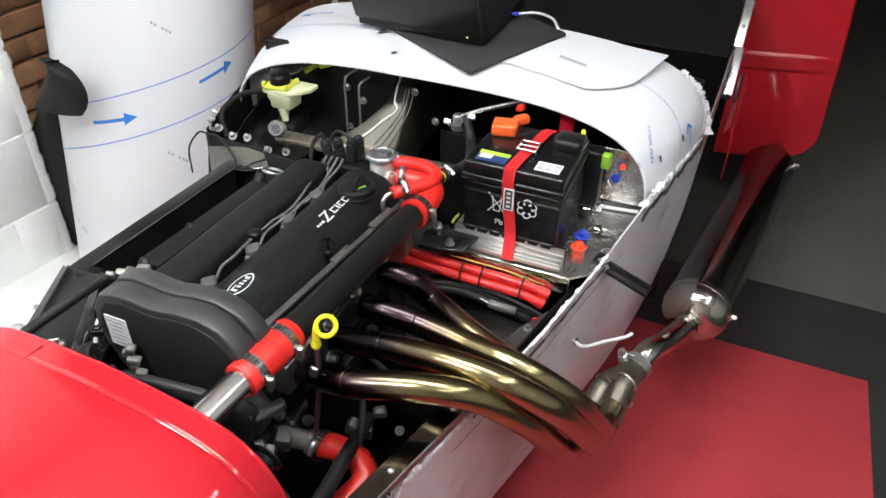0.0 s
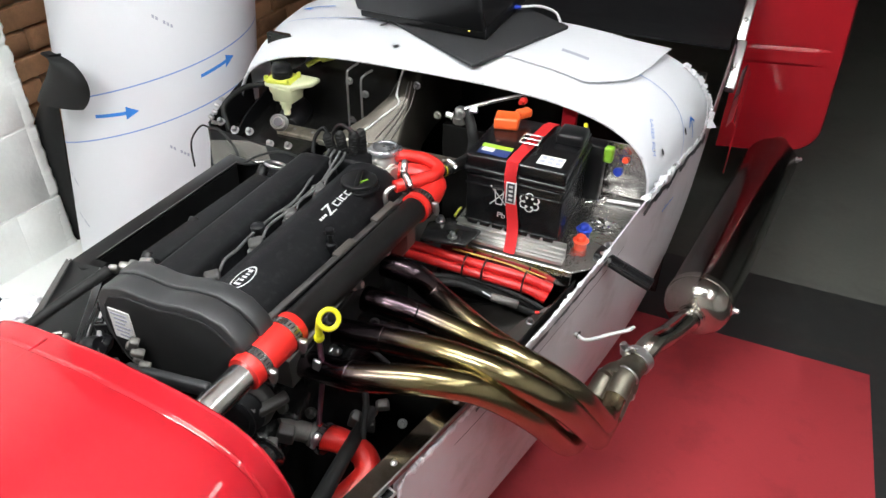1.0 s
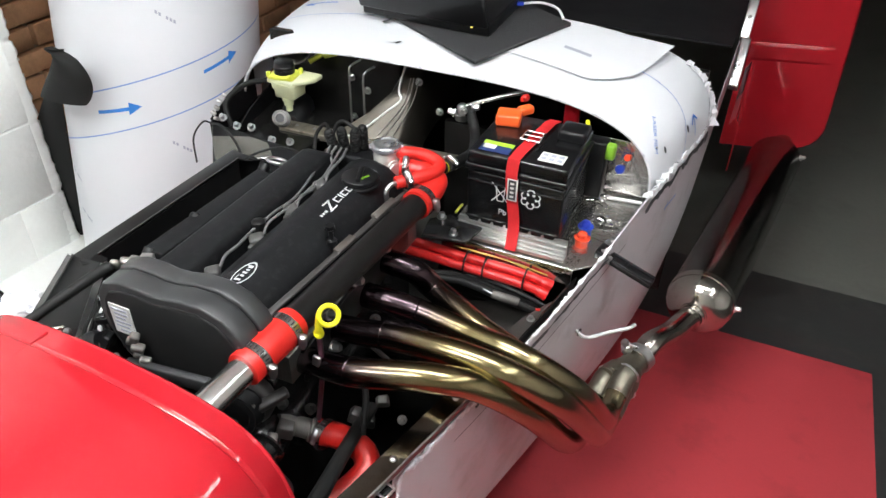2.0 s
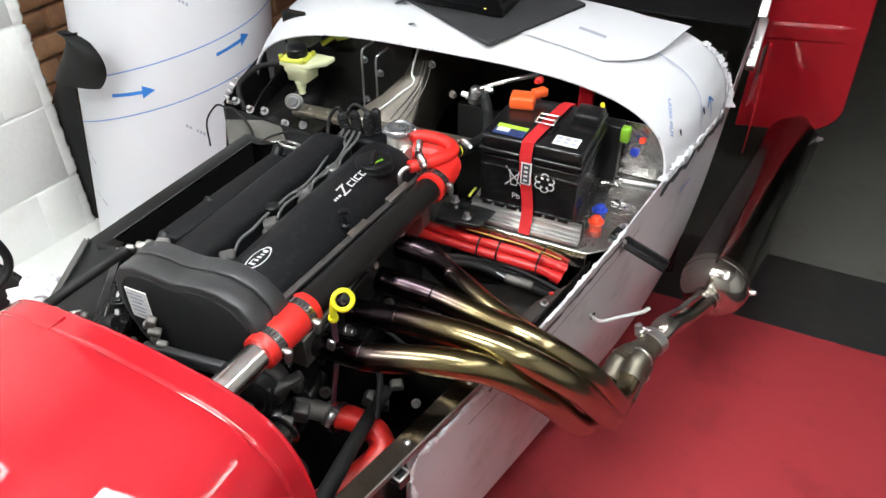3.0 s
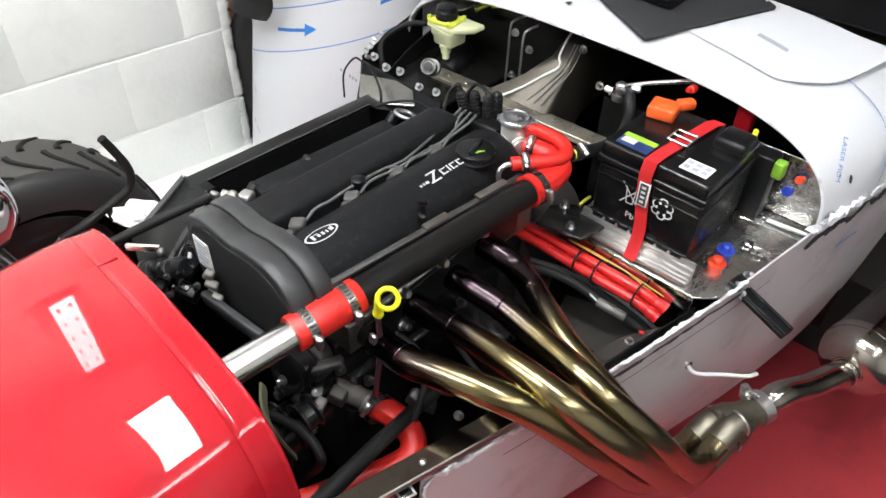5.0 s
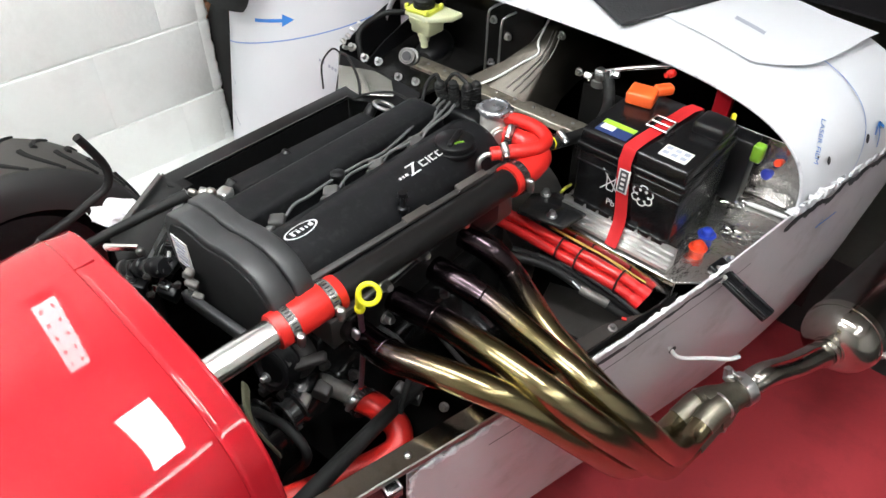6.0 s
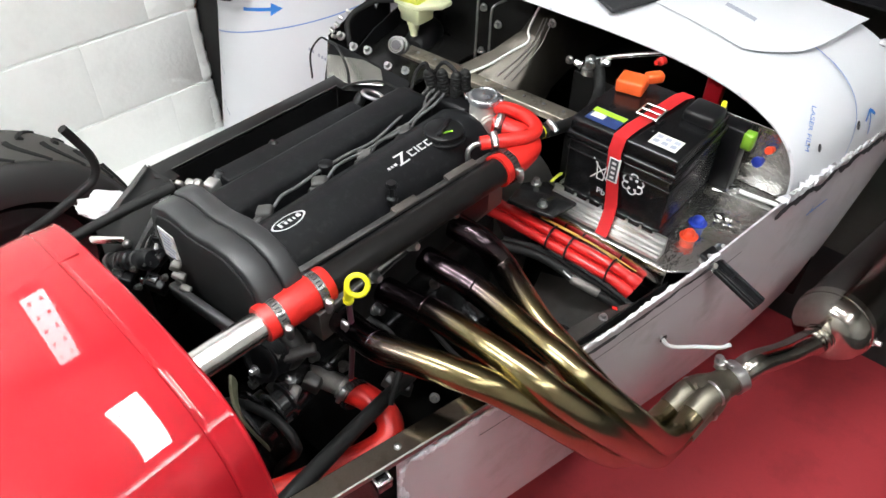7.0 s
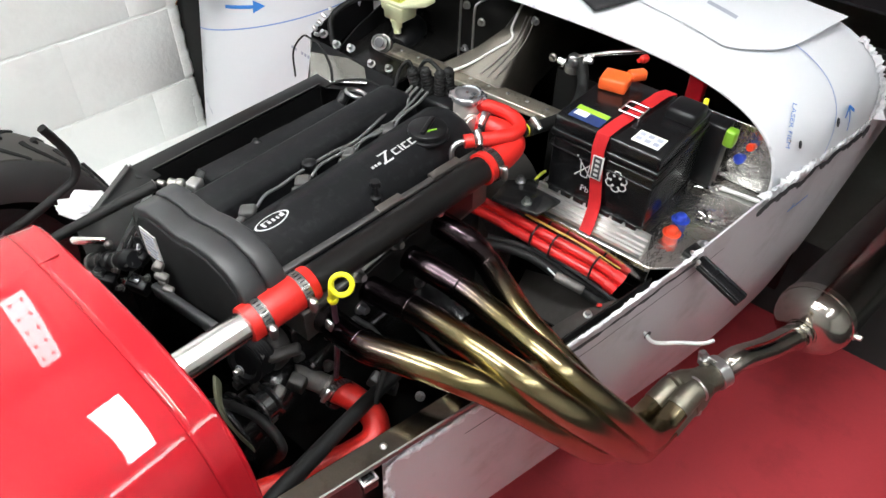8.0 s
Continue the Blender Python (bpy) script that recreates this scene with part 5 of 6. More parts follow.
part("timing_belt", box(B(), (0.022, -0.146, 0.650), (0.145, 0.012, 0.021), (0, -9, 0), 0.003), TIMING, eng, "worn grey toothed belt run")
for c, s in (((-0.030, -0.140, 0.690), (0.013, 0.012, 0.018)), ((-0.026, -0.142, 0.676), (0.018, 0.012, 0.012)), ((-0.031, -0.140, 0.662), (0.012, 0.012, 0.012)), ((-0.019, -0.142, 0.656), (0.016, 0.010, 0.010)), ((-0.040, -0.139, 0.680), (0.012, 0.010, 0.012))):
    part("cast_lug", box(B(), c, s, (18, 24, 30), 0.003), CAST_DULL, eng, "small cast lug")
# tensioner, pulleys, belt and alternator low at the front
for nm, c, r, w, m1 in (("crank_pulley", (0.05, -0.155, 0.36), 0.075, 0.03, BLK_GLOSS), ("idler_pulley", (0.155, -0.13, 0.555), 0.026, 0.025, BLK_GLOSS), ("water_pump_pulley", (0.10, -0.145, 0.47), 0.05, 0.03, BLK_GLOSS)):
    bm = B()
    rev(bm, c, (0, -1, 0), [(0, r), (0.003, r), (0.006, r - 0.006), (w - 0.006, r - 0.006), (w - 0.003, r), (w, r), (w, r * 0.7), (w - 0.008, r * 0.6), (w - 0.008, r * 0.25), (w, r * 0.2)], 32)
    part(nm, bm, m1, eng)
bm = B()
rev(bm, (0.10, -0.12, 0.50), (0, 1, 0), [(0, 0.025), (0.005, 0.04), (0.015, 0.045), (0.05, 0.045), (0.06, 0.035)], 28)
part("water_pump", bm, BLK_GLOSS, eng, "black water pump body")
for i in range(10):
    a = 2 * math.pi * i / 10
    bm = box(B(), (0.10 + 0.038 * math.cos(a), -0.125, 0.50 + 0.038 * math.sin(a)), (0.012, 0.014, 0.012), (0, -math.degrees(a), 0), 0.002)
    part("pump_fin", bm, GRIMY, eng)
bm = B()
tube(bm, ((0.10, -0.16, 0.52), (0.17, -0.16, 0.553), (0.203, -0.16, 0.52), (0.14, -0.16, 0.40), (0.10, -0.16, 0.30), (0.03, -0.16, 0.285), (-0.03, -0.16, 0.36), (0.03, -0.16, 0.46), (0.10, -0.16, 0.52)), 0.007, 8)
part("drive_belt", bm, BLK_RUB, eng)
bolts(eng, [(c, (0.5, -0.8, 0.3)) for c in ((0.09, -0.10, 0.565), (0.13, -0.06, 0.56), (0.155, -0.03, 0.53), (0.16, 0.16, 0.555))], 0.0060, 0.010, "dull bolt on the block", BOLT_DULL)
bm = B()
tube(bm, ((0.128, -0.075, 0.528), (0.142, -0.060, 0.518), (0.160, -0.046, 0.503), (0.176, -0.040, 0.497)), 0.0155, 16)
rev(bm, (0.160, -0.046, 0.503), (0.9, 0.3, -0.35), [(0, 0.0155), (0.001, 0.0185), (0.006, 0.0185), (0.007, 0.0155)], 20, caps=False)
part("water_outlet", bm, CAST_DULL, eng, "cast water outlet")
bm = B()
box(bm, (0.12, -0.03, 0.50), (0.05, 0.06, 0.08), (0, 0, 10), 0.01)
box(bm, (0.13, 0.12, 0.50), (0.04, 0.12, 0.06), (0, 0, 0), 0.008)
rev(bm, (0.13, 0.22, 0.47), (1, -0.2, -0.2), [(0, 0.03), (0.05, 0.038), (0.09, 0.036), (0.095, 0.02)], 20)
part("oil_filter_housing", bm, BLK_GLOSS, eng)
# belt tensioner: ribbed black pulley on a dark arm
AC, AD = Vector((0.100, -0.100, 0.582)), Vector((0.16, -1, 0.25)).normalized()
bm = rev(B(), AC + AD * -0.03, AD, [(0, 0.020), (0.004, 0.034), (0.020, 0.036), (0.026, 0.032), (0.030, 0.020)], 32)
alt = part("belt_tensioner", bm, GRIMY, eng, "oily dark belt tensioner")
prof = [(0, 0.012), (0.002, 0.031), (0.006, 0.032)]
for k in range(5):
    prof += [(0.008 + 0.004 * k, 0.030), (0.010 + 0.004 * k, 0.0275)]
part("pulley", rev(B(), AC, AD, prof + [(0.029, 0.031), (0.032, 0.031), (0.033, 0.024), (0.028, 0.020), (0.028, 0.009)], 32), BLK_PLASTIC, alt, "black ribbed pulley")
part("arm", box(B(), AC + Vector((0.036, 0.012, 0.014)), (0.016, 0.050, 0.012), (20, 10, -38), 0.003), GRIMY, alt)
part("pulley_bolt", bolt(B(), (0.114, -0.142, 0.595), AD, 0.0048, 0.008), STEEL, alt)
part("edge_clip", box(B(), AC + Vector((0.022, -0.014, 0.022)), (0.012, 0.006, 0.005), (0, 30, 30), 0.001), CAST_DULL, alt)


def casting(c, sz, rot, taper, material, label):
    """A rough cast block, narrower at one end, with a drilled face."""
    bm = box(B(), (0, 0, 0), sz, bev=0.003)
    for v in bm.verts:
        k = 1 - taper * (v.co.z / sz[2] + 0.5)
        v.co.x *= k
        v.co.y *= k
        v.co += Vector((noise.noise(v.co * 90 + Vector(c) * 31), noise.noise(v.co * 80 + Vector(c) * 17), 0)) * 0.0016
    bm.transform(pose(*c, *rot))
    return part("cast_boss", bm, material, eng, label)


for c, sz, rot, tp, m1 in (((0.143, -0.112, 0.540), (0.018, 0.022, 0.034), (24, 20, 30), 0.2, CAST_DULL), ((0.150, -0.084, 0.540), (0.026, 0.022, 0.026), (10, 15, 20), 0.15, GRIMY), ((0.128, -0.118, 0.536), (0.016, 0.020, 0.030), (20, -10, 40), 0.25, GRIMY),
                           ((0.205, 0.01, 0.500), (0.018, 0.024, 0.022), (10, 20, 15), 0.3, GRIMY), ((0.228, 0.055, 0.495), (0.022, 0.018, 0.020), (25, 0, 35), 0.25, CAST_DULL), ((0.212, 0.030, 0.470), (0.030, 0.022, 0.024), (15, 10, 25), 0.2, GRIMY)):
    casting(c, sz, rot, tp, m1, "dull cast boss" if m1 is CAST_DULL else "oily cast boss")
for k, pts in enumerate((((0.15, 0.02, 0.59), (0.19, 0.03, 0.575), (0.22, 0.02, 0.55), (0.235, -0.02, 0.50)), ((0.17, 0.10, 0.57), (0.22, 0.09, 0.55), (0.27, 0.10, 0.51), (0.31, 0.14, 0.46)))):
    part("small_hose", tube(B(), pts, 0.005 - 0.001 * k, 10), BLK_RUB, eng, "thin black hose")
bolts(eng, [(c, (0.3, -0.7, 0.6)) for c in ((0.255, 0.075, 0.53), (0.275, 0.03, 0.50))], 0.0050, 0.008, "small dull bolt", BOLT_DULL)
# left front fittings
bm = B()
tube(bm, ((-0.140, -0.062, 0.720), (-0.148, -0.10, 0.716), (-0.160, -0.155, 0.708), (-0.171, -0.20, 0.699), (-0.184, -0.26, 0.684)), lambda t: 0.0085 - 0.002 * t, 12)
part("breather_hose", bm, BLK_RUB, eng, "matt black rubber hose")
bm = B()
for c, s in (((-0.135, -0.038, 0.712), (0.018, 0.014, 0.013)), ((-0.122, -0.034, 0.716), (0.013, 0.013, 0.017)), ((-0.142, -0.052, 0.716), (0.014, 0.010, 0.015))):
    box(bm, c, s, (20, 10, 30), 0.004)
part("sensor", bm, ALU_CAST, eng, "small cast fittings")
bm = B()
box(bm, (-0.122, -0.014, 0.703), (0.020, 0.022, 0.014), (0, 0, 20), 0.003)
part("plug", bm, EXTRUDED, eng, "pale wiring plug")
part("bracket", box(B(), (-0.184, -0.160, 0.656), (0.060, 0.007, 0.011), (0, -10, 29), 0.002), PIPE_BRIGHT, eng, "bright bracket strip")
part("joint", rev(B(), (-0.157, -0.143, 0.655), (0.3, -0.8, 0.4), [(0, 0.004), (0.002, 0.0062), (0.007, 0.0062), (0.010, 0.003)], 14), BOLT_DULL, eng)
PA, PB = Vector((-0.190, -0.163, 0.612)), Vector((-0.098, -0.141, 0.660))
PD = (PB - PA).normalized()
bm = rev(B(), PA, PD, [(0, 0.007), (0.002, 0.0105), (0.010, 0.0105), (0.012, 0.013), (0.030, 0.013), (0.032, 0.0105), (0.040, 0.0105), (0.042, 0.015), (0.052, 0.015), (0.054, 0.012), (0.080, 0.012), (0.084, 0.016), (0.098, 0.016), (0.106, 0.012)], 28)
pump = part("pump_body", bm, BLK_SMOOTH, eng, "stepped black pump body")
part("end_cap", rev(B(), PA - PD * 0.016, PD, [(0, 0.004), (0.003, 0.010), (0.010, 0.0135), (0.017, 0.0135)], 24), BOLT_DULL, pump, "dull metal end cap")
for x in (0.021, 0.066):
    part("band", rev(B(), PA + PD * x, PD, [(0, 0.0115), (0, 0.0140), (0.004, 0.0140), (0.004, 0.0115)], 28, caps=False), GREY_PLASTIC, pump)
bm = box(B(), (-0.150, -0.160, 0.600), (0.050, 0.010, 0.006), (0, -28, 18), 0.0025)
rev(bm, (-0.130, -0.154, 0.606), (0.2, -0.6, 0.8), [(0, 0.008), (0.004, 0.008), (0.006, 0.005)], 14)
part("lever", bm, CLIP_STEEL, eng, "short bright lever")
for c, sz, rot in (((-0.118, -0.112, 0.668), (0.022, 0.016, 0.016), (10, 0, 30)), ((-0.104, -0.128, 0.650), (0.016, 0.018, 0.020), (0, 20, 15)), ((-0.128, -0.096, 0.688), (0.014, 0.020, 0.012), (0, -10, 40)), ((-0.090, -0.150, 0.622), (0.030, 0.020, 0.024), (15, 10, 20)), ((-0.150, -0.172, 0.610), (0.034, 0.026, 0.026), (0, 15, 35))):
    body = part("connector", box(B(), c, sz, rot, 0.0025), BLK_SMOOTH, eng, "black wiring connector")
    part("latch", box(B(), Vector(c) + Vector((0, -0.004, sz[2] * 0.55)), (sz[0] * 0.5, sz[1] * 0.5, 0.004), rot, 0.001), BLK_GLOSS, body)
for k in range(6):
    o = 0.007 * k
    part("wire", tube(B(), ((-0.10 - o, -0.085, 0.696), (-0.114 - 0.6 * o, -0.108, 0.678), (-0.106 - o, -0.122 - 0.4 * o, 0.644), (-0.122 - 0.5 * o, -0.15, 0.60)), 0.0026 + 0.0006 * (k % 3), 8), SILVER_PR if k == 2 else BLK_RUB, eng, "pale wire" if k == 2 else "")
part("chain_guide", tube(B(), ((-0.118, -0.070, 0.700), (-0.126, -0.096, 0.684), (-0.134, -0.122, 0.660), (-0.136, -0.140, 0.63)), 0.0042, 8), STEEL, eng, "bright threaded rod")
bolts(eng, [(c, (0.1, -0.8, 0.5)) for c in ((-0.100, -0.148, 0.655), (-0.120, -0.160, 0.640), (-0.078, -0.140, 0.636), (-0.108, -0.168, 0.618))], 0.0040, 0.007, "small dull bolt", BOLT_DULL)

# intake plenum and air box on the left
bm = B()
box(bm, (-0.130, 0.148, 0.686), (0.040, 0.275, 0.026), (0, 0, -2.5), 0.004, 3)
part("fuel_rail_cover", bm, BLK_PLASTIC, eng, "dusty dark fuel rail cover")
bm = B()
box(bm, (-0.135, 0.14, 0.58), (0.06, 0.36, 0.14), bev=0.01)
part("inlet_manifold", bm, BLK_SMOOTH, eng)
for y in (-0.005, 0.10, 0.29):
    part("injector", cyl(B(), (-0.145, y, 0.675), (-0.145, y + 0.025, 0.698), 0.010, 12, 0.003), BLK_SMOOTH, eng)
bm = B()
torus(bm, (-0.12, 0.315, 0.705), (0.1, 0.4, 1), 0.018, 0.0035, 24, 8)
part("hose_ring", bm, STEEL, eng, "bright ring clip")
part("wire", tube(B(), ((-0.17, 0.29, 0.71), (-0.15, 0.31, 0.72), (-0.12, 0.34, 0.72), (-0.08, 0.36, 0.70)), 0.0022, 8), BLK_RUB, eng)

airbox = thing("air_box", (-0.2, 0.12, 0.45), "gloss black folded air box beside the engine", "air box")
bm = B()
loft(bm, [[Vector((-0.232, -0.045, z)), Vector((-0.225, 0.32, z))] for z in (0.42, 0.698)])
solid(part("outer_wall", bm, AIRBLK, airbox), 0.003)
bm = B()
prism(bm, [(-0.234, -0.048), (-0.205, -0.058), (-0.180, -0.045), (-0.180, -0.03), (-0.203, -0.03), (-0.197, 0.30), (-0.180, 0.30), (-0.160, 0.312), (-0.227, 0.323)], lambda a, b, c: Vector((a, b, c)), 0.6965, 0.700, 0.001)
part("top_lip", bm, AIRBLK, airbox)
bm = B()
loft(bm, [[Vector((-0.203, -0.03, 0.695)), Vector((-0.197, 0.30, 0.695))], [Vector((-0.215, -0.03, 0.50)), Vector((-0.209, 0.30, 0.50))]])
solid(part("inner_wall", bm, AIRBLK, airbox), 0.002)
bm = B()
loft(bm, [[Vector((-0.236, -0.046, 0.700)), Vector((-0.232, -0.050, 0.701)), Vector((-0.178, -0.046, 0.701))], [Vector((-0.232, -0.152, 0.642)), Vector((-0.228, -0.156, 0.643)), Vector((-0.150, -0.142, 0.643))], [Vector((-0.230, -0.156, 0.50)), Vector((-0.226, -0.160, 0.50)), Vector((-0.150, -0.146, 0.50))]])
solid(part("front_slope", bm, AIRBLK, airbox, "satin black sloping front plate"), 0.003)
bm = B()
loft(bm, [[Vector((-0.178, -0.047, 0.703)), Vector((-0.173, -0.044, 0.695))], [Vector((-0.150, -0.142, 0.645)), Vector((-0.145, -0.139, 0.637))]])
solid(part("bare_edge", bm, STEEL, airbox, "bright worn edge of the front plate"), 0.0012)
bm = B()
loft(bm, [[Vector((-0.240, -0.050, 0.7015)), Vector((-0.228, -0.054, 0.7025))], [Vector((-0.238, -0.150, 0.6435)), Vector((-0.224, -0.154, 0.6445))]])
solid(part("front_flange", bm, GREY_PLASTIC, airbox, "dusty grey folded flange"), 0.002)
bm = B()
loft(bm, [[Vector((-0.2025, -0.03, 0.7015)), Vector((-0.1965, 0.30, 0.7015))], [Vector((-0.2005, -0.03, 0.7015)), Vector((-0.1945, 0.30, 0.7015))]])
solid(part("inner_edge", bm, GREY_PLASTIC, airbox, "worn bright inner edge"), 0.001)
bm = B()
loft(bm, [[Vector((-0.225, 0.322, 0.698)), Vector((-0.15, 0.315, 0.698))], [Vector((-0.225, 0.33, 0.5)), Vector((-0.15, 0.325, 0.5))]])
solid(part("rear_wall", bm, AIRBLK, airbox), 0.003)

# ---- coolant pipe on the exhaust side ----
cool = thing("coolant_pipe", (0.16, 0.1, 0.65), "black painted coolant rail with red silicone hoses and chrome end", "coolant pipe")
RA, RB = Vector((0.150, -0.085, 0.705)), Vector((0.178, 0.300, 0.712))
RD = (RB - RA).normalized()
part("rail", cyl(B(), RA, RB, 0.0212, 28), RAILBLK, cool, "gloss black steel rail")
bm = B()
box(bm, (RA + RB) / 2 + Vector((-0.027, 0, 0.012)), (0.010, 0.385, 0.005), (0, 8, -math.degrees(math.atan2(RD.x, RD.y))), 0.002)
part("rail_flange", bm, GRIMY, cool, "dusty mounting flange")
for k, w in ((0.21, 0.045), (0.32, 0.06)):
    part("flange_tab", box(B(), RA + RD * k + Vector((-0.029, 0, 0.013)), (0.013, w, 0.007), (0, 8, -4), 0.002), DUST, cool)
HA = RA - RD * 0.052
bm = B()
rev(bm, HA, RD, [(0, 0.0180), (0.0, 0.0238), (0.002, 0.0245), (0.097, 0.0245), (0.099, 0.0238), (0.099, 0.0210)], 32, caps=False)
part("red_hose", bm, RED_SIL, cool, "short red silicone hose")
part("chrome_pipe", cyl(B(), HA - RD * 0.16, HA + RD * 0.004, 0.0190, 40), PIPE_BRIGHT, cool, "polished chrome pipe")
hose_clip(cool, HA + RD * 0.020, RD, 0.0247, (1, 0, -0.15))
hose_clip(cool, HA + RD * 0.080, RD, 0.0247, (1, 0, -0.15))
# thermostat housing with filler cap
bm = B()
rev(bm, (0.072, 0.377, 0.66), (0, 0, 1), [(0, 0.021), (0.04, 0.021), (0.05, 0.023), (0.076, 0.023), (0.078, 0.021), (0.086, 0.021)], 32)
for d in ((1, -0.6, 0.12), (-0.2, -1, 0)):
    rev(bm, (0.072, 0.377, 0.712), d, [(0, 0.0140), (0.024, 0.0140), (0.025, 0.0175), (0.030, 0.0175), (0.031, 0.015), (0.036, 0.015), (0.037, 0.011)], 20)
part("filler_neck", bm, CAST_BRIGHT, cool, "cast aluminium filler neck")
bm = B()
rev(bm, (0.072, 0.377, 0.746), (0, 0, 1), [(0, 0.0245), (0.0015, 0.0265), (0.008, 0.0265), (0.0105, 0.0245), (0.011, 0.0205), (0.0095, 0.019), (0.0095, 0.010), (0.0112, 0.008), (0.0118, 0.0)], 40, caps=False)
for a in (30, 210):
    box(bm, (0.072 + 0.0268 * math.cos(radians(a)), 0.377 + 0.0268 * math.sin(radians(a)), 0.751), (0.007, 0.016, 0.006), (0, 0, a), 0.002)
part("pressure_cap", bm, CAP_ZINC, cool, "bright pressed-steel pressure cap")
for pts, r in ((((0.090, 0.384, 0.738), (0.115, 0.388, 0.742), (0.150, 0.386, 0.744), (0.177, 0.372, 0.743), (0.182, 0.350, 0.742), (0.168, 0.322, 0.743), (0.148, 0.298, 0.742), (0.138, 0.286, 0.741)), 0.0108),
               (((0.1765, 0.280, 0.7116), (0.1783, 0.305, 0.7122), (0.181, 0.332, 0.715), (0.178, 0.356, 0.719), (0.155, 0.368, 0.722), (0.125, 0.364, 0.725), (0.108, 0.358, 0.726)), lambda t: 0.0260 - 0.0095 * min(1.0, t * 1.3))):
    part("red_hose", tube(B(), pts, r, 20), RED_SIL, cool, "moulded red silicone hose")
hose_clip(cool, (0.1778, 0.297, 0.712), (0.07, 1, 0.02), 0.0258, (1, 0.0, 0.1))
hose_clip(cool, (0.150, 0.300, 0.742), (0.55, 0.8, 0.0), 0.0112, (0.5, -0.4, 1))
hose_clip(cool, (0.120, 0.362, 0.7255), (1, 0.3, 0), 0.0172, (0, -0.6, 1))
part("black_hose", tube(B(), ((0.181, 0.372, 0.735), (0.186, 0.400, 0.729), (0.188, 0.450, 0.715), (0.178, 0.520, 0.692), (0.155, 0.590, 0.672), (0.138, 0.632, 0.672), (0.126, 0.650, 0.690)), 0.0105, 16), BLK_RUB, cool, "short black rubber hose")
hose_clip(cool, (0.1835, 0.392, 0.7315), (0.1, 1, -0.2), 0.0104, (0.5, -0.2, 1))
part("hose_end", torus(B(), (0.182, 0.379, 0.734), (0.1, 1, -0.2), 0.0098, 0.0016, 20, 6), YELLOW, cool, "yellow sealing ring")
part("bleed_pipe", tube(B(), ((0.142, 0.290, 0.741), (0.134, 0.279, 0.741), (0.130, 0.268, 0.733), (0.133, 0.266, 0.715), (0.140, 0.270, 0.69)), 0.0042, 10), STEEL, cool, "thin bent metal bleed pipe")
# lower radiator hose
part("lower_hose", tube(B(), ((0.165, -0.04, 0.495), (0.20, -0.028, 0.487), (0.238, -0.028, 0.476), (0.256, -0.048, 0.466), (0.247, -0.078, 0.456), (0.232, -0.108, 0.449), (0.214, -0.143, 0.443), (0.185, -0.20, 0.436), (0.14, -0.27, 0.43)), 0.0195, 18), RED_SIL, cool, "large red lower radiator hose")
hose_clip(cool, (0.183, -0.041, 0.497), (1, -0.1, 0), 0.0225, (0, -0.6, 0.6))
part("oil_pipe", tube(B(), ((0.215, 0.045, 0.485), (0.222, -0.01, 0.498), (0.240, -0.11, 0.522), (0.255, -0.21, 0.535), (0.265, -0.31, 0.525)), lambda t: 0.0095 + 0.004 * t, 14), BLK_RUB, cool, "straight black rubber hose")

# gearbox-side black bracket plate with bolts
plate = thing("engine_bracket", (0.2, 0.38, 0.5), "gloss black steel bracket plate behind the rail", "bracket")
bm = B()
prism(bm, [(0.155, 0.345), (0.235, 0.36), (0.245, 0.415), (0.175, 0.43), (0.145, 0.40)], lambda a, b, c: Vector((a, b, c)), 0.598, 0.606, 0.002)
part("plate", bm, BLK_GLOSS, plate)
bolts(plate, [(c, (0, 0, 1)) for c in ((0.165, 0.412, 0.606), (0.206, 0.372, 0.606))], 0.006, 0.009)

# heater tap pipe
tap = thing("heater_pipe", (0.1, 0.66, 0.6), "black hose and chrome pipe at the bulkhead", "pipe")
part("rubber_hose", tube(B(), ((0.126, 0.650, 0.685), (0.118, 0.656, 0.700), (0.106, 0.660, 0.712)), 0.0112, 12), BLK_RUB, tap)
bm = B()
rev(bm, (0.098, 0.658, 0.685), (0, 0, 1), [(0, 0.015), (0.012, 0.015), (0.014, 0.011), (0.03, 0.011), (0.034, 0.007)], 18)
for c, d in (((0.085, 0.65, 0.70), (-1, -0.3, 0.3)), ((0.105, 0.645, 0.71), (0.3, -1, 0.2)), ((0.12, 0.66, 0.715), (1, 0, 0.1))):
    bolt(bm, c, d, 0.006, 0.012)
part("tap_body", bm, STEEL, tap)
part("pipe", tube(B(), ((0.10, 0.66, 0.712), (0.16, 0.68, 0.735), (0.24, 0.71, 0.757)), 0.005, 10), CHROME, tap)

# dipstick
dip = thing("dipstick", (0.19, -0.035, 0.55), "oil dipstick with a bright yellow ring handle", "dipstick")
bm = B()
torus(bm, (0.2075, -0.034, 0.7345), (0.62, -0.60, 0.52), 0.0128, 0.0035, 32, 12)
tube(bm, ((0.1965, -0.040, 0.7375), (0.1945, -0.0395, 0.726), (0.1925, -0.038, 0.712), (0.1905, -0.036, 0.697)), lambda t: 0.0034 + 0.0022 * t, 14)
rev(bm, (0.1902, -0.036, 0.694), (0.08, -0.08, 1), [(0, 0.006), (0.003, 0.0072), (0.007, 0.0072), (0.009, 0.006)], 18)
part("handle", bm, YELLOW, dip)
part("tube", tube(B(), ((0.190, -0.036, 0.694), (0.190, -0.036, 0.67), (0.188, -0.034, 0.63), (0.18, -0.032, 0.585), (0.165, -0.03, 0.50)), 0.004, 10), PURPLE, dip)
bm = B()
box(bm, (0.188, -0.045, 0.655), (0.012, 0.006, 0.018), (0, 10, 0), 0.002)
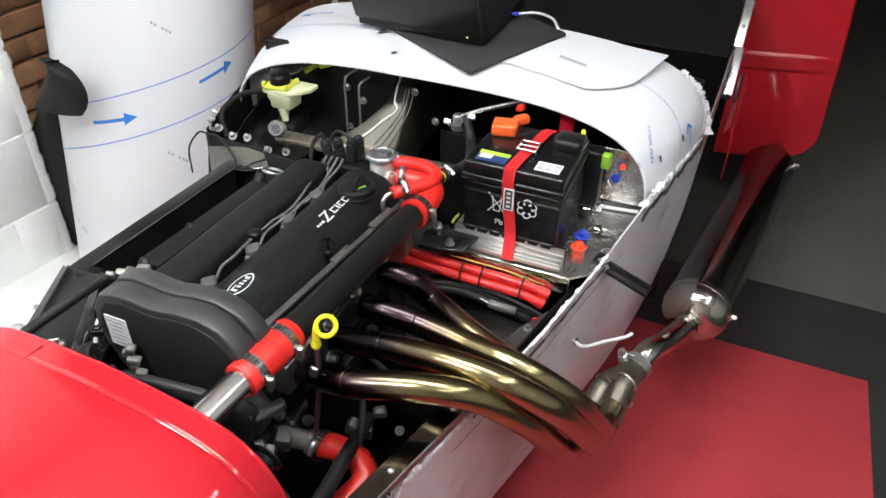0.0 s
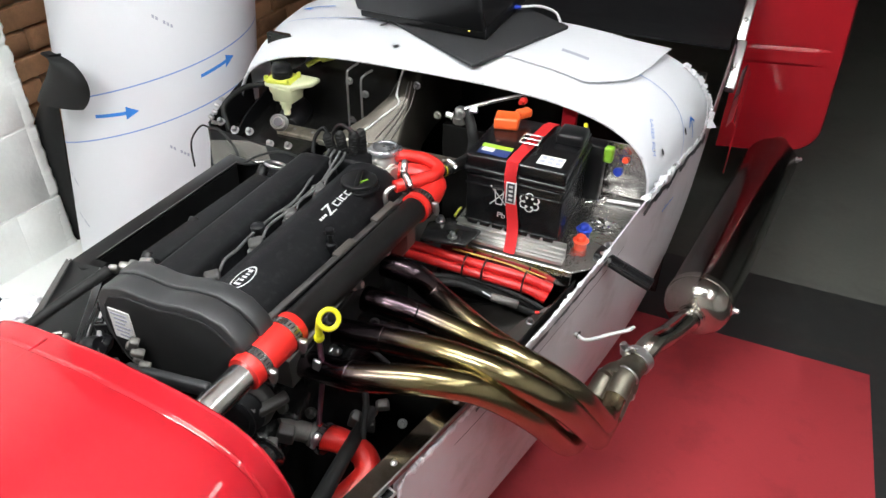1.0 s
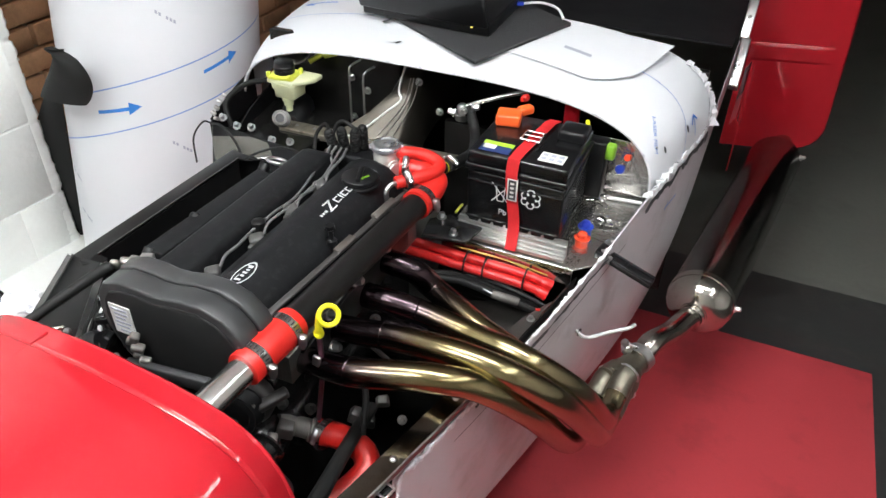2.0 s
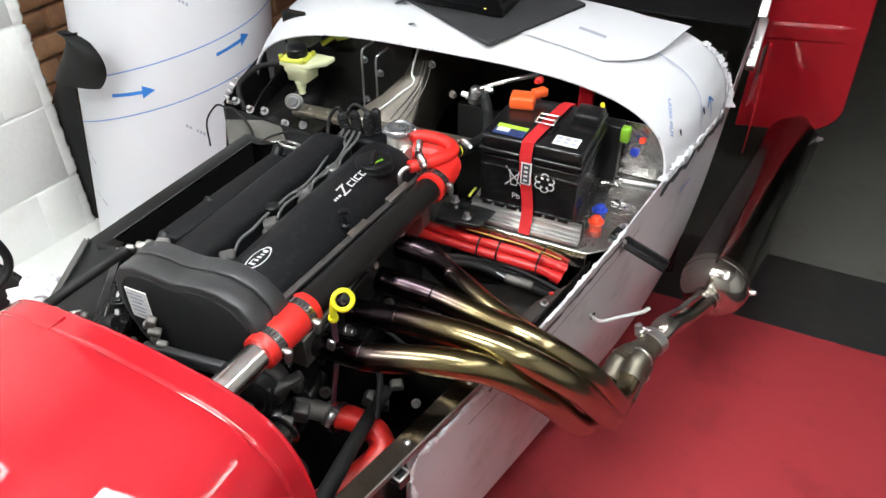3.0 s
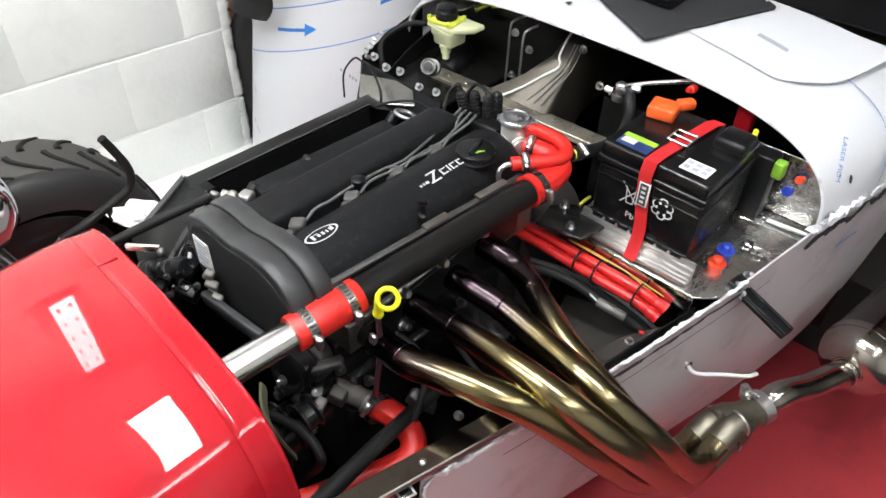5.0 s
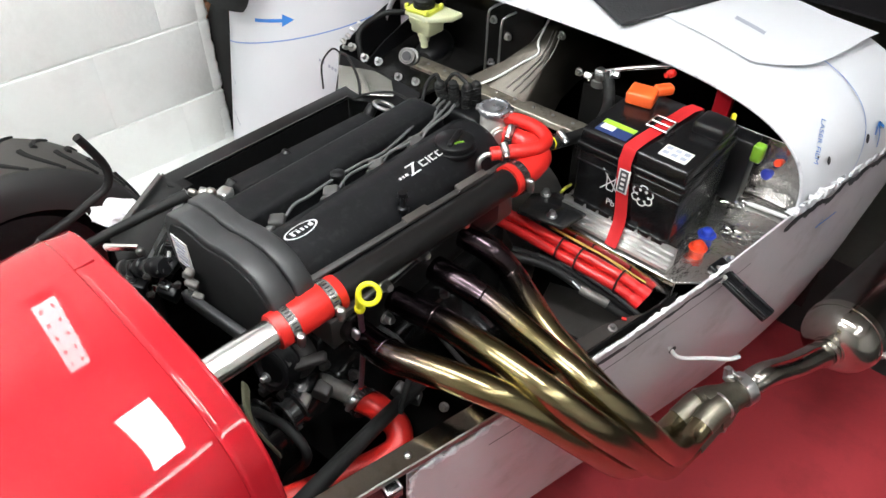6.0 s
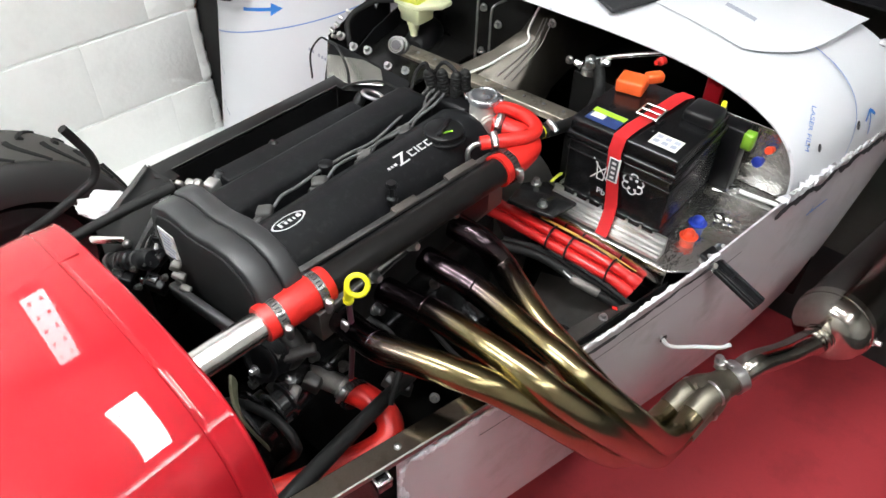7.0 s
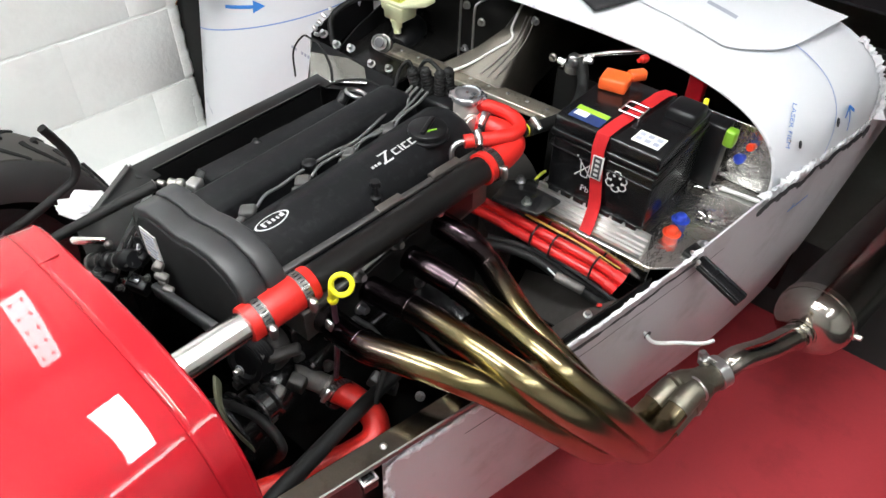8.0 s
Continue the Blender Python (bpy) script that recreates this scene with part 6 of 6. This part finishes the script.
part("tab", bm, STEEL, dip)

# ---- exhaust ----
exh = thing("exhaust_system", (0.5, 0.4, 0.1), "heat-tinted four-branch manifold with side collector and polished silencer", "exhaust")
PR = 0.0204
BENDS = {
    0: ((0.135, -0.018, 0.615), (0.19, -0.030, 0.634), (0.242, -0.036, 0.648), (0.295, -0.024, 0.655), (0.347, -0.008, 0.656), (0.392, 0.016, 0.640), (0.430, 0.050, 0.595), (0.465, 0.100, 0.520), (0.490, 0.18, 0.400), (0.496, 0.258, 0.312), (0.499, 0.308, 0.278), (0.507, 0.360, 0.282), (0.514, 0.405, 0.298)),
    1: ((0.135, 0.052, 0.622), (0.19, 0.058, 0.624), (0.24, 0.060, 0.632), (0.289, 0.056, 0.642), (0.347, 0.051, 0.650), (0.404, 0.053, 0.646), (0.451, 0.067, 0.622), (0.494, 0.104, 0.565), (0.530, 0.20, 0.425), (0.536, 0.268, 0.336), (0.537, 0.310, 0.304), (0.543, 0.360, 0.302), (0.549, 0.405, 0.316)),
    2: ((0.125, 0.138, 0.622), (0.19, 0.142, 0.620), (0.25, 0.150, 0.610), (0.335, 0.140, 0.607), (0.408, 0.124, 0.613), (0.461, 0.131, 0.590), (0.508, 0.168, 0.527), (0.537, 0.240, 0.415), (0.541, 0.300, 0.350), (0.540, 0.340, 0.328), (0.543, 0.380, 0.334), (0.548, 0.415, 0.348)),
    3: ((0.130, 0.205, 0.642), (0.165, 0.208, 0.642), (0.206, 0.218, 0.628), (0.234, 0.230, 0.594), (0.285, 0.206, 0.590), (0.345, 0.180, 0.582), (0.400, 0.173, 0.565), (0.450, 0.188, 0.515), (0.485, 0.235, 0.425), (0.499, 0.292, 0.346), (0.500, 0.338, 0.314), (0.505, 0.380, 0.314), (0.513, 0.415, 0.328)),
}
for k, pts in BENDS.items():
    prim = part("primary_pipe", tube(B(), pts, PR, 20, 8), TINTED, exh, "heat-tinted gold and purple header pipe")
    bm = B()
    d = Vector(pts[2]) - Vector(pts[1])
    torus(bm, Vector(pts[1]) + d * 0.9, d, PR, 0.0012, 24, 6)
    part("weld", bm, TINTED, prim, "thin weld bead")
bm = B()
prism(bm, [(-0.03, 0.585), (0.29, 0.62), (0.29, 0.675), (-0.03, 0.645)], lambda a, b, c: Vector((c, a, b)), 0.1505, 0.158, 0.002)
part("flange", bm, RAILBLK, exh, "dark steel manifold flange")
bolts(exh, [((0.158, y, z), (1, 0, 0.2)) for y, z in ((0.035, 0.665), (0.11, 0.672), (0.195, 0.676), (0.035, 0.60))], 0.007, 0.012)
# collector: four sleeves meet in a short cone
CA, LINK = Vector((0.532, 0.412, 0.324)), Vector((0.604, 0.613, 0.322))
dC = (Vector((0.556, 0.478, 0.334)) - CA).normalized()
for k, pts in BENDS.items():
    e, f = Vector(pts[-1]), Vector(pts[-2])
    sleeve = part("collector_branch", tube(B(), (f, f.lerp(e, 0.5), e, e + dC * 0.016), PR + 0.0014, 18, 6), COLLECT, exh, "greyed steel collector branch")
    part("weld", torus(B(), e + dC * 0.014, dC, PR + 0.001, 0.0026, 22, 8), STEEL, sleeve, "bright weld bead")
bm = B()
rev(bm, CA + dC * 0.006, dC, [(0, 0.040), (0.010, 0.041), (0.024, 0.0375), (0.040, 0.0305), (0.052, 0.0265), (0.085, 0.0255)], 28)
for k in (0.6, 2.2, 3.9, 5.4):
    rev(bm, CA + dC * 0.022 + Vector((0.026 * math.cos(k), 0, 0.026 * math.sin(k))), dC, [(-0.02, 0.016), (0.008, 0.0145), (0.02, 0.008)], 14)
part("collector", bm, COLLECT, exh, "welded four-into-one collector")
CC = CA + dC * 0.078
cl = part("exhaust_clamp", rev(B(), CC, dC, [(0, 0.0262), (0, 0.030), (0.020, 0.030), (0.020, 0.0262)], 30, caps=False), STEEL, exh, "steel exhaust clamp")
bm = B()
c = CC + dC * 0.006 + Vector((-0.026, -0.004, 0.022))
box(bm, c, (0.016, 0.022, 0.016), (0, 35, 15), 0.002)
cyl(bm, c + Vector((-0.012, 0.0, 0.012)), c + Vector((0.022, -0.006, 0.016)), 0.004, 10)
bolt(bm, c + Vector((0.0, -0.006, 0.010)), (-0.3, -0.2, 1), 0.007, 0.014)
part("clamp_bolt", bm, STEEL, cl)
SA, SB = Vector((0.640, 0.744, 0.290)), Vector((0.748, 1.56, 0.296))
dS = (SB - SA).normalized()
part("link_pipe", tube(B(), (CC - dC * 0.01, CC + dC * 0.022, CC + dC * 0.05 + Vector((0.002, 0, 0.010)), LINK, Vector((0.628, 0.690, 0.306)), SA - dS * 0.03, SA + dS * 0.01), 0.0235, 22), STAINLESS, exh, "straw-tinted stainless link pipe")
bm = B()
L = (SB - SA).length
rev(bm, SA - dS * 0.026, dS, [(0, 0.0245), (0.002, 0.0285), (0.006, 0.0285), (0.007, 0.0262), (0.010, 0.0262), (0.011, 0.030), (0.015, 0.0305), (0.018, 0.040), (0.022, 0.049), (0.028, 0.0575), (0.036, 0.0655), (0.046, 0.0708), (0.058, 0.0730), (0.066, 0.0733)], 48, caps=False)
part("silencer_cone", bm, STAINLESS, exh, "polished domed end cap")
bm = B()
rev(bm, SA + dS * 0.039, dS, [(0, 0.0733), (L - 0.04, 0.0733), (L - 0.03, 0.071), (L - 0.025, 0.05)], 44)
part("silencer", bm, SILENCER, exh, "long polished stainless silencer")
band = part("silencer_band", rev(B(), SA + dS * 0.040, dS, [(0, 0.0733), (0.001, 0.0756), (0.016, 0.0756), (0.017, 0.0733)], 44, caps=False), STAINLESS, exh, "polished silencer strap")
part("strap_bolt", bolt(B(), SA + dS * 0.048 + Vector((0.074, 0, 0.0)), (1, -0.2, 0.3), 0.006, 0.012), STEEL, band)
part("tailpipe", rev(B(), SB, dS, [(-0.02, 0.03), (0.12, 0.03)], 20), STAINLESS, exh)
bolts(exh, [(SB + Vector((0.066, -0.02, 0.03)), (1, -0.3, 0.5))], 0.006, 0.012)

# ---- battery ----
bat = thing("battery", (0.298, 0.5, 0.581), "black car battery strapped down on the aluminium tray", "battery")
bm = B()
box(bm, (0.298, 0.506, 0.648), (0.176, 0.168, 0.134), bev=0.003)
for i in range(7):
    box(bm, (0.226 + 0.024 * i, 0.4195, 0.6205), (0.019, 0.008, 0.010), bev=0.0015)
part("case", bm, BLK_BAT, bat, "gloss black battery case")
for z in (0.622, 0.697):
    part("case_rib", box(B(), (0.298, 0.506, z), (0.179, 0.172, 0.003), bev=0.001), BLK_BAT, bat)
bm = B()
box(bm, (0.298, 0.506, 0.725), (0.186, 0.178, 0.012), bev=0.003)
box(bm, (0.298, 0.506, 0.742), (0.180, 0.172, 0.026), bev=0.005, seg=3)
lid = part("lid", bm, BLK_BAT, bat)
bm = B()
box(bm, (0.362, 0.548, 0.762), (0.05, 0.05, 0.022), (0, 0, 0), 0.006)
part("terminal_cover", bm, BLK_SMOOTH, bat, "black terminal cover")
bm = B()
box(bm, (0.237, 0.548, 0.766), (0.045, 0.040, 0.022), (0, 0, 12), 0.004)
box(bm, (0.258, 0.578, 0.772), (0.018, 0.030, 0.016), (0, 0, -35), 0.004)
part("terminal_cap", bm, ORANGE, bat, "orange positive terminal cap")
bm = B()
cyl(bm, (0.378, 0.575, 0.766), (0.374, 0.588, 0.770), 0.004, 10, 0.001)
part("terminal_tip", bm, YELLOW, bat)
def flat(c, sx, sy, m1, name, parent, label="", rz=0, h=0.0008):
    return part(name, box(B(), c, (sx, sy, h), (0, 0, rz), 0), m1, parent, label)


flat((0.252, 0.449, 0.7556), 0.055, 0.038, LABEL_BL, "maker_label", bat, "navy and green maker's label")
flat((0.252, 0.460, 0.7564), 0.055, 0.012, LABEL_GR, "label_band", bat)
flat((0.240, 0.446, 0.7566), 0.022, 0.014, LABEL_W, "label_panel", bat)
wl = flat((0.352, 0.452, 0.7556), 0.044, 0.032, LABEL_W, "warning_label", bat, "white warning label with dark pictograms")
for i in range(3):
    for j in range(2):
        flat((0.338 + 0.014 * i, 0.446 + 0.013 * j, 0.7564), 0.009, 0.008, INK_GREY, "pictogram", wl)
# front prints: crossed bin, recycling loop, Pb
FY = 0.4212
def bar2(bm, a, b, w):
    a, b = Vector((a[0], FY, a[1])), Vector((b[0], FY, b[1]))
    d = (b - a).normalized()
    s = Vector((-d.z, 0, d.x)) * w / 2
    bm.faces.new([bm.verts.new(p) for p in (a - s, b - s, b + s, a + s)])


bm = B()
for a, b in (((0.247, 0.697), (0.280, 0.659)), ((0.247, 0.659), (0.280, 0.697)), ((0.255, 0.692), (0.258, 0.662)), ((0.272, 0.692), (0.269, 0.662)), ((0.252, 0.692), (0.275, 0.692)), ((0.258, 0.662), (0.269, 0.662))):
    bar2(bm, (a[0] + 0.010, a[1] + 0.004), (b[0] + 0.010, b[1] + 0.004), 0.0020)
part("bin_mark", bm, SILVER_PR, bat, "printed crossed-out bin symbol")
bm = B()
for k in range(6):
    a0 = radians(90 + 60 * k)
    c0 = Vector((0.329 + 0.0115 * math.cos(a0), 0, 0.684 + 0.0115 * math.sin(a0)))
    for j in range(5):
        b0, b1 = a0 + radians(-135 + 54 * j), a0 + radians(-135 + 54 * (j + 1))
        bar2(bm, (c0.x + 0.0075 * math.cos(b0), c0.z + 0.0075 * math.sin(b0)), (c0.x + 0.0075 * math.cos(b1), c0.z + 0.0075 * math.sin(b1)), 0.0022)
part("recycling_mark", bm, SILVER_PR, bat, "printed recycling loop")
cu = bpy.data.curves.new("lettering", "FONT")
cu.body, cu.size, cu.align_x = "Pb", 0.016, "CENTER"
cu.materials.append(SILVER_PR)
tx = new("lettering", cu)
tx.parent = bat
tx.matrix_parent_inverse = Matrix.Translation(-bat.location)
tx.matrix_basis = pose(0.279, FY, 0.639, 90, 0, 0)
# strap over the battery
SXC = 0.294
bm = B()
path = [(0.389, 0.590), (0.396, 0.596), (0.412, 0.622), (0.4165, 0.640), (0.4165, 0.700), (0.412, 0.735), (0.418, 0.757), (0.445, 0.7595), (0.50, 0.7595), (0.57, 0.7595), (0.597, 0.753), (0.601, 0.70), (0.601, 0.60)]
rows = []
for y, z in path:
    k = (y - 0.41) * 0.10
    k += 0.017 * max(0.0, min(1.0, (0.69 - z) / 0.10)) if y < 0.45 else 0.0
    rows.append([Vector((SXC - 0.0105 + k, y, z)), Vector((SXC + 0.0105 + k, y, z))])
loft(bm, rows)
strap = thing("battery_strap", (SXC, 0.41, 0.583), "red webbing strap with a metal buckle over the battery", "strap")
solid(part("webbing", bm, RED_WEB, strap, sharp=60), 0.0016, 1.0)
bm = B()
for x in (-0.0165, 0.0165):
    box(bm, (SXC + 0.008 + x, 0.495, 0.7645), (0.003, 0.036, 0.008), bev=0.001)
for y in (-0.017, 0.0, 0.017):
    cyl(bm, (SXC + 0.008 - 0.017, 0.495 + y, 0.7655), (SXC + 0.008 + 0.017, 0.495 + y, 0.7655), 0.0022, 8)
part("buckle", bm, CHROME, strap, "chrome cam buckle")
bm = B()
box(bm, (SXC + 0.003, 0.4130, 0.700), (0.019, 0.002, 0.044), bev=0.0008)
pb = part("slide_plate", bm, LABEL_W, strap, "aluminium slide plate with illegible mark")
bm = B()
box(bm, (SXC + 0.003, 0.4117, 0.700), (0.0135, 0.0008, 0.038), bev=0)
part("mark", bm, LABEL_DK, pb)
bm = B()
for k in range(4):
    box(bm, (SXC + 0.003, 0.4112, 0.687 + 0.0086 * k), (0.007, 0.0006, 0.0042), bev=0)
part("print_bar", bm, SILVER_PR, pb)
# things behind the battery
bm = B()
box(bm, (0.418, 0.625, 0.700), (0.018, 0.02, 0.03), bev=0.004)
part("connector_block", bm, GREEN_FIT, car, "green and black connector block")
bm = B()
box(bm, (0.388, 0.635, 0.655), (0.045, 0.035, 0.12), bev=0.004)
part("fuse_box", bm, BLK_SMOOTH, car, "black fuse box behind the battery")
bm = B()
box(bm, (0.318, 0.70, 0.72), (0.03, 0.02, 0.10), bev=0.003)
part("red_bracket", bm, RED, car, "dark red upright behind the battery")
bm = B()
rev(bm, (0.235, 0.655, 0.762), (-0.2, -1, 0.1), [(0, 0.007), (0.010, 0.007), (0.012, 0.004), (0.020, 0.004)], 14)
part("red_fitting", bm, RED_SIL, car, "small red fitting")

# ---- brake fluid reservoir ----
res = thing("brake_reservoir", (-0.32, 0.62, 0.64), "cream plastic brake fluid reservoir with a black cap", "fluid reservoir")
bm = B()
prism(bm, [(-0.349, 0.604), (-0.283, 0.604), (-0.250, 0.644), (-0.250, 0.674), (-0.349, 0.674)], lambda a, b, c: Vector((a, b, c)), 0.702, 0.7145, 0.004, 3)
part("body", bm, RESIN, res)
bm = B()
loft(bm, [[Vector((-0.309 + x * k, 0.630 + y * k, z)) for x, y in ((-0.032, -0.022), (-0.028, -0.026), (0.025, -0.026), (0.029, -0.022), (0.029, 0.026), (-0.032, 0.026))] for k, z in ((0.76, 0.669), (0.86, 0.672), (0.88, 0.686), (1.0, 0.693), (1.02, 0.703))], closed=True, caps=True)
part("lower_chamber", bm, RESIN, res)
part("outlet", rev(B(), (-0.309, 0.620, 0.638), (0, 0, 1), [(0, 0.008), (0.012, 0.008), (0.014, 0.011), (0.022, 0.011), (0.026, 0.014), (0.033, 0.014)], 16), RESIN, res, "cream outlet spigot")
bm = B()
box(bm, (-0.318, 0.630, 0.717), (0.060, 0.052, 0.010), (0, 0, 8), 0.003)
for dx, dy in ((-1, -1), (1, -1), (1, 1), (-1, 1)):
    box(bm, (-0.318 + 0.027 * dx, 0.630 + 0.023 * dy, 0.722), (0.008, 0.010, 0.012), (0, 0, 8), 0.002)
part("collar", bm, YELLOW_GREEN, res, "yellow-green clip collar")
bm = B()
rev(bm, (-0.318, 0.630, 0.7225), (0, 0, 1), [(0, 0.0225), (0.006, 0.0232), (0.007, 0.0215), (0.009, 0.0215), (0.010, 0.0232), (0.016, 0.0232), (0.018, 0.021), (0.026, 0.0205), (0.028, 0.018)], 30)
part("cap", bm, BLK_SMOOTH, res, "ribbed black screw cap")
bm = B()
tube(bm, ((-0.30, 0.70, 0.725), (-0.27, 0.73, 0.742), (-0.24, 0.735, 0.752), (-0.22, 0.73, 0.757)), 0.006, 8)
box(bm, (-0.25, 0.73, 0.745), (0.05, 0.02, 0.015), (0, -15, 20), 0.004)
part("level_sensor_lead", bm, YELLOW_GREEN, res, "yellow-green sensor lead")
bm = B()
rev(bm, (-0.345, 0.70, 0.735), (0.1, -0.3, 1), [(0, 0.04), (0.003, 0.04), (0.004, 0.035)], 26)
part("disc", bm, ALU_DULL, res, "grey metal disc")
hose = part("fluid_hose", tube(B(), ((-0.36, 0.62, 0.70), (-0.39, 0.58, 0.70), (-0.40, 0.52, 0.68), (-0.37, 0.49, 0.64)), 0.006, 10), BLK_RUB, res)

# ---- laptop on its mat ----
mat_ob = thing("rubber_mat", (0.05, 0.85, 0.83), "black woven mat laid on the scuttle", "mat")
bm = B()
box(bm, (0, 0, 0), (0.36, 0.27, 0.009), bev=0.003)
bm.transform(pose(0.02, 0.875, 0.8255, 6.0, 0, 0) @ pose(0, 0, 0, 0, 0, -28))
part("sheet", bm, MATCLOTH, mat_ob)
lap = thing("laptop", (-0.03, 0.9, 0.835), "black laptop standing open on the mat, lid towards the nose", "laptop")
LM = pose(-0.045, 0.90, 0.8325, 6.5, 0, 0) @ pose(0, 0, 0, 0, 0, -3)
bm = B()
box(bm, (0, 0, 0.016), (0.31, 0.23, 0.028), bev=0.004)
bm.transform(LM)
part("base", bm, BLK_SMOOTH, lap)
bm = B()
box(bm, (0, 0, 0.105), (0.31, 0.014, 0.21), bev=0.005)
bm.transform(LM @ pose(0, -0.120, 0.024, 16, 0, 0))
part("screen_lid", bm, BLK_SMOOTH, lap)
bm = B()
for x in (-0.1, 0.1):
    cyl(bm, (x - 0.025, -0.113, 0.028), (x + 0.025, -0.113, 0.028), 0.009, 14, 0.002)
bm.transform(LM)
part("hinge", bm, BLK_GLOSS, lap)
bm = B()
box(bm, (0.115, -0.1155, 0.018), (0.004, 0.002, 0.004), bev=0)
bm.transform(LM)
part("power_led", bm, LED, lap, "small glowing amber light")
bm = B()
for x, w in ((0.138, 0.014), (-0.13, 0.012)):
    box(bm, (x, -0.1155, 0.022), (w, 0.002, 0.006), bev=0.0005)
bm.transform(LM)
part("sticker", bm, SILVER_PR, lap, "small pale sticker with illegible print")
usb = part("usb_lead", tube(B(), ((0.115, 0.93, 0.85), (0.16, 0.95, 0.852), (0.20, 0.94, 0.848), (0.225, 0.90, 0.842)), 0.003, 8), SILVER_PR, None, "thin pale data lead from the laptop", category="cable")
part("plug", box(B(), (0.108, 0.928, 0.850), (0.034, 0.012, 0.008), (0, 0, 14), 0.002), BLUE_CAP, usb, "blue plug")

# ---- pieces of the walls ----
def block_mesh(L, H, D, seed):
    r = random.Random(seed)
    bm = B()
    box(bm, (0, 0, 0), (D, L, H), bev=0.003, seg=2)
    for v in bm.verts:
        v.co += Vector((r.uniform(-0.0015, 0.0015), r.uniform(-0.001, 0.001), r.uniform(-0.0015, 0.0015)))
    for f in bm.faces:
        f.smooth = True
    me = bpy.data.meshes.new("block")
    bm.to_mesh(me)
    bm.free()
    return me


def lay(me, material, parent, name, place, turn):
    if not me.materials:
        me.materials.append(material)
    ob = new(name, me)
    ob.parent = parent
    ob.matrix_basis = Matrix.Translation(place) @ Euler((0, 0, turn)).to_matrix().to_4x4()
    return ob


BL = 0.44
full = [block_mesh(BL + 0.004, COURSE - 0.0075, 0.03, k) for k in range(6)]
endb = {}
br = random.Random(3)
for row in range(-1, 10):
    z = 0.422 - COURSE / 2 + COURSE * (row - 1)
    if z < 0.05:
        continue
    y = WALL_END
    L = 0.345 if row % 2 == 1 else 0.14
    if L not in endb:
        endb[L] = [block_mesh(L + 0.004, COURSE - 0.0075, 0.03, 20 + k) for k in range(3)]
    pieces = endb[L]
    while y > -2.4:
        lay(br.choice(pieces), WHITE_PAINT, block_wall, "block", wall_pt(y - L / 2, z, -0.015 + br.uniform(-0.0010, 0.0010)), -SKEW)
        y -= L
        L, pieces = BL, full
# chipped, paint-clogged arris at the end of the wall
bm = B()
rows = []
for i in range(320):
    z = 0.0065 + 1.1 * i / 319
    a = 0.006 * noise.noise(Vector((z * 38, 1.3, 0))) + 0.004 * noise.noise(Vector((z * 140, 4.1, 0)))
    if abs(((z - 0.422 + 0.5 * COURSE) % COURSE) - 0.5 * COURSE) < 0.006:
        a -= 0.008
    rows.append([wall_pt(WALL_END - 0.03, z, 0.0006), wall_pt(WALL_END - 0.004, z, 0.0022 + 0.3 * a), wall_pt(WALL_END + 0.006 + a, z, -0.006 + 0.4 * a), wall_pt(WALL_END + 0.002 + 0.5 * a, z, -0.03)])
loft(bm, rows)
part("rough_arris", bm, WHITE_PAINT, block_wall, "chipped, thickly painted edge of the blocks", sharp=180)
bricks = [block_mesh(0.205, 0.064, 0.03, 40 + k) for k in range(4)]
for row in range(32):
    for i in range(9):
        y = 0.62 + 0.22 * i + (0.11 if row % 2 else 0)
        lay(br.choice(bricks), BRICK, brick_wall, "brick", Vector((WALL_X - 0.21 + br.uniform(-0.002, 0.002), y, 0.04 + 0.075 * row)), 0.0)
